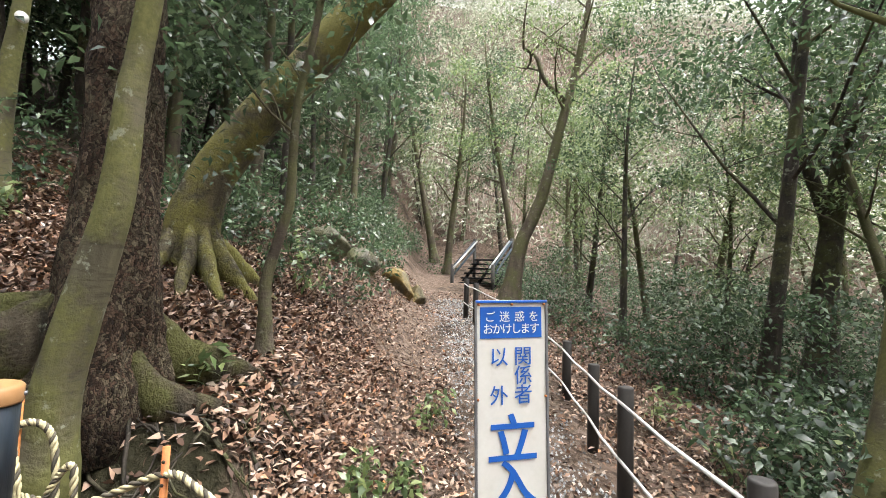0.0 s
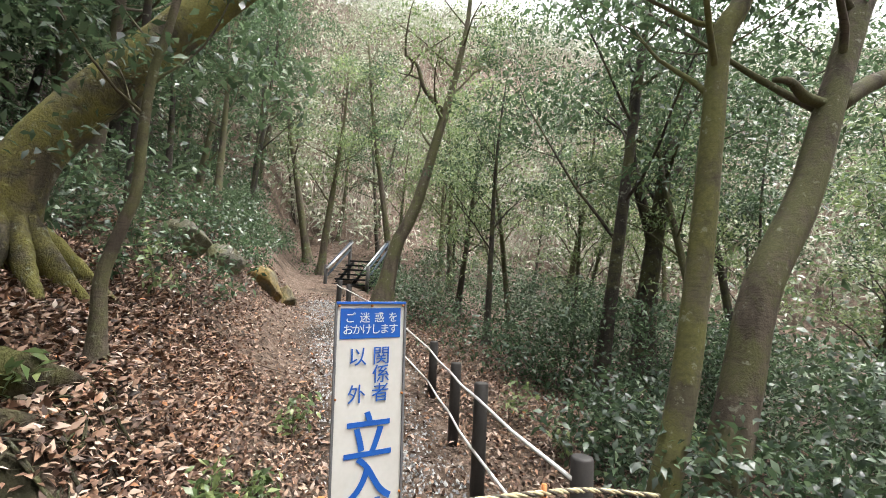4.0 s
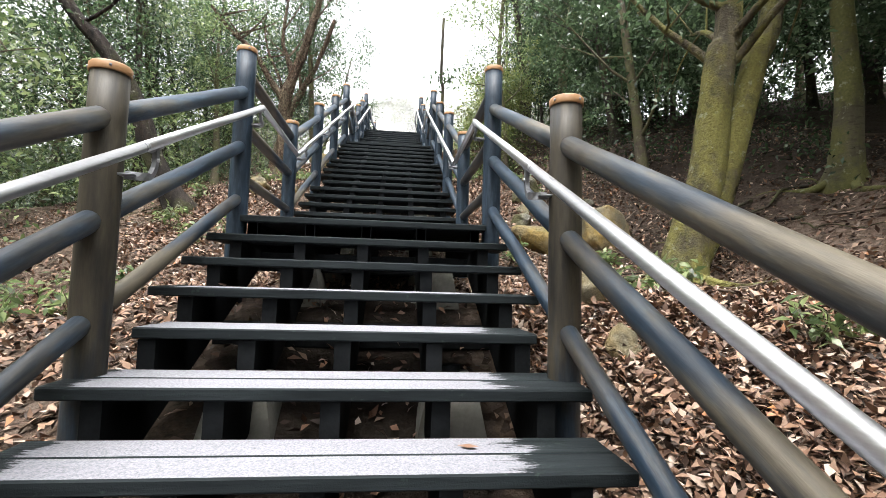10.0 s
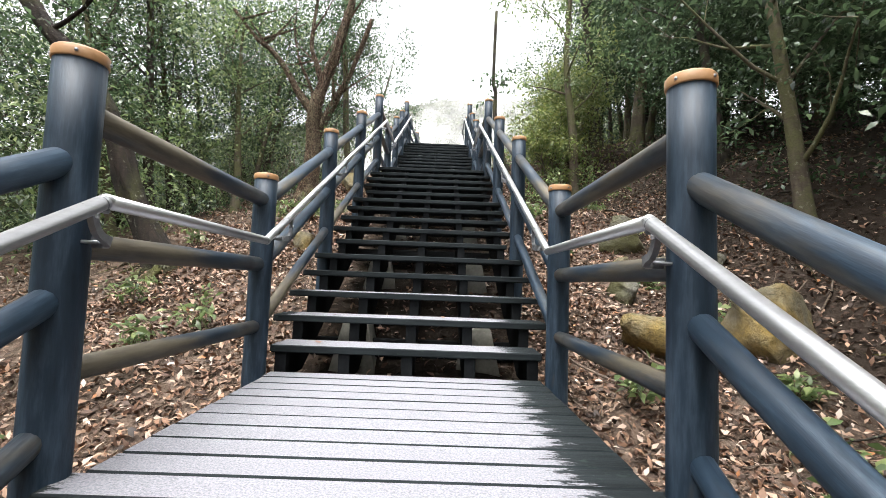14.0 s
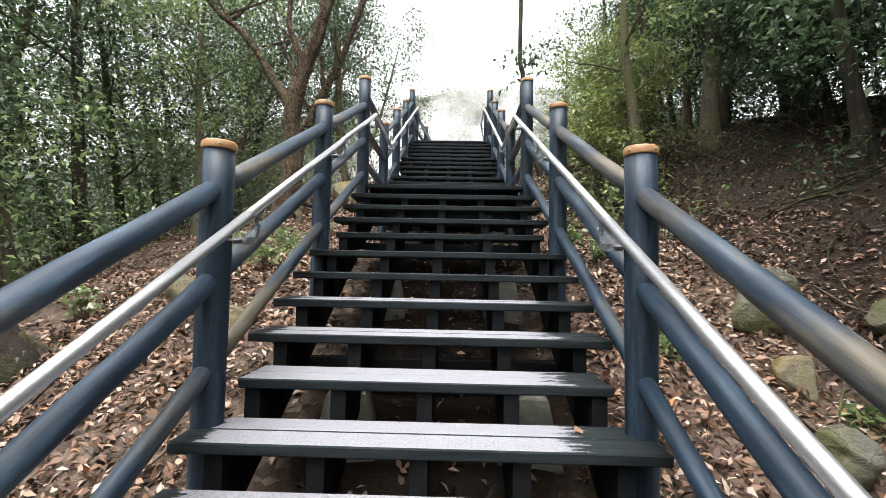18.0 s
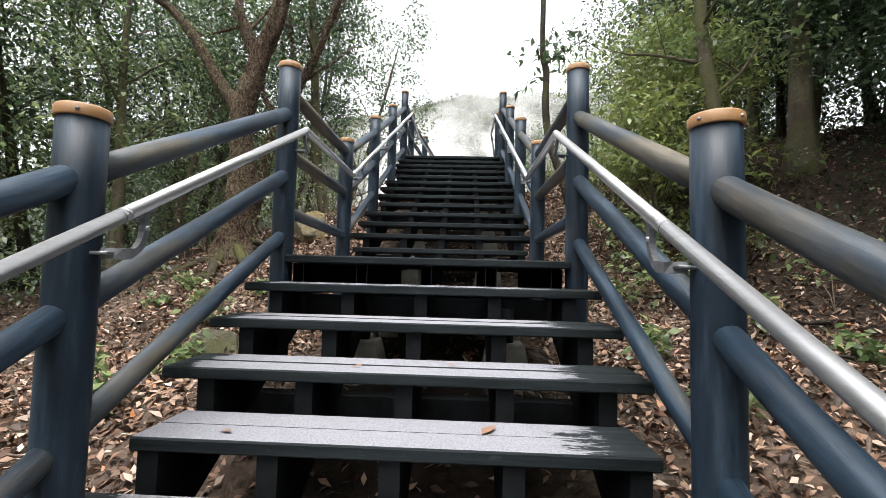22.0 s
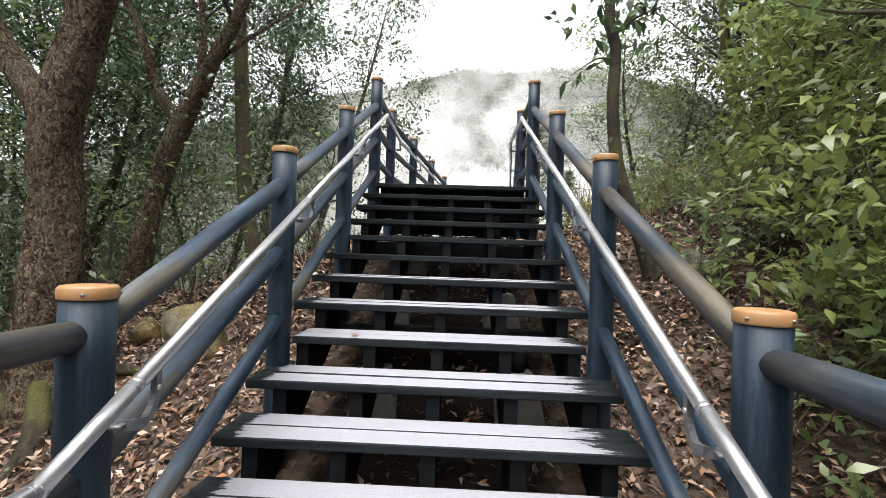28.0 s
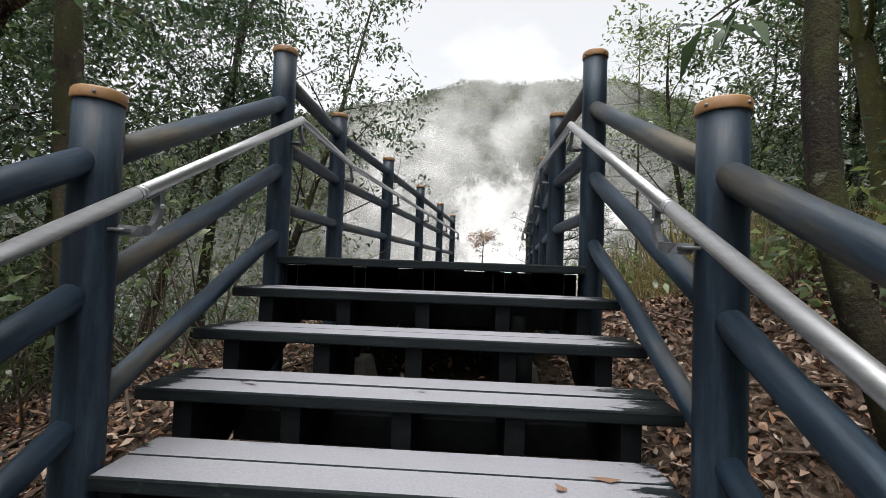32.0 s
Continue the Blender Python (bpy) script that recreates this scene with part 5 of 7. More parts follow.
def planted(x, y, dz=0.0):
    return (x, y, ground_z(x, y) + dz)


# trees that stand beside the start
tree("young_evergreen", (2.0, 3.34, 0.70), [(0, 0, 0), (0.0, -0.01, 0.29), (0.0, -0.07, 0.60), (0.0, -0.13, 0.86), (0.0, -0.18, 1.11), (0.0, -0.20, 1.37), (0.0, -0.21, 1.63), (0.0, -0.24, 1.89), (-0.05, -0.40, 3.2), (-0.15, -0.7, 6.3)], 0.096, M_BARK_SMOOTH, M_LEAF, "smooth olive-green curved trunk leaning over the railing foot", 1, limbs=7, limb_from=0.82, limb_len=2.0, tips=0.4, wob=0.05, flare=1.2, rings=40, sides=20, fine=0.02)
tree("rough_barked_tree", (2.53, 3.49, 0.95), [(0, 0, 0), (-0.01, 0.0, 0.8), (0.0, 0.02, 1.8), (0.04, 0.08, 3.2), (0.1, 0.15, 6.0), (0.15, 0.2, 10.0)], 0.235, M_BARK_UMBER, M_LEAF, "thick tree with flaking red-brown bark and mossy spreading roots", 2, limbs=9, limb_from=0.5, limb_len=3.2, roots=0, root_mat=M_ROOT, wob=0.3, sides=40, rings=60, fine=0.16, flare=1.4, fins=(
    (((2.50, 3.52, 0.28), (2.30, 3.72, 0.20), (2.05, 3.90, 0.11), (1.75, 4.02, 0.06), (1.50, 4.06, 0.01), (1.30, 4.25, -0.06)), 0.12, 0.03, 0.26, 0.035),
    (((2.55, 3.60, 0.30), (2.48, 3.90, 0.15), (2.30, 4.20, 0.07), (2.10, 4.45, 0.01), (2.0, 4.7, -0.05)), 0.10, 0.03, 0.22, 0.03),
    (((2.55, 3.42, 0.34), (2.66, 3.20, 0.22), (2.80, 3.03, 0.13), (2.97, 2.92, 0.06), (3.12, 2.84, -0.03)), 0.09, 0.02, 0.22, 0.03),
    (((2.62, 3.42, 0.30), (2.82, 3.26, 0.15), (3.02, 3.18, 0.06), (3.22, 3.14, -0.03)), 0.08, 0.02, 0.19, 0.025),
    (((2.48, 3.38, 0.24), (2.42, 3.18, 0.12), (2.46, 3.02, 0.06), (2.58, 2.90, 0.02), (2.75, 2.80, -0.05)), 0.065, 0.025, 0.16, 0.04)))
tree("leaning_tree", planted(4.7, 4.16, -0.05), [(0, 0, 0), (0.0, -0.02, 0.55), (0.0, -0.20, 1.05), (0.0, -0.52, 1.50), (0, -0.86, 1.93), (0, -1.25, 2.42), (0, -1.67, 2.95), (0.0, -2.2, 3.5), (0.1, -3.0, 4.1), (0.2, -4.2, 4.9)], 0.245, M_BARK_MOSS, M_LEAF, "mossy thick trunk leaning far over with exposed roots", 3, limbs=7, limb_from=0.7, limb_len=2.6, roots=0, wob=0.14, sides=28, rings=40, fine=0.05, flare=1.25, tips=0.55, fins=(
    (((4.68, 4.10, 0.42), (4.60, 3.85, 0.24), (4.52, 3.62, 0.12), (4.45, 3.38, 0.04), (4.38, 3.1, -0.06)), 0.10, 0.03, 0.30, 0.04),
    (((4.64, 4.08, 0.40), (4.48, 3.90, 0.20), (4.30, 3.75, 0.09), (4.10, 3.58, 0.02), (3.95, 3.4, -0.06)), 0.10, 0.03, 0.28, 0.04),
    (((4.60, 4.12, 0.38), (4.38, 4.02, 0.18), (4.15, 3.95, 0.07), (3.92, 3.84, 0.0), (3.75, 3.8, -0.06)), 0.09, 0.03, 0.26, 0.04),
    (((4.62, 4.22, 0.36), (4.42, 4.25, 0.16), (4.20, 4.22, 0.05), (3.95, 4.18, -0.04)), 0.10, 0.03, 0.26, 0.04),
    (((4.75, 4.08, 0.36), (4.80, 3.78, 0.18), (4.82, 3.48, 0.07), (4.85, 3.15, -0.04)), 0.09, 0.03, 0.24, 0.04),
    (((4.80, 4.25, 0.30), (5.00, 4.45, 0.12), (5.2, 4.6, -0.02)), 0.10, 0.04, 0.2, 0.04)))
tree("slender_tree", (3.37, 2.92, 0.93), [(0, 0, 0), (0.0, 0.01, 0.30), (0.0, 0.02, 0.56), (0.0, -0.07, 0.94), (0.0, -0.12, 1.15), (0.0, -0.12, 1.57), (0.0, -0.14, 1.99), (0.0, -0.22, 2.42), (0.1, -0.45, 4.4)], 0.046, M_BARK_GREY, M_LEAF, "slender curved grey-brown trunk on the leaf-covered bank", 4, limbs=6, limb_from=0.6, limb_len=1.8, tips=0.5, flare=2.0, wob=0.08, roots=4, rings=30)
tree("slanting_tree", (9.95, -0.07, 1.2), [(0, 0, 0), (0, -0.23, 1.2), (0.0, -0.66, 2.25), (0, -1.09, 3.95), (0.0, -1.47, 5.55), (0.0, -1.7, 7.05), (0.1, -1.8, 9.0)], 0.165, M_BARK_GREY, M_LEAF_LIGHT, "slanting brown trunk beside the gravel path", 5, limbs=9, limb_from=0.5, limb_len=2.6, boughs=(
    (((0, -1.2, 4.5), (0, -0.7, 5.0), (0.0, -0.5, 5.5), (0.0, -0.2, 5.7)), 0.07, 0.03),))
tree("forked_dark_tree", (7.65, -5.0, 0.0), [(0, 0, 0), (0.0, -0.13, 1.6), (0.0, -0.28, 2.6), (0.0, -0.49, 3.72), (0.0, -0.71, 5.08), (0.0, -1.34, 7.06), (0.1, -1.6, 9.0)], 0.21, M_BARK_DARK, M_LEAF, "dark forked evergreen below the path", 6, limbs=10, limb_from=0.5, limb_len=3.0, tips=0.4, boughs=(
    (((0, -0.3, 2.5), (0.0, -0.02, 3.45), (0, 0.26, 4.35), (0.0, 0.28, 5.8), (0, 0.05, 7.0)), 0.12, 0.05), (((0, -0.55, 3.9), (0, -1.0, 4.5), (0, -1.6, 5.0), (0, -2.4, 5.3)), 0.08, 0.03)))
tree("olive_trunk_tree", (2.5, -0.70, 0.02), [(0, 0, 0), (0.0, -0.08, 0.34), (0.0, -0.24, 0.99), (0.0, -0.37, 1.83), (0.0, -0.48, 2.75), (0.0, -0.59, 3.61), (0.0, -0.88, 4.38), (0.1, -1.1, 8.0)], 0.105, M_BARK_SMOOTH, M_LEAF, "smooth olive trunk standing below the path fence", 7, limbs=8, limb_from=0.6, limb_len=2.4, flare=1.15, wob=0.05, tips=0.6, rings=30)
bt = tree("brown_trunk_tree", (2.6, -1.29, -0.1), [(0, 0, 0), (0.0, -0.10, 0.37), (0.0, -0.31, 1.08), (0.0, -0.53, 1.81), (0.0, -0.99, 2.55), (0.0, -1.32, 3.36), (0.0, -1.69, 4.26), (0.0, -1.99, 5.12), (0.1, -2.4, 8.0)], 0.165, M_BARK_GREY, M_LEAF, "brown trunk with a long bent side limb", 8, limbs=8, limb_from=0.62, limb_len=2.6, flare=1.1, wob=0.06, tips=0.5, rings=30)
part("side_limb", Soup().tube(bezier([(0.0, -1.45, 3.42), (0.0, -1.06, 3.44), (0.0, -0.87, 3.55), (0.0, -0.68, 3.53)], 10), [0.06 - 0.004 * q for q in range(10)], 8, wob=0.2), M_BARK_GREY, bt)
part("side_limb", Soup().tube(bezier([(0.0, -1.42, 3.42), (0.0, -2.03, 3.80), (0.0, -2.87, 4.07), (0.0, -3.92, 4.27), (0.1, -4.8, 4.2)], 16), [0.085 - 0.003 * q for q in range(16)], 10, wob=0.2), M_BARK_GREY, bt)
tree("marked_tree", planted(4.32, 5.80, -0.05), [(0, 0, 0), (0.0, 0.0, 1.15), (0.0, -0.08, 2.2), (0.05, -0.05, 5.0), (0.1, 0.1, 8.5)], 0.10, M_BARK_SMOOTH, M_LEAF, "slim olive trunk carrying a round white tag", 9, limbs=8, limb_from=0.55, limb_len=2.4)
tree("hillside_tree", planted(5.62, 8.86, -0.05), [(0, 0, 0), (0.0, -0.08, 0.95), (0.0, -0.04, 2.25), (0.0, -0.04, 3.1), (0.1, 0.1, 6.0), (0.1, 0.2, 9.0)], 0.16, M_BARK_SMOOTH, M_LEAF, "olive-brown trunk on the leafy hillside", 10, limbs=9, limb_from=0.5, limb_len=2.8, roots=4)
TWIN = planted(2.98, 8.1)
tw = tree("twin_trunk_tree", TWIN, [(0, 0, 0), (0.10, 0.0, 0.44), (0.27, 0.0, 1.02), (0.36, 0.0, 1.67), (0.45, 0.0, 2.33), (0.56, 0.0, 3.01), (0.7, 0.1, 7.5)], 0.20, M_BARK_MOSS, M_LEAF, "mossy double trunk rising from one base beside the stairs", 11, limbs=8, limb_from=0.6, limb_len=2.8, roots=5, tips=0.5, sides=24, rings=34, fine=0.05, flare=1.5)
part("second_trunk", Soup().tube(bezier([(0.12, 0.02, 0.2), (0.28, 0.0, 0.55), (0.44, 0.0, 1.02), (0.61, 0.0, 1.56), (0.83, 0.0, 2.30), (1.06, 0.0, 3.07), (1.4, 0.2, 6.5)], 24), [0.165 - 0.003 * k for k in range(24)], 18, wob=0.12, fine=0.05), M_BARK_MOSS, tw)
tree("red_barked_tree", planted(-3.05, 17.10, -0.05), [(0, 0, 0), (0.02, 0.0, 0.65), (0.0, 0.0, 1.45), (0.0, 0.0, 2.1), (0.17, 0.0, 2.85), (0.39, 0.0, 3.45), (0.54, 0.0, 4.0), (0.75, 0.1, 5.0), (0.9, 0.2, 6.2)], 0.20, M_BARK_BROWN, M_LEAF, "thick flaking red-brown tree with crooked forked limbs beside the upper stairs", 12, limbs=3, limb_from=0.78, limb_len=2.0, wob=0.35, roots=7, root_mat=M_ROOT, sides=34, rings=56, fine=0.20, tips=0.35, leaves=26, boughs=(
    (((0.0, 0.0, 2.0), (-0.12, 0.0, 2.25), (-0.46, 0.0, 2.72), (-0.83, 0.0, 3.32), (-1.20, 0.0, 3.75), (-1.57, 0.0, 4.02), (-2.2, 0.1, 4.8)), 0.11, 0.04), (((0.15, 0.0, 2.75), (0.12, 0.0, 3.0), (-0.02, 0.0, 3.45), (-0.16, 0.0, 3.95), (-0.1, 0.2, 5.4)), 0.10, 0.03)))
tree("leaning_red_tree", planted(-3.77, 19.0, -0.05), [(0, 0, 0), (0.06, 0.0, 0.6), (0.23, 0.0, 1.45), (0.47, 0.0, 2.19), (0.74, 0.0, 2.78), (0.99, 0.0, 3.3), (1.2, 0.0, 3.75), (1.7, 0.1, 5.4)], 0.145, M_BARK_BROWN, M_LEAF, "red-brown trunk leaning towards the stairs with bent limbs", 18, limbs=4, limb_from=0.6, limb_len=2.0, wob=0.3, sides=24, rings=40, fine=0.12, tips=0.4, roots=4, root_mat=M_ROOT, boughs=(
    (((0.5, 0.0, 2.3), (0.2, 0.0, 2.7), (0.0, 0.0, 3.3), (-0.4, 0.0, 4.2), (-0.6, 0.1, 5.3)), 0.07, 0.025), (((0.74, 0.0, 2.8), (0.6, 0.2, 3.7), (0.4, 0.3, 4.6)), 0.06, 0.02)))
tree("pale_slim_tree", planted(-2.48, 19.53, -0.05), [(0, 0, 0), (-0.22, 0.0, 1.0), (-0.33, 0.0, 2.55), (-0.41, 0.0, 3.7), (-0.46, 0.0, 4.2), (-0.5, 0.1, 8.0)], 0.10, M_BARK_GREY, M_LEAF, "slim pale brown trunk among dry brush", 13, limbs=7, limb_from=0.6, limb_len=1.8, tips=0.6, flare=1.3)
ck = tree("crooked_slim_tree", planted(1.97, 18.1, -0.05), [(0, 0, 0), (-0.18, 0.0, 0.55), (-0.37, 0.0, 1.1), (-0.43, 0.0, 1.7), (-0.42, 0.0, 2.25), (-0.49, 0.0, 2.62), (-0.45, 0.1, 4.6)], 0.068, M_BARK_DARK, M_LEAF, "crooked dark slim trunk with few leaves by the top step", 14, limbs=2, limb_from=0.7, limb_len=0.7, leaves=5, leaf_size=0.16, tips=0.6, flare=1.3, wob=0.2, sides=14)
part("twig", Soup().tube(bezier([(-0.42, 0.0, 2.12), (-0.58, 0.0, 2.13), (-0.73, 0.0, 2.04), (-0.85, 0.0, 1.95)], 10), [0.009 - 0.0006 * q for q in range(10)], 6), M_BARK_DARK, ck)
lv, lf_ = leaf_cloud([(-0.60, 0, 2.10), (-0.70, 0, 2.02), (-0.76, 0, 1.98), (-0.85, 0, 1.93)], 0.05, 4, 0.17, np.random.default_rng(4), droop=0.5, aspect=0.30)
tri_mesh("twig_leaves", lv, lf_, M_LEAF, ck)
tree("shade_tree", planted(3.0, 15.58, -0.05), [(0, 0, 0), (-0.05, 0.0, 1.5), (-0.2, 0.05, 3.0), (-0.1, 0.1, 5.0), (0.1, 0.2, 8.5)], 0.10, M_BARK_GREY, M_LEAF_LIGHT, "grey-brown slim trunk with light green leaves", 15, limbs=9, limb_from=0.35, limb_len=2.2)
tree("ivy_trunk_tree", planted(4.9, 21.6, -0.05), [(0, 0, 0), (-0.05, 0.0, 0.9), (-0.18, 0.0, 1.8), (-0.33, 0.0, 2.55), (-0.42, 0.0, 3.1), (-0.5, 0.2, 8.0)], 0.16, M_BARK_SMOOTH, M_LEAF, "yellowish trunk wrapped in creepers beyond the railing", 16, limbs=9, limb_from=0.5, limb_len=2.6, wob=0.2)
tree("dark_leaning_tree", planted(-3.32, 11.9), [(0, 0, 0), (-0.34, 0.0, 0.58), (-0.57, 0.0, 1.05), (-0.86, 0.0, 1.80), (-1.17, 0.0, 2.35), (-1.52, 0.0, 2.83), (-1.93, 0.0, 3.25), (-2.6, 0.0, 4.4), (-3.0, 0.0, 6.5)], 0.155, M_BARK_BLACK, M_LEAF, "dark crooked flaking trunk leaning away from the stairs", 17, limbs=5, limb_from=0.7, limb_len=2.4, roots=9, root_mat=M_ROOT, wob=0.35, tips=0.5, sides=26, rings=44, fine=0.16, leaves=20)

# the woods around: a few kinds, repeated
KINDS = []
for k in range(8):
    hgt = (7.5, 9.5, 6.0, 8.5, 10.5, 7.0, 9.0, 8.0)[k]
    mat = (M_BARK_GREY, M_BARK_DARK, M_BARK_DARK, M_BARK_DARK, M_BARK_GREY, M_BARK_GREY, M_BARK_DARK, M_BARK_GREY)[k]
    lm = (M_LEAF, M_LEAF, M_LEAF_LIGHT, M_LEAF, M_LEAF, M_LEAF_LIGHT, M_LEAF, M_LEAF)[k]
    lab = ("grey-brown evergreen forest tree", "dark evergreen forest tree", "light green forest tree with a dark trunk", "dark crooked evergreen forest tree",
           "tall grey-brown forest tree", "grey-barked light green forest tree", "dark thin forest tree", "grey forest tree with low branches")[k]
    KINDS.append(tree("forest_tree", (0, 0, -300), bent(hgt, (0.5 * math.sin(k * 2.1), 0.5 * math.cos(k * 2.1)), 0.35, 40 + k), (0.11, 0.13, 0.08, 0.10, 0.15, 0.12, 0.07, 0.10)[k], mat, lm, lab + " on the slope", 50 + k,
                      limbs=(11, 12, 11, 12, 12, 11, 10, 14)[k], limb_from=(0.35, 0.4, 0.22, 0.3, 0.45, 0.35, 0.3, 0.12)[k], limb_len=(2.4, 2.8, 2.0, 2.6, 2.8, 2.4, 1.8, 2.4)[k], leaves=34, leaf_size=0.125, spread=0.27, group="trees of the wood", sides=9))


def clear_of_ways(x, y):
    """Keeps trees off the stairs, the path and the start."""
    if -3.6 < x < 3.9 and 1.0 < y < 32:
        return False
    if -3 < x < 2.4 and -2.5 < y < 4.5:
        return False
    if 0 < x < 17 and -0.9 + 0.02 * x < y < 2.6:
        return False
    if 1.2 < x < 6.6 and 1.5 < y < 6.9:
        return False
    if -7.0 < x < -3.0 and 8.5 < y < 14.5:
        return False
    if -4.5 < x < 3.0 and y > 19:
        return False
    if -9 < x < 9 and y > 27:
        return False
    return True


rng_woods = random.Random(7)
placed = []


def scatter(count, x0, x1, y0, y1, apart, kinds=range(8)):
    tries = 0
    made = 0
    while made < count and tries < 4000:
        tries += 1
        x, y = rng_woods.uniform(x0, x1), rng_woods.uniform(y0, y1)
        if not clear_of_ways(x, y) or any((x - a) ** 2 + (y - b) ** 2 < apart ** 2 for a, b in placed):
            continue
        placed.append((x, y))
        k = KINDS[rng_woods.choice(list(kinds))]
        sc = rng_woods.uniform(0.75, 1.2)
        m = pose(x, y, ground_z(x, y) - 0.05, rng_woods.uniform(-11, 11), rng_woods.uniform(-11, 11), rng_woods.uniform(0, 360)) @ Matrix.Diagonal((sc, sc, sc, 1))
        c = copy_thing(k, m)
        made += 1


scatter(50, 4.2, 16, 4, 22, 1.0)
scatter(22, 5, 22, 2.9, 9, 0.9, (1, 3, 6, 0, 4))
scatter(24, 4.6, 22, -14, -1.8, 1.7, (2, 5, 2, 5, 3, 6))
scatter(40, -16, -3.9, 3, 22, 1.2, (2, 5, 7, 2, 5, 0))
scatter(12, 16, 26, -6, 8, 1.6)
scatter(16, 3.1, 12, 18, 28, 1.1, (1, 3, 6, 0, 2))
scatter(12, -14, -4.5, 18, 28, 1.5)
scatter(10, -10, 1, -14, -4, 1.8)
scatter(6, -8.5, -4.6, 16, 25, 1.1, (1, 3, 6))
for k in KINDS:
    for o in [*k.children_recursive, k]:
        bpy.data.objects.remove(o)

for k, (x, y, h) in enumerate(((2.75, 16.62, 2.3), (3.0, 17.56, 2.5), (2.5, 15.99, 1.5), (3.3, 18.69, 2.2), (3.7, 16.74, 2.6))):
    tree("laurel_shrub", planted(x, y), bent(h, (0.2 * math.sin(k), 0.2 * math.cos(k)), 0.2, 90 + k), 0.03, M_BARK_GREY, M_SHRUB, "leafy yellow-green laurel shrub on the bank beside the stairs", 120 + k, limbs=11, limb_from=0.08, limb_len=1.0, leaves=24, leaf_size=0.105, spread=0.20, group="shrubs beside the stairs", sides=7, category="shrub")
# exposed roots on the bank
sroot = Soup()
rr = random.Random(55)
for _ in range(46):
    x, y = rr.uniform(2.6, 6.5), rr.uniform(7.5, 15.5)
    a, ln = rr.uniform(2.2, 4.4), rr.uniform(0.5, 1.7)
    line = []
    for q in range(7):
        u = q / 6
        px, py = x + math.cos(a + 0.35 * math.sin(4 * u + x)) * ln * u, y + math.sin(a + 0.35 * math.sin(4 * u + x)) * ln * u
        line.append((px + rr.uniform(-0.05, 0.05), py + rr.uniform(-0.05, 0.05), ground_z(px, py) + 0.02 + 0.10 * math.sin(3.1 * u) * rr.uniform(0.2, 1)))
    r0 = rr.uniform(0.008, 0.024)
    sroot.tube(bezier(line, 14), [r0 * (1 - 0.06 * q) for q in range(14)], 6, wob=0.5)
# fine roots hanging over the hollow under the rough-barked tree
for _ in range(34):
    x, y = rr.uniform(2.25, 3.1), rr.uniform(2.75, 3.35)
    a, ln = rr.uniform(3.4, 5.6), rr.uniform(0.25, 0.7)
    line = []
    for q in range(6):
        u = q / 5
        px, py = x + math.cos(a + 0.6 * math.sin(5 * u + x * 9)) * ln * u, y + math.sin(a + 0.6 * math.sin(5 * u + x * 9)) * ln * u
        line.append((px, py, ground_z(px, py) + 0.015 + 0.05 * math.sin(3.1 * u) * rr.uniform(0, 1)))
    r0 = rr.uniform(0.006, 0.016)
    sroot.tube(bezier(line, 12), [r0 * (1 - 0.06 * q) for q in range(12)], 6, wob=0.5)
sroot.ob("exposed_roots", M_BARK_DARK, label="bare twisted roots and branches on the eroded bank", category="roots", kind="stuff")
# a dense dark thicket on the bank
rngt = np.random.default_rng(77)
cs = []
while len(cs) < 3100:
    x, y = rngt.uniform(4.4, 12), rngt.uniform(5.0, 19)
    d = rngt.uniform(1.3, 6.2)
    if noise.noise((x * 0.5, y * 0.5, d * 0.5 + 7.0)) > -0.10 and d > 2.6 - 0.35 * (x - 4.4):
        cs.append((x, y, ground_z(x, y) + d))
v, f = leaf_cloud(cs, 0.36, 36, 0.125, rngt, flat=0.5)
tri_mesh("bank_thicket", v, f, M_LEAF, label="dense dark evergreen thicket shading the bank", category="thicket", kind="stuff")
cs = []
while len(cs) < 1250:
    y, z = rngt.uniform(18.5, 28), rngt.uniform(7.6, 14.5)
    x = rngt.uniform(-10, -2.7 - 0.31 * max(0.0, y - 22))
    if noise.noise((x * 0.55, y * 0.55, z * 0.9 + 2.0)) > 0.02:
        cs.append((x, y, z))
v, f = leaf_cloud(cs, 0.36, 44, 0.095, rngt, flat=0.35)
tri_mesh("valley_crowns", v, f, M_LEAF, label="dark layered crowns rising beside the top of the stairs", category="foliage", kind="stuff")
cs = []
while len(cs) < 1000:
    x, y, d = rngt.uniform(4.6, 11), rngt.uniform(18, 27), rngt.uniform(0.6, 6.6)
    if noise.noise((x * 0.5, y * 0.5, d * 0.5 + 3.0)) > -0.05:
        cs.append((x, y, ground_z(x, y) + d))
v, f = leaf_cloud(cs, 0.36, 36, 0.125, rngt, flat=0.5)
tri_mesh("upper_thicket", v, f, M_LEAF, label="dark evergreen foliage beside the upper stairs", category="thicket", kind="stuff")
cs = []
while len(cs) < 1500:
    x, y, d = rngt.uniform(9, 20), rngt.uniform(4, 28), rngt.uniform(0.4, 8.5)
    cs.append((x, y, ground_z(x, y) + d))
v, f = leaf_cloud(cs, 0.65, 24, 0.2, rngt, flat=0.7)
tri_mesh("deep_thicket", v, f, M_LEAF, label="dark evergreen leaves closing the wood up the bank", category="thicket", kind="stuff")
cs = []
while len(cs) < 420:
    x, y = rngt.uniform(-10, -4.2), rngt.uniform(6, 24)
    if noise.noise((x * 0.5, y * 0.5, 9.0)) > 0.0:
        cs.append((x, y, ground_z(x, y) + rngt.uniform(0.2, 2.2)))
v, f = leaf_cloud(cs, 0.32, 34, 0.10, rngt, flat=0.8)
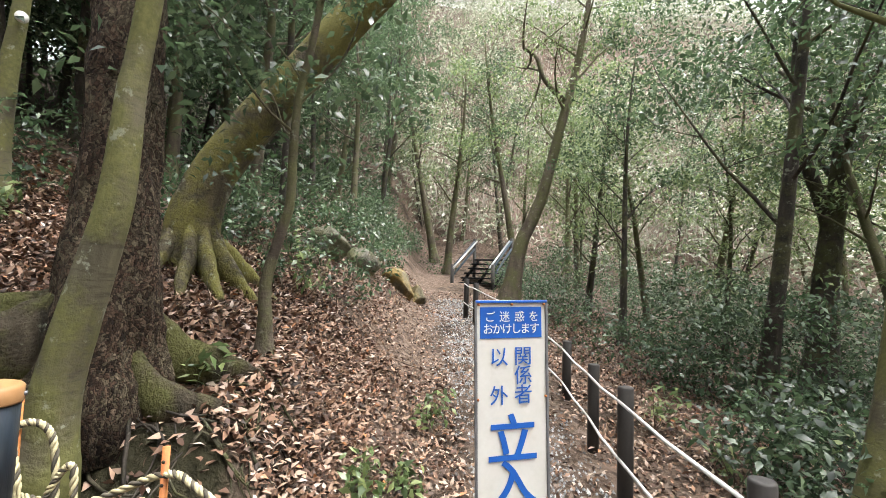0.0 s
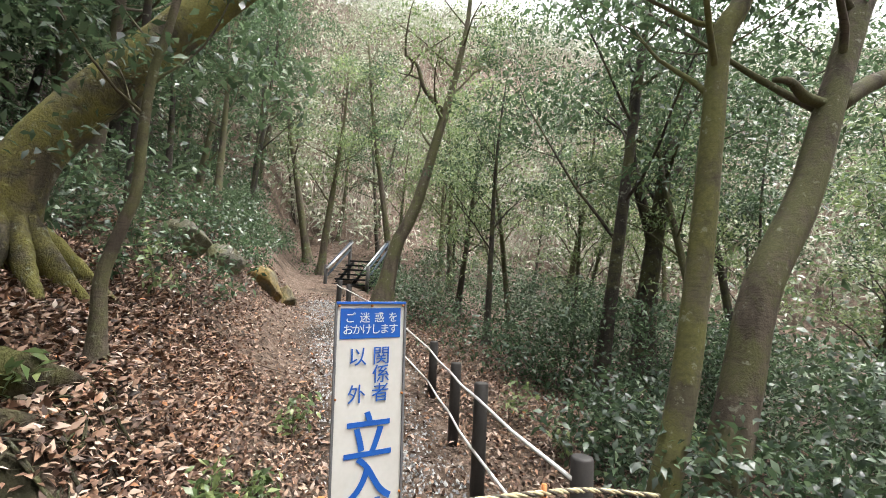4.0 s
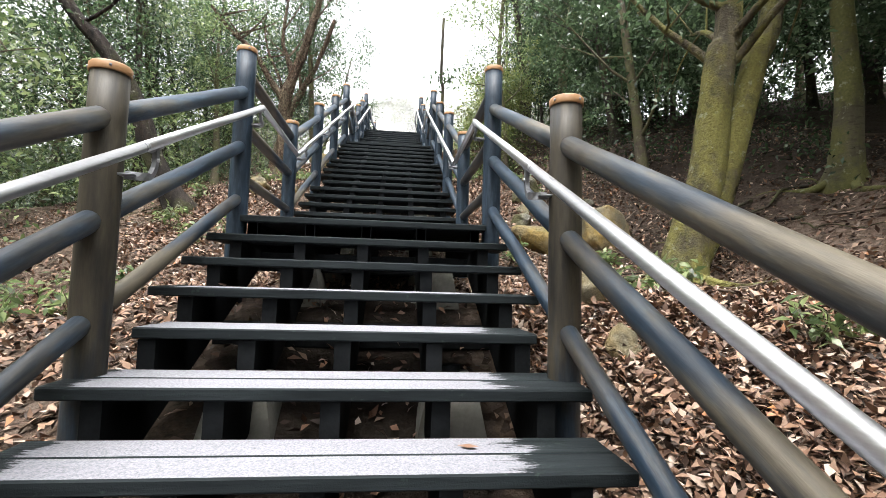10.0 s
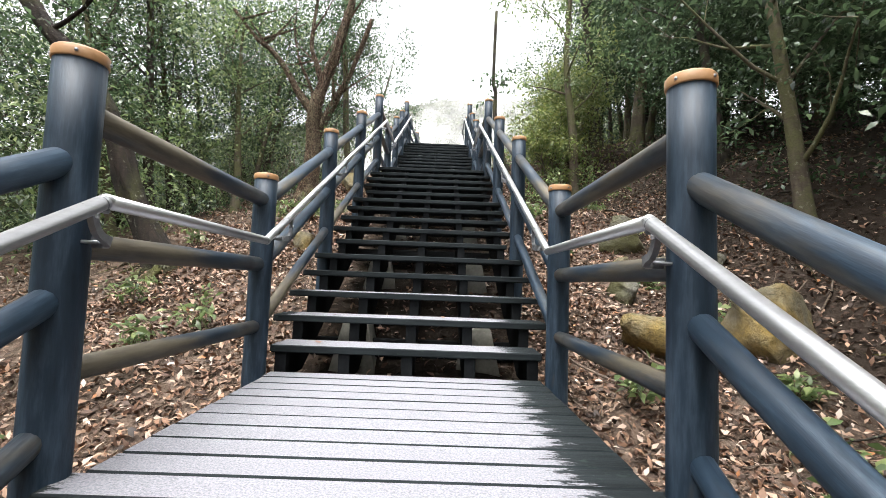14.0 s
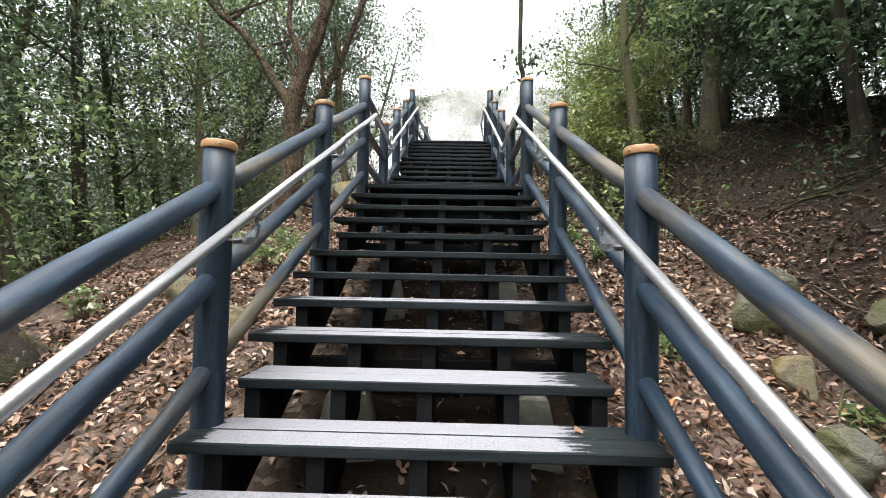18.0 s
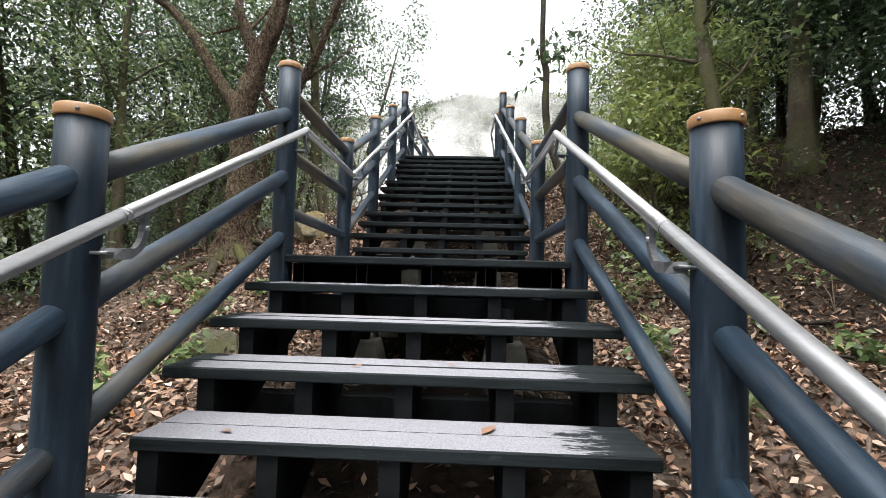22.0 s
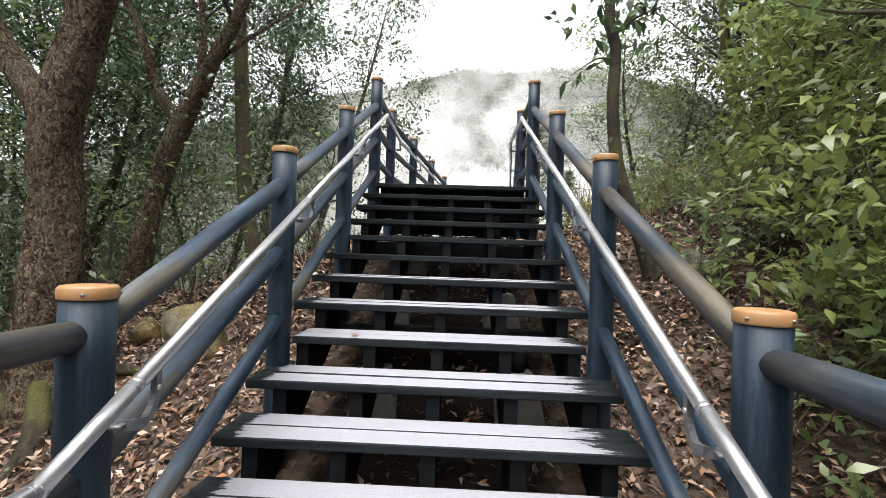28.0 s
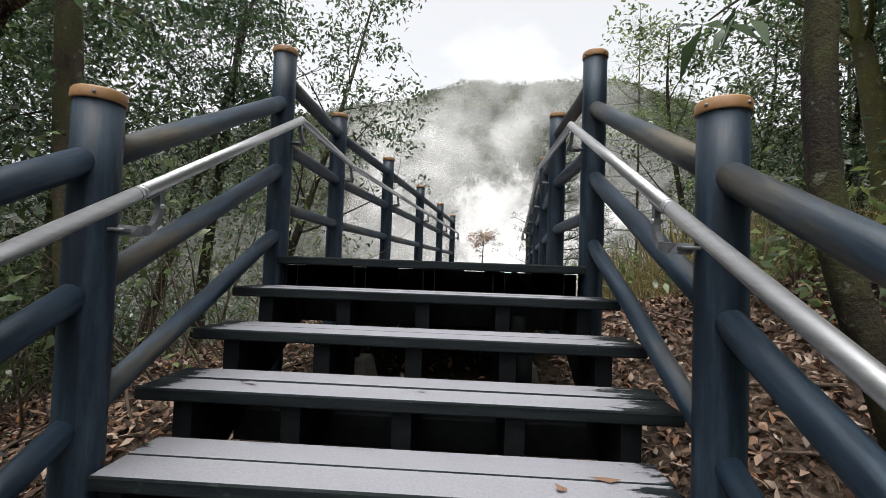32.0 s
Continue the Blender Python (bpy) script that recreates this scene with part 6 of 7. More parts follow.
tri_mesh("light_bushes", v, f, M_LEAF_LIGHT, label="bright green bushes lower on the open slope", category="bushes", kind="stuff")

# close woods on the slope that falls away from the stairs
for low, high, x0, x1, y0, y1, count, mat, name in ((0.2, 4.6, -13.0, -5.2, 4.0, 25.0, 820, M_LEAF, "slope_thicket"), (0.2, 2.8, -11.0, -4.6, 9.0, 24.0, 300, M_LEAF_LIGHT, "slope_shrubs"), (0.0, 7.0, -24.0, -11.0, 2.0, 36.0, 900, M_LEAF, "valley_woods"), (0.0, 4.5, -12.0, -5.5, 24.0, 36.0, 240, M_LEAF, "upper_woods")):
    cs = []
    while len(cs) < count:
        x, y, d = rngt.uniform(x0, x1), rngt.uniform(y0, y1), rngt.uniform(low, high)
        if noise.noise((x * 0.45, y * 0.45, d * 0.8 + 21.0)) > -0.08:
            cs.append((x, y, ground_z(x, y) + d))
    v, f = leaf_cloud(cs, 0.5 if x0 > -20 else 0.8, 34 if x0 > -20 else 26, 0.12 if x0 > -20 else 0.2, rngt, flat=0.30)
    tri_mesh(name, v, f, mat, label="layered green foliage closing the wooded slope below the stairs", category="woods", kind="stuff")
cs = []
while len(cs) < 620:
    x, y = rngt.uniform(3.6, 8.0), rngt.uniform(11.5, 19)
    d = rngt.uniform(0.5, 3.4)
    if noise.noise((x * 0.6, y * 0.6, d * 0.6 + 11.0)) > 0.0 and d > 2.2 - 0.55 * (x - 3.6):
        cs.append((x, y, ground_z(x, y) + d))
v, f = leaf_cloud(cs, 0.34, 34, 0.115, rngt, flat=0.45)
tri_mesh("bank_overhang", v, f, M_LEAF, label="dark evergreen branches overhanging the bank", category="thicket", kind="stuff")

# woods on the far side of the valley
rngf = np.random.default_rng(5)
cs = []
while len(cs) < 7500:
    x, y = rngf.uniform(-6, 62), rngf.uniform(-50, 14)
    if math.hypot(x, y) > 21 and (x > 14 or y < -16) and noise.noise((x * 0.14, y * 0.14, 1.0)) > -0.18:
        cs.append((x, y, float(terrain(x, y, False)) + rngf.uniform(0.3, 6.0) * rngf.uniform(0.3, 1)))
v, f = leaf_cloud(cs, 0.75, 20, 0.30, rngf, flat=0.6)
tri_mesh("far_woods", v, f, M_LEAF_FAR, label="yellow-green woods on the far valley side, paled for haze and bright light", category="woods", kind="stuff")
tw = []
while len(tw) < 3000:
    x, y = rngf.uniform(-6, 62), rngf.uniform(-50, 14)
    if math.hypot(x, y) > 22 and (x > 15 or y < -17):
        tw.append((x, y, float(terrain(x, y, False)) + rngf.uniform(0.0, 2.5)))
v, f = leaf_cloud(tw, 0.6, 9, 1.9, rngf, aspect=0.022, droop=-0.9)
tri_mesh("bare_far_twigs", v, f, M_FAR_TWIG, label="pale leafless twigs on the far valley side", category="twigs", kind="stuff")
cs = []
while len(cs) < 2600:
    a, d = rngf.uniform(0, 2 * math.pi), rngf.uniform(20, 45)
    x, y = d * math.cos(a), d * math.sin(a) + 8
    if not (-12 < x < 12 and y > 20) and not (x > 12 and y < 8):
        cs.append((x, y, float(terrain(x, y, False)) + rngf.uniform(0.3, 7.5)))
v, f = leaf_cloud(cs, 1.0, 16, 0.34, rngf, flat=0.8)
tri_mesh("far_thicket", v, f, M_LEAF, label="dark evergreen thicket deep in the wood", category="woods", kind="stuff")

# undergrowth
rngu = np.random.default_rng(8)
cs = []
while len(cs) < 1500:
    x, y = rngu.uniform(-14, 20), rngu.uniform(-14, 26)
    d = min(abs(x) - 1.6 if y > 2 else 9, 99)
    if clear_of_ways(x, y) and noise.noise((x * 0.35, y * 0.35, 2.0)) > -0.05:
        cs.append((x, y, ground_z(x, y) + rngu.uniform(0.1, 0.55)))
v, f = leaf_cloud(cs, 0.22, 34, 0.10, rngu, flat=0.8)
tri_mesh("undergrowth", v, f, M_LEAF, label="low glossy evergreen undergrowth on the slope", category="undergrowth", kind="stuff")
cs = []
while len(cs) < 1250:
    x, y = rngu.uniform(2.0, 18), rngu.uniform(-10, -0.5)
    if len(cs) < 320:
        x, y = rngu.uniform(2.2, 7.0), rngu.uniform(-5.5, -0.75)
    if noise.noise((x * 0.6, y * 0.6, 4.0)) > 0.08:
        cs.append((x, y, ground_z(x, y) + rngu.uniform(0.05, 0.9 if y > -2.2 else 1.7)))
v, f = leaf_cloud(cs, 0.25, 44, 0.095, rngu, flat=0.6)
tri_mesh("bushes_below_path", v, f, M_LEAF, label="thick glossy dark green bushes below the path fence", category="bushes", kind="stuff")

# crowns over the hollow below the path
cs = []
while len(cs) < 800:
    x, y, d = rngu.uniform(2.6, 12), rngu.uniform(-11, -2.4), rngu.uniform(4.0, 8.5)
    if noise.noise((x * 0.5, y * 0.5, d * 0.8 + 15.0)) > 0.03:
        cs.append((x, y, ground_z(x, y) + d))
v, f = leaf_cloud(cs, 0.42, 44, 0.105, rngu, flat=0.35)
tri_mesh("hollow_crowns", v, f, M_LEAF, label="layered evergreen crowns over the hollow below the path", category="foliage", kind="stuff")
# a broad-leaved shrub by the path fence
shrub = thing("broad_leaved_shrub", planted(4.3, -2.4), "low shrub with broad pale green leaves beyond the fence", "shrub")
rng_b = np.random.default_rng(14)
for k in range(9):
    w = limb_line((0, 0, 0), np.array([math.cos(k * 0.7), math.sin(k * 0.7), 1.1]), rng_b.uniform(0.45, 0.85), rng_b, 0.25, 6)
    part("stem", Soup().tube(w, [0.008, 0.007, 0.006, 0.005, 0.004, 0.003], 6, caps=False), M_TWIG, shrub)
    v, f = leaf_cloud([w[-1], w[-1], w[-2]], 0.07, 3, 0.17, rng_b, flat=0.35)
    tri_mesh("leaves", v, f, M_LEAF_LIGHT, shrub)

# undergrowth at the foot of the bank beside the path
cs = []
while len(cs) < 760:
    x, y = rngu.uniform(4.3, 21), rngu.uniform(2.0, 6.5)
    if y > 2.9 - 0.05 * (x - 4) and (x > 5.3 or y > 4.7) and noise.noise((x * 0.8, y * 0.8, 6.0)) > 0.0:
        cs.append((x, y, ground_z(x, y) + rngu.uniform(0.05, 0.8)))
v, f = leaf_cloud(cs, 0.2, 34, 0.10, rngu, flat=0.6)
tri_mesh("bank_undergrowth", v, f, M_LEAF, label="glossy dark shrubs at the foot of the bank", category="undergrowth", kind="stuff")

# fallen leaves
rngl = np.random.default_rng(11)
n = 360000
x = np.concatenate([rngl.uniform(-6, 8, n // 4), rngl.uniform(-3.5, 4, n // 4), rngl.uniform(1.0, 6.0, n // 4), rngl.uniform(1.6, 13.0, n // 4)])
y = np.concatenate([rngl.uniform(0.5, 24, n // 4), rngl.uniform(5, 22, n // 4), rngl.uniform(1.4, 7.0, n // 4), rngl.uniform(-6.0, 4.5, n // 4)])
keep = ~((y < 2.2) & (y > 0.0) & (x > 2.6) & (rngl.uniform(0, 1, n) < 0.75)) & ~((x < 1.0) & (y < 2.3)) & ~((np.abs(x) < 0.85) & (rngl.uniform(0, 1, n) < 0.85)) & ~((x > 2.6) & (y > 8.8) & (rngl.uniform(0, 1, n) < 0.35)) & ~((x > 1.95) & (x < 2.45) & (y > 2.6) & (y < 3.6) & (rngl.uniform(0, 1, n) < 0.85))
x, y = x[keep], y[keep]
z = terrain(x, y)
z = z + 0.05 * np.array([noise.noise((a * 1.3, b * 1.3, 0)) for a, b in zip(x, y)]) + rngl.uniform(0.004, 0.04, len(x))
v, f = leaf_cloud(np.stack([x, y, z], -1), 0.0, 1, 0.069, rngl, droop=0.0, aspect=0.42)
tri_mesh("leaf_litter", v, f, M_LITTER, label="curled brown fallen leaves covering the slope", category="leaf litter", kind="stuff")

# single leaves lying on the boards
rl_ = random.Random(44)
for k in range(26):
    fl_, i_ = rl_.choice(((0, rl_.randint(1, 14)), (1, rl_.randint(1, 14)), (2, rl_.randint(1, 12))))
    ty_, tz_ = tread_at(fl_, i_)
    v, f = leaf_cloud([(0, 0, 0.004)], 0.0, 1, 0.085, np.random.default_rng(500 + k), droop=0.0)
    lf = tri_mesh("fallen_leaf", (v - v.min(axis=0) * np.array([0, 0, 1])) * np.array([1, 1, 0.2]), f, M_LITTER, label="dry brown leaf lying on a stair board", category="leaf", group="leaves on the stairs")
    lf.location = (rl_.uniform(-0.7, 0.7), ty_ + rl_.uniform(0.05, 0.2), tz_ + 0.004)

# sticks on the ground
s = Soup()
rs = random.Random(3)
for _ in range(420):
    x, y = rs.uniform(-5, 8), rs.uniform(1.5, 21)
    if abs(x) < 1.0 and y > 2.2:
        continue
    a, ln = rs.uniform(0, 6.28), rs.uniform(0.15, 0.8)
    pts = [(x + math.cos(a) * ln * u + 0.04 * math.sin(5 * u + a), y + math.sin(a) * ln * u, ground_z(x + math.cos(a) * ln * u, y + math.sin(a) * ln * u) + 0.035) for u in (0, 0.3, 0.6, 1.0)]
    r0 = rs.uniform(0.004, 0.014)
    s.tube(pts, [r0, r0 * 0.9, r0 * 0.8, r0 * 0.5], 5)
s.ob("fallen_sticks", M_TWIG, label="dry sticks lying among the leaves", category="sticks", kind="stuff")



def seedling(x, y, h, seed, mat=None):
    rng = np.random.default_rng(seed)
    ob = thing("seedling", planted(x, y), "small evergreen seedling growing through the leaf litter", "seedling", "seedlings on the slope")
    tips = []
    for k in range(4):
        w = limb_line((0, 0, 0), (rng.normal() * 0.5, rng.normal() * 0.5, 1), h * rng.uniform(0.6, 1.1), rng, 0.3, 5)
        part("stem", Soup().tube(w, [0.006, 0.005, 0.004, 0.003, 0.002], 5), M_TWIG, ob)
        tips += [tuple(p) for p in w[2:]]
    v, f = leaf_cloud(tips, 0.06, 7, 0.10, rng, droop=0.1)
    tri_mesh("leaves", v, f, mat or M_LEAF_LIGHT, ob)


for k, (x, y, h) in enumerate(((3.2, 2.15, 0.3), (3.4, 1.85, 0.28), (4.6, 1.7, 0.4), (2.55, 4.6, 0.45), (3.6, 5.30, 0.4), (4.0, 5.62, 0.35), (4.6, 5.11, 0.4), (5.6, 3.2, 0.5), (6.2, 3.5, 0.5), (2.8, 3.1, 0.25), (-2.4, 8.50, 0.4), (-2.1, 7.50, 0.3), (-2.6, 6.07, 0.35), (2.4, 14.46, 0.5), (2.2, 16.51, 0.5), (-2.6, 13.83, 0.5), (-2.4, 15.05, 0.45), (2.7, 18.37, 0.5), (2.4, 6.10, 0.25), (5.0, -0.8, 0.5), (4.0, -1.0, 0.5))):
    seedling(x, y, h, 200 + k)
for k in range(16):
    seedling(rs.uniform(-3.6, -1.5), rs.uniform(5.0, 19), rs.uniform(0.15, 0.4), 600 + k)
for k in range(14):
    seedling(rs.uniform(1.4, 3.0), rs.uniform(6.0, 15), rs.uniform(0.12, 0.3), 640 + k)
for k in range(40):
    a = rs.uniform(0, 6.28)
    seedling(rs.uniform(1.7, 3.6), rs.uniform(14.5, 22), rs.uniform(0.5, 1.1), 300 + k)
for k in range(24):
    seedling(rs.uniform(4.5, 9.0), rs.uniform(2.7, 4.6), rs.uniform(0.4, 0.9), 400 + k, M_LEAF)

# ---------------------------------------------------------------- rocks
def rock(name, at, size, mat, label, seed, squash=0.75):
    bm = bmesh.new()
    bmesh.ops.create_icosphere(bm, subdivisions=4, radius=1.0)
    rg = random.Random(seed)
    cuts = [Vector((rg.gauss(0, 1), rg.gauss(0, 1), rg.gauss(0.2, 0.8))).normalized() for _ in range(14)]
    deep = [rg.uniform(0.40, 0.72) for _ in cuts]
    for vt in bm.verts:
        p = vt.co.copy()
        for c, d in zip(cuts, deep):
            t = p.dot(c)
            if t > d:
                p -= c * (t - d) * 0.96
        p += p.normalized() * (0.12 * noise.noise(p * 1.6 + Vector((seed, 0, 0))) + 0.05 * noise.fractal(p * 4 + Vector((seed, 3, 0)), 0.8, 2.0, 5))
        vt.co = Vector((p.x * size[0], p.y * size[1], p.z * size[2]))
    me = bpy.data.meshes.new(name)
    bm.to_mesh(me)
    bm.free()
    me.materials.append(mat)
    me.shade_smooth()
    ob = new(name, me)
    ob.matrix_world = pose(*at, 0, 0, rg.uniform(0, 360))
    return tagged(ob, label, "rock", "rocks on the slope")


def set_rock(x, y, s, mat, label, seed, sink=0.12, squash=0.75):
    rock("rock", (x, y, ground_z(x, y) + s * squash * (1 - 2 * sink) * 0.62), (s, s * 0.8, s * squash), mat, label, seed)


set_rock(1.56, 3.98, 0.42, M_ROCK, "large ochre-stained boulder beside the lowest steps", 1, 0.15, 0.8)
set_rock(2.95, 9.85, 0.52, M_ROCK, "large ochre boulder on the bank above the landing", 2, 0.15, 0.8)
set_rock(2.12, 9.85, 0.5, M_ROCK, "pale flat stone beside the landing", 3, 0.1, 0.5)
set_rock(1.62, 7.22, 0.27, M_ROCK, "pale yellowish stone beside the stairs", 4)
set_rock(1.52, 6.42, 0.19, M_ROCK, "ochre stone under the railing", 25)
set_rock(3.35, 11.7, 0.3, M_ROCK2, "grey angular boulder on the bank", 26)
set_rock(-2.05, 17.4, 0.42, M_ROCK, "angular ochre rock below the upper railing", 27)
set_rock(2.2, 10.85, 0.26, M_ROCK2, "grey stone half sunk in leaves", 5)
set_rock(3.36, 11.2, 0.22, M_ROCK2, "grey mossy stone on the bank", 6)
set_rock(2.6, 12, 0.4, M_ROCK2, "grey boulder beside the middle flight", 7)
set_rock(2.35, 11.4, 0.25, M_ROCK, "small ochre stone beside the stairs", 8)
set_rock(-2.3, 12.45, 0.42, M_ROCK, "low mossy ochre rock lying among leaves", 9, 0.1, 0.62)
set_rock(-2.75, 17.81, 0.27, M_ROCK, "ochre rock beside the upper flight", 10)
set_rock(-1.67, 14, 0.28, M_ROCK2, "small grey rock under the railing", 11)
set_rock(-1.58, 11.95, 0.27, M_ROCK, "ochre rock among leaves", 12)
set_rock(-1.42, 5.7, 0.25, M_ROCK, "small yellow stone beside the lower flight", 13)
set_rock(8.7, 2.95, 0.55, M_ROCK2, "mossy ochre boulder on the bank by the path", 14)
set_rock(10.1, 2.35, 0.6, M_ROCK, "tall ochre boulder beside the path", 15, 0.35, 0.9)
set_rock(7.4, 3.4, 0.5, M_ROCK2, "dark mossy boulder on the bank", 16)
set_rock(10.9, 2.0, 0.45, M_ROCK, "yellow stained boulder edging the path", 17, 0.35, 0.9)
set_rock(3.3, 6.01, 0.22, M_ROCK2, "mossy stone on the hillside", 18)
set_rock(2.3, 15.79, 0.25, M_ROCK2, "grey stone on the bank", 19)
set_rock(2.2, 17.96, 0.3, M_ROCK2, "grey rubble stone by the top flight", 20)


# ---------------------------------------------------------------- the sign, the rope and the fence
def build_sign():
    base = ground_z(1.73, 1.39) - 0.02
    ob = thing("standing_sign", (1.73, 1.386, base), "white standing sign with blue lettering and rusted rivets", "sign")
    k_ = 1.0
    # it leans a little to one side
    ob.matrix_world = Matrix.Translation((1.73, 1.386, base)) @ Matrix.Rotation(radians(-1.9), 4, "X") @ pose(0, 0, 0, 0, 0, -78) @ Matrix.Diagonal((k_, k_, k_, 1))
    top, w, bot = (1.457 - base) / k_, 0.148, 0.10
    part("panel", Soup().box((-w, -0.004, bot), (w, 0.004, top), 0.0015), M_SIGN, ob, smooth=False)
    part("frame_edge", Soup().box((-w - 0.004, -0.010, bot), (-w + 0.006, 0.0, top), 0.001), M_BRACKET, ob, smooth=False)
    part("frame_edge", Soup().box((w - 0.006, -0.010, bot), (w + 0.004, 0.0, top), 0.001), M_BRACKET, ob, smooth=False)
    part("top_edge", Soup().box((-w, -0.012, top - 0.006), (w, 0.0, top + 0.004), 0.001), M_BLUE, ob, smooth=False)
    part("blue_field", Soup().box((-w + 0.018, -0.0065, top - 0.142), (w - 0.022, -0.003, top - 0.022), 0.0005), M_BLUE, ob, smooth=False)
    for x, z in ((-w + 0.012, top - 0.012), (0, top - 0.012), (w - 0.012, top - 0.012), (-w + 0.008, top - 0.37), (w - 0.008, top - 0.37), (-w + 0.008, top - 0.76), (w - 0.008, top - 0.76)):
        part("rivet", Soup().tube([(x, -0.012, z), (x, 0, z)], 0.005, 8), M_RUST, ob)
    for x in (-0.09, 0.09):
        part("leg", Soup().box((x - 0.015, 0.004, -0.25), (x + 0.015, 0.03, top - 0.1), 0.002), M_BRACKET, ob, smooth=False)

    def text(body, x, z, size, mat, stretch=1.0, thick=0.03):
        cu = bpy.data.curves.new("lettering", "FONT")
        cu.body, cu.size, cu.align_x, cu.align_y = body, size, "CENTER", "CENTER"
        cu.extrude, cu.offset = 0.0008, (0.016 if size > 0.1 else 0.0) * size
        tmp = new("lettering", cu)
        bpy.context.view_layer.update()
        me = bpy.data.meshes.new_from_object(tmp.evaluated_get(bpy.context.evaluated_depsgraph_get()))
        bpy.data.objects.remove(tmp)
        me.materials.clear()
        me.materials.append(mat)
        o = new("lettering", me)
        o.parent = ob
        o.matrix_local = pose(x, -0.0075, z, 90, 0, 0) @ Matrix.Diagonal((stretch, 1, 1, 1))

    for ch, x in zip("ご迷惑を", (-0.090, -0.030, 0.032, 0.092)):
        text(ch, x, top - 0.062, 0.044, M_WHITE)
    for k, ch in enumerate("おかけします"):
        text(ch, -0.098 + k * 0.0385, top - 0.108, 0.044, M_WHITE)
    for k, ch in enumerate("関係者"):
        text(ch, 0.045, top - 0.217 - k * 0.073, 0.078, M_BLUE)
    text("以", -0.055, top - 0.217, 0.078, M_BLUE)
    text("外", -0.055, top - 0.363, 0.078, M_BLUE)
    for k, ch in enumerate("立入禁止"):
        text(ch, 0.0, top - 0.535 - k * 0.167, 0.19, M_BLUE, 1.12, 0.035)


build_sign()


def stake(x, y, top, lean=(0, 0)):
    g = ground_z(x, y)
    ob = thing("marker_stake", (x, y, g), "thin rusty orange steel stake holding up the rope", "stake", "stakes of the rope barrier")
    h = top - g
    part("rod", Soup().tube([(0, 0, -0.2), (lean[0] * 0.5, lean[1] * 0.5, h * 0.5), (lean[0], lean[1], h)], 0.0085, 8), M_RUST, ob)
    for k in range(5):
        z = h - 0.03 - 0.05 * k
        part("hole", Soup().tube([(lean[0] - 0.0095, lean[1], z), (lean[0] - 0.007, lean[1], z)], 0.004, 6), M_BARK_DARK, ob)
    return ob


STAKES = [(1.10, 2.732, 1.203), (1.00, 2.326, 1.133), (1.02, 1.630, 1.015), (1.12, 0.972, 0.958)]
for sx, sy, sz in STAKES:
    stake(sx, sy, sz, (0.0, 0.01))


def rope(pts, name="rope_barrier", label="twisted cream and black rope slung between stakes"):
    line = bezier(pts, 70)
    ob = thing(name, (0, 0, 0), label, "rope", "ropes of the barrier")
    for k, (mat, ph) in enumerate(((M_ROPE_A, 0), (M_ROPE_A, 2.09), (M_ROPE_B, 4.19))):
        dense = bezier(line, 420)
        st = []
        for i, p in enumerate(dense):
            d = (dense[min(i + 1, 419)] - dense[max(i - 1, 0)]).normalized()
            a = d.cross(Vector((0.1, 0.2, 1))).normalized()
            b = d.cross(a)
            w = i * 0.62 + ph
            st.append(p + (a * math.cos(w) + b * math.sin(w)) * 0.0045)
        part("strand", Soup().tube(st, 0.0050, 5), mat, ob)


rope([(1.12, 2.745, 0.968), (1.08, 2.564, 0.971), (1.0, 2.339, 1.073), (0.98, 2.256, 1.055), (0.98, 2.15, 0.978), (0.98, 2.044, 0.94), (0.98, 1.939, 0.925), (1.0, 1.783, 0.948), (1.02, 1.636, 0.972), (1.06, 1.459, 0.952), (1.09, 1.246, 0.942), (1.12, 0.979, 0.933), (1.25, 0.694, 0.864), (1.4, 0.3, 0.753)])
rope([(1.10, 2.745, 0.60), (1.06, 2.69, 0.95), (1.09, 2.74, 1.13), (1.12, 2.67, 1.10), (1.09, 2.64, 0.80), (1.05, 2.72, 0.62), (1.10, 2.68, 0.92), (1.11, 2.61, 1.04), (1.10, 2.60, 0.75)], "rope_coil", "coiled end of twisted rope hung on a stake")


def tape(x, y, z):
    ob = thing("pink_marker_tape", (x, y, z), "strip of pink plastic tape tied to the rope", "tape", "tapes on the rope")
    v, f = [], []
    for k in range(8):
        u = k / 7
        for sgn in (-1, 1):
            v.append((0.004 * math.sin(4 * u), sgn * 0.018 * (0.55 + 0.6 * u) + 0.006 * math.sin(5 * u), 0.02 - 0.26 * u))
    f = [(2 * k, 2 * k + 1, 2 * k + 3, 2 * k + 2) for k in range(7)]
    o = part("strip", Soup().add(v, f), M_PINK, ob)
    sol = o.modifiers.new("thick", "SOLIDIFY")
    sol.thickness = 0.002
    part("knot", Soup().lathe([(0.004, 0.03), (0.014, 0.022), (0.016, 0.008), (0.006, 0.0)], 10), M_PINK, ob)


tape(0.978, 1.942, 0.905)
tape(1.078, 1.32, 0.93)

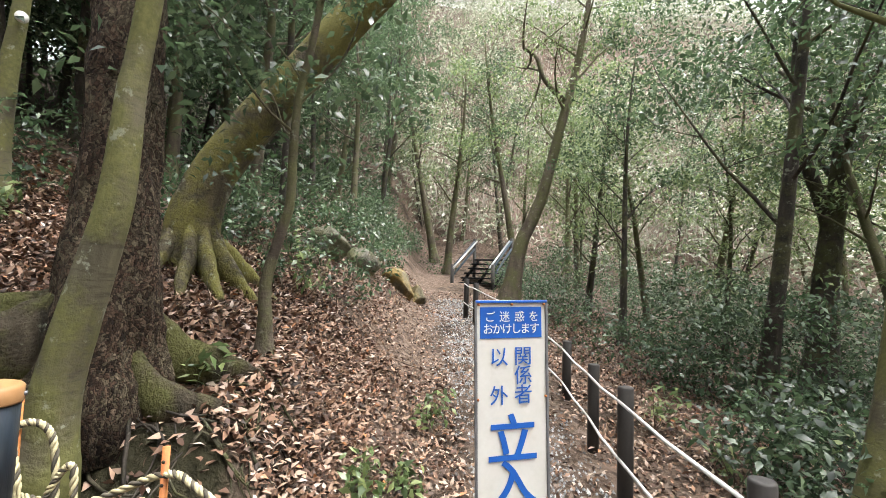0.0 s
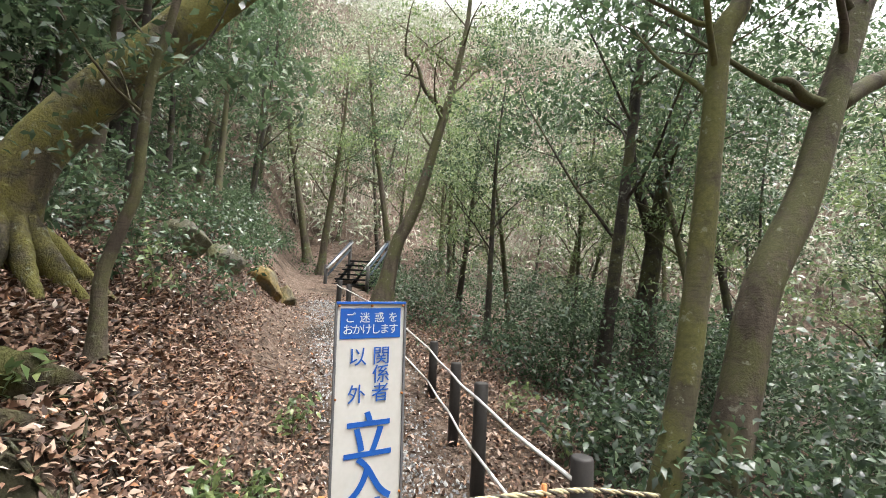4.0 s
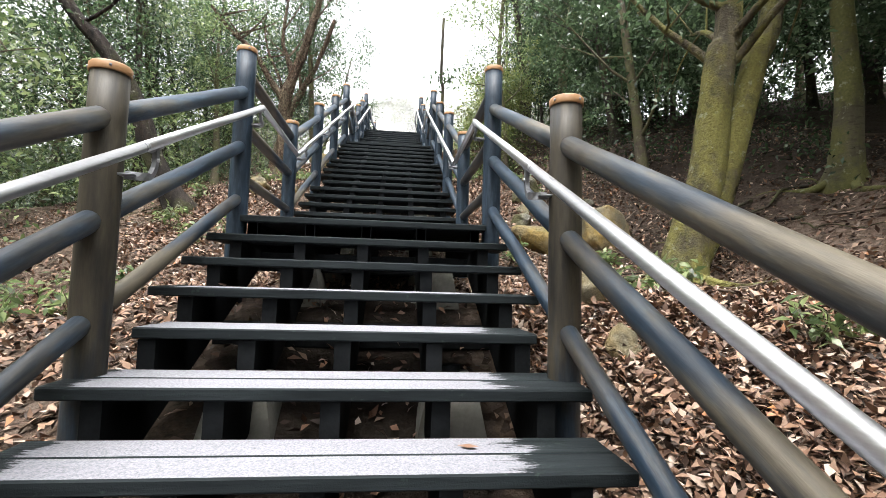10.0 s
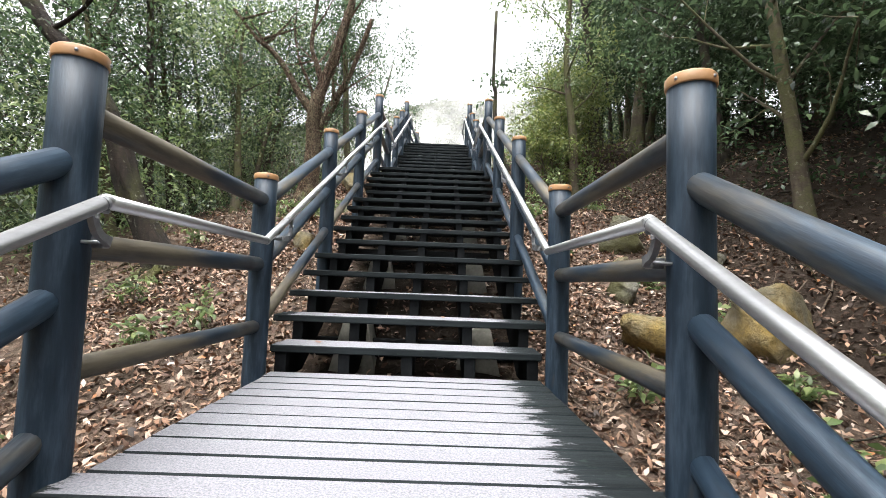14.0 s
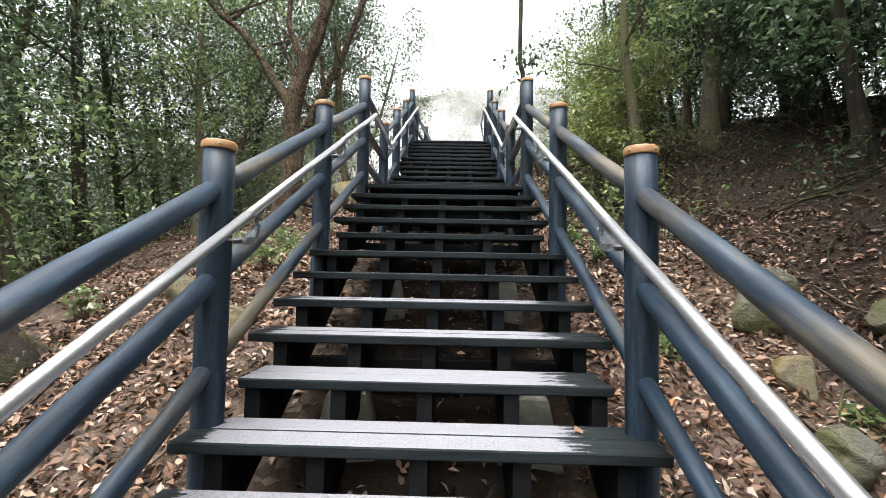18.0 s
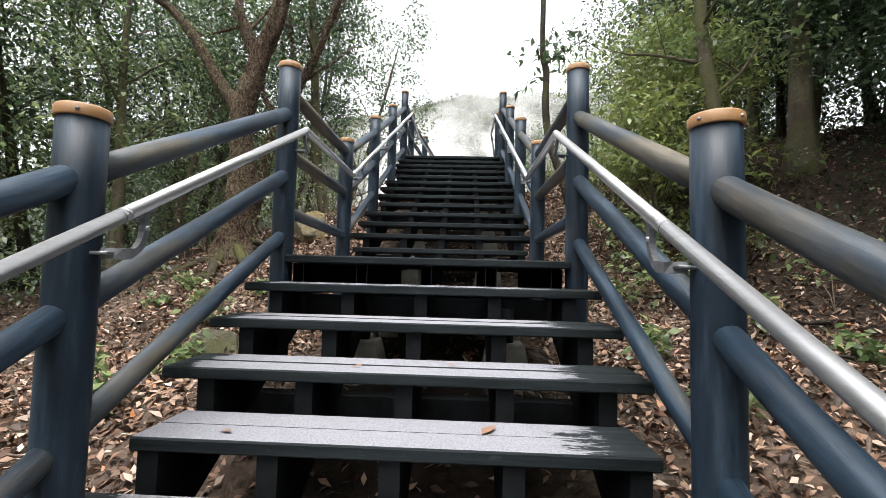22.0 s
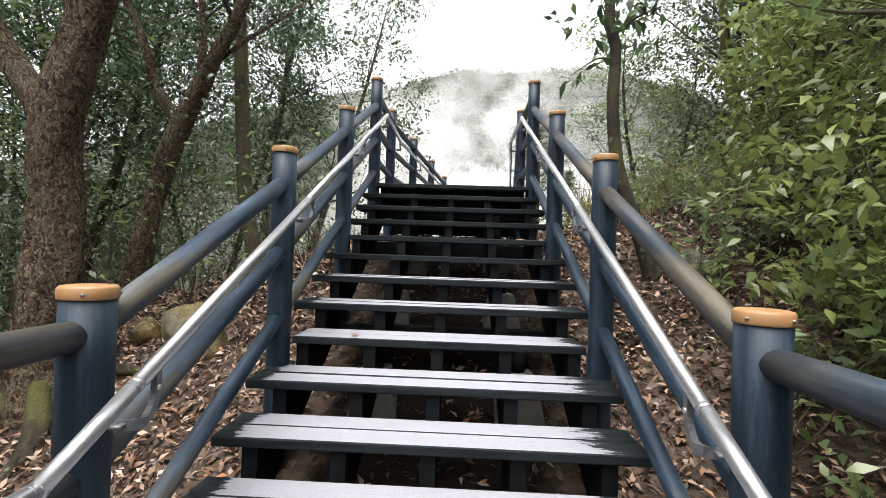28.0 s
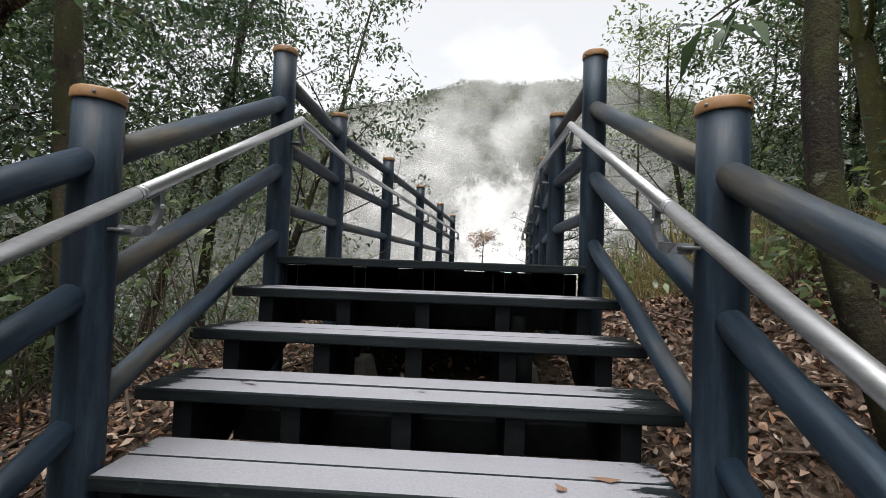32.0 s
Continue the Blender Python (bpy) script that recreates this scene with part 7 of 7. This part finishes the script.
FENCE = [(1.83, 0.36, 0.76), (3.25, 0.303, 0.824), (4.45, 0.089, 0.784), (5.60, -0.006, 0.869), (7.6, 0.20, 1.27), (9.3, 0.72, 1.55), (9.9, 0.86, 1.64)]
FTOP = []
for fx, fy, ft in FENCE:
    g = ground_z(fx, fy)
    hgt = max(ft - g, 0.5)
    ob = thing("path_post", (fx, fy, g), "dark brown round post of the low path fence", "post", "posts of the path fence")
    part("shaft", Soup().lathe([(0.055, -0.3), (0.055, hgt - 0.012), (0.050, hgt - 0.003), (0.040, hgt)], 16), M_DARKPOST, ob)
    FTOP.append(g + hgt)
for hh in (0.10, 0.50):
    for k in range(len(FENCE) - 1):
        (ax, ay, _), (bx, by, _) = FENCE[k], FENCE[k + 1]
        a, b = Vector((ax, ay + 0.055, FTOP[k] - hh)), Vector((bx, by + 0.055, FTOP[k + 1] - hh))
        cord = thing("fence_cord", (0, 0, 0), "white cord strung along the path fence", "cord", "cords of the path fence")
        part("cord", Soup().tube([a, a.lerp(b, 0.5) - Vector((0, 0, 0.02)), b], 0.011, 8), M_CHAIN, cord)

# gravel of the path
rg = np.random.default_rng(21)
n = 9000
gx, gy = rg.uniform(2.2, 12, n), rg.normal(0, 0.33, n)
gy = gy + 0.75 + 0.02 * gx
gz = terrain(gx, gy) + 0.05 * np.array([noise.noise((a * 1.3, b * 1.3, 0)) for a, b in zip(gx, gy)]) + 0.006
sz = rg.uniform(0.008, 0.024, n)
T = np.array([(1, 0, -0.5), (-0.5, 0.87, -0.5), (-0.5, -0.87, -0.5), (0.2, 0.1, 0.7)])
rot = rg.uniform(0, 6.28, n)
cx, sn = np.cos(rot), np.sin(rot)
vv = np.stack([T[None, :, 0] * cx[:, None] - T[None, :, 1] * sn[:, None], T[None, :, 0] * sn[:, None] + T[None, :, 1] * cx[:, None], np.repeat(T[None, :, 2], n, 0)], -1) * sz[:, None, None] + np.stack([gx, gy, gz], -1)[:, None]
b = np.arange(n) * 4
ff = np.concatenate([np.stack(q, -1) for q in ((b, b + 1, b + 3), (b + 1, b + 2, b + 3), (b + 2, b, b + 3))])
tri_mesh("path_gravel", vv.reshape(-1, 3), ff, M_GRAVEL, label="loose grey gravel on the path", category="gravel", kind="stuff")

# ---------------------------------------------------------------- the other stairs at the end of the path
fs = thing("far_staircase", (14.6, 0.30, 1.25), "dark timber stairs with pale handrails at the end of the path", "stairs")
fs.rotation_euler.z = radians(-118)
for k in range(7):
    part("tread", Soup().box((-0.62, 0.30 * k, 0.17 * (k + 1) - 0.05), (0.62, 0.30 * k + 0.29, 0.17 * (k + 1)), 0.006), M_STRINGER, fs, smooth=False)
for x in (-0.6, 0.0, 0.6):
    part("stringer", Soup().tube([(x, 0.0, -0.05), (x, 2.1, 1.1)], 0.06, 6), M_STRINGER, fs)
for x in (-0.7, 0.7):
    for k in range(2):
        part("post", Soup().lathe([(0.06, -0.3), (0.06, 0.17 * (k * 6 + 1) + 0.75)], 12, (x, k * 1.9 + 0.1, 0)), M_DARKPOST, fs)
    for h in (0.62, 0.35):
        part("rail", Soup().tube([(x, 0.1, h + 0.18), (x, 2.0, h + 0.18 + 1.05)], 0.04, 8), M_RAIL, fs)
    part("handrail", Soup().tube([(x * 0.88, 0.0, 0.80), (x * 0.88, 2.0, 1.85)], 0.03, 8), M_STEEL, fs)

# ---------------------------------------------------------------- the round tag
tg = thing("tree_tag", (4.32 - 0.075, 5.74 - 0.085, 3.87), "round pale tag fixed to a slim trunk", "tag")
part("disc", Soup().tube([(0, 0, 0), (-0.006, -0.010, 0)], 0.055, 16), M_SIGN, tg)

# ---------------------------------------------------------------- beyond the top: dry grass, pine, russet tree, mountain and steam
rngg = np.random.default_rng(31)
cs = []
while len(cs) < 900:
    x, y = rngg.uniform(1.9, 5.0), rngg.uniform(20.5, 32)
    cs.append((x + (y - 20) * 0.12, y, ground_z(x, y) + rngg.uniform(0.0, 0.5)))
v, f = leaf_cloud(cs, 0.12, 14, 0.45, rngg, aspect=0.03, droop=-1.1)
tri_mesh("dry_grass", v, f, M_GRASS, label="tall dry yellow grass beside the boardwalk", category="grass", kind="stuff")
cs = []
while len(cs) < 500:
    x, y = rngg.uniform(-6.0, -1.6), rngg.uniform(17.5, 27)
    cs.append((x, y, ground_z(x, y) + rngg.uniform(0.2, 1.8)))
s = Soup()
for cx_, cy_, cz_ in cs[:260]:
    w = limb_line((cx_, cy_, ground_z(cx_, cy_)), rngg.normal(size=3) * 0.35 + np.array([0, 0, 1]), rngg.uniform(0.8, 2.0), rngg, 0.5, 6)
    s.tube(w, [0.010, 0.009, 0.008, 0.006, 0.004, 0.003], 5, caps=False)
s.ob("dry_brush", M_TWIG, label="tangle of bare brown brushwood stems", category="brush", kind="stuff")
v, f = leaf_cloud(cs, 0.25, 7, 0.10, rngg)
tri_mesh("thin_brush_leaves", v, f, M_LEAF_LIGHT, label="sparse light green leaves in the brushwood", category="brush leaves", kind="stuff")


def pine(x, y, h, seed):
    rng = np.random.default_rng(seed)
    ob = thing("young_pine", (x, y, ground_z(x, y)), "young pine with open tiers of needles", "pine tree", "pines beyond the top")
    part("trunk", Soup().tube([(0, 0, -0.2), (0.03, 0, h * 0.5), (0, 0, h)], [0.06, 0.04, 0.01], 8), M_BARK_DARK, ob)
    tips = []
    for k in range(14):
        zc = h * (0.22 + 0.76 * k / 14)
        for j in range(4):
            a = j * 1.57 + k * 0.8 + rng.uniform(-0.3, 0.3)
            ln = (1 - k / 15) * h * 0.34 * rng.uniform(0.6, 1.1)
            pts = [(math.cos(a) * ln * u, math.sin(a) * ln * u, zc + 0.25 * ln * u * u) for u in (0, 0.35, 0.7, 1)]
            part("branch", Soup().tube(pts, [0.014, 0.011, 0.008, 0.004], 5, caps=False), M_BARK_DARK, ob)
            tips += pts[1:]
    v, f = leaf_cloud(tips, 0.06 * h / 3, 34, 0.11, rng, aspect=0.09, droop=-0.5)
    tri_mesh("needles", v, f, M_LEAF, ob)


pine(2.05, 25.5, 3.5, 3)
pine(6.0, 32.4, 11.8, 4)
pine(3.4, 27.87, 3.0, 5)
tree("russet_tree", (1.2, 46.0, ground_z(1.2, 46)), [(0, 0, 0), (0.1, 0, 3.0), (0, 0, 6.0), (0.1, 0, 9.4)], 0.14, M_BARK_GREY, M_LEAF_RED, "small spreading tree with russet leaves beyond the boardwalk", 61, limbs=12, limb_from=0.92, limb_len=1.7, leaves=14, leaf_size=0.13, spread=0.16)


def build_mountain():
    k = Nodes("wooded_mountain", 0.95, spec=0.1)
    n1, n2 = k.noise(0.05, 6, 0.65), k.noise(0.4, 5, 0.7)
    c = k.mix(k.ramp(n1, (0.35, 0.0), (0.65, 1.0)), (0.085, 0.09, 0.078), (0.17, 0.17, 0.15))
    c = k.mix(k.ramp(n2, (0.4, 0.7), (0.65, 0.0)), c, (0.035, 0.045, 0.03))
    c = k.mix(k.ramp(k.noise(0.09, 5, 0.7), (0.62, 0.0), (0.7, 0.6)), c, (0.55, 0.55, 0.52))
    k.colour(c)
    m = k.bump(n2, 2.0).m
    v, f = [], []
    nx, ny = 150, 60
    for j in range(ny):
        for i in range(nx):
            x, y = -330 + 560 * i / (nx - 1), 110 + 260 * j / (ny - 1)
            up = min(1.0, (y - 110) / 190)
            crest = 106 + 16 * smooth01(-65.0, 15.0, x) - 0.22 * max(0.0, -70 - x) - 0.25 * max(0.0, x - 90)
            h = -14 + (14 + crest) * up ** 0.9 - 0.2 * max(0.0, y - 300) + 7 * (1 - 0.6 * up) * noise.fractal((x * 0.02, y * 0.02, 1), 0.8, 2.0, 6) + 2.0 * noise.fractal((x * 0.13, y * 0.13, 5), 0.7, 2.0, 4)
            v.append((x, y, h))
    f = [(j * nx + i, j * nx + i + 1, (j + 1) * nx + i + 1, (j + 1) * nx + i) for j in range(ny - 1) for i in range(nx - 1)]
    mesh_ob("backdrop_mountain", v, f, m, label="wooded mountainside behind drifting steam", category="mountain", kind="structure")
    rng = np.random.default_rng(8)
    pick = [v[i] for i in rng.integers(0, len(v), 60000) if -140 < v[i][0] < 130 and 150 < v[i][1] < 304]
    cs = [(x + rng.uniform(-2, 2), y + rng.uniform(-2, 2), h + rng.uniform(0.2, 1.4)) for x, y, h in pick[:9000]]
    v, f = leaf_cloud(cs, 1.3, 9, 1.7, rng, flat=0.7)
    tri_mesh("mountain_woods", v, f, leafy("mountain_leaf", (0.015, 0.02, 0.013), (0.055, 0.062, 0.045), (0.20, 0.20, 0.165), 0.8), label="dense low woods over the mountainside", category="woods", kind="stuff")


build_mountain()


def steam_material(name, dense):
    m = bpy.data.materials.new(name)
    m.use_nodes = True
    n, l = m.node_tree.nodes, m.node_tree.links
    n.remove(n["Principled BSDF"])
    co = n.new("ShaderNodeTexCoord")
    ln = n.new("ShaderNodeVectorMath")
    ln.operation = "LENGTH"
    l.new(co.outputs["Object"], ln.inputs[0])
    ns = n.new("ShaderNodeTexNoise")
    ns.inputs["Scale"].default_value, ns.inputs["Detail"].default_value, ns.inputs["Roughness"].default_value = 2.6, 8, 0.65
    geo, mp, inf = n.new("ShaderNodeNewGeometry"), n.new("ShaderNodeMapping"), n.new("ShaderNodeObjectInfo")
    mp.inputs["Scale"].default_value = (0.07, 0.07, 0.07)
    l.new(geo.outputs["Position"], mp.inputs[0])
    l.new(mp.outputs[0], ns.inputs["Vector"])
    a = n.new("ShaderNodeMath")
    a.operation = "MULTIPLY_ADD"
    l.new(ns.outputs["Fac"], a.inputs[0])
    a.inputs[1].default_value = -2.0
    l.new(ln.outputs["Value"], a.inputs[2])
    rp = n.new("ShaderNodeValToRGB")
    rp.color_ramp.interpolation = "EASE"
    rp.color_ramp.elements[0].position, rp.color_ramp.elements[0].color = 0.0, (dense, dense, dense, 1)
    rp.color_ramp.elements[1].position, rp.color_ramp.elements[1].color = 0.62, (0, 0, 0, 1)
    off = n.new("ShaderNodeMath")
    off.operation = "ADD"
    off.inputs[1].default_value = 0.68
    l.new(a.outputs[0], off.inputs[0])
    l.new(off.outputs[0], rp.inputs[0])
    tr, df, em, ad, mx = n.new("ShaderNodeBsdfTransparent"), n.new("ShaderNodeBsdfDiffuse"), n.new("ShaderNodeBsdfTranslucent"), n.new("ShaderNodeAddShader"), n.new("ShaderNodeMixShader")
    df.inputs[0].default_value = (0.9, 0.9, 0.9, 1)
    em.inputs[0].default_value = (0.9, 0.9, 0.9, 1)
    l.new(df.outputs[0], ad.inputs[0])
    l.new(em.outputs[0], ad.inputs[1])
    l.new(rp.outputs[0], mx.inputs[0])
    l.new(tr.outputs[0], mx.inputs[1])
    l.new(ad.outputs[0], mx.inputs[2])
    l.new(mx.outputs[0], n["Material Output"].inputs[0])
    return m


M_STEAM, M_VEIL = steam_material("billowing_steam", 0.5), steam_material("thin_steam_veil", 0.15)


def steam(x, y, z, sx, sz, seed, tilt=0):
    """A curved veil of steam, fading towards its rim."""
    v, f = [], []
    nr, ns = 10, 28
    v.append((0, 0, 0))
    for j in range(1, nr + 1):
        for i in range(ns):
            a, rr = 2 * math.pi * i / ns, j / nr
            v.append((math.cos(a) * rr, 0.35 * rr * rr + 0.12 * math.sin(3 * a + seed) * rr, math.sin(a) * rr))
    f = [(0, 1 + i, 1 + (i + 1) % ns) for i in range(ns)]
    f += [(1 + (j - 1) * ns + i, 1 + j * ns + i, 1 + j * ns + (i + 1) % ns, 1 + (j - 1) * ns + (i + 1) % ns) for j in range(1, nr) for i in range(ns)]
    ob = mesh_ob("steam_cloud", v, f, M_VEIL if z > 14 or x < -3 or x > 20 else M_STEAM, label="white volcanic steam drifting before the mountain", category="steam", group="steam clouds", kind="stuff")
    ob.matrix_world = pose(x, y, z, 0, tilt, 0) @ Matrix.Diagonal((sx, 4, sz, 1))


for k, (x, y, z, sx, sz, tl) in enumerate(((3, 76, 3, 15, 11, 0), (4, 80, 13, 9, 11, 10), (7, 80, 22, 7, 11, 25), (10, 82, 31, 6, 9, 30), (-4, 85, 10, 14, 9, 0), (-9, 88, 22, 9, 13, -15), (-3, 90, 29, 11, 9, 0), (2, 95, 36, 10, 8, 0),
                                            (-15, 95, 12, 13, 11, 0), (12, 78, 4, 12, 9, 0), (-10, 100, 34, 12, 8, 0), (-8, 74, 12, 12, 9, 0), (-14, 84, 26, 13, 10, 0), (5, 84, 38, 12, 8, 0), (-11, 78, 18, 8, 6, 20), (-13, 82, 26, 7, 5, 25), (-2, 79, 22, 6, 5, 15), (7, 79, 27, 5, 7, 30), (-2, 74, 20, 11, 9, 0), (16, 90, 14, 12, 10, 0), (24, 92, 24, 13, 12, 0), (30, 95, 14, 14, 12, 0), (22, 98, 36, 13, 10, 0))):
    steam(x, y, z, sx, sz, k, tl)
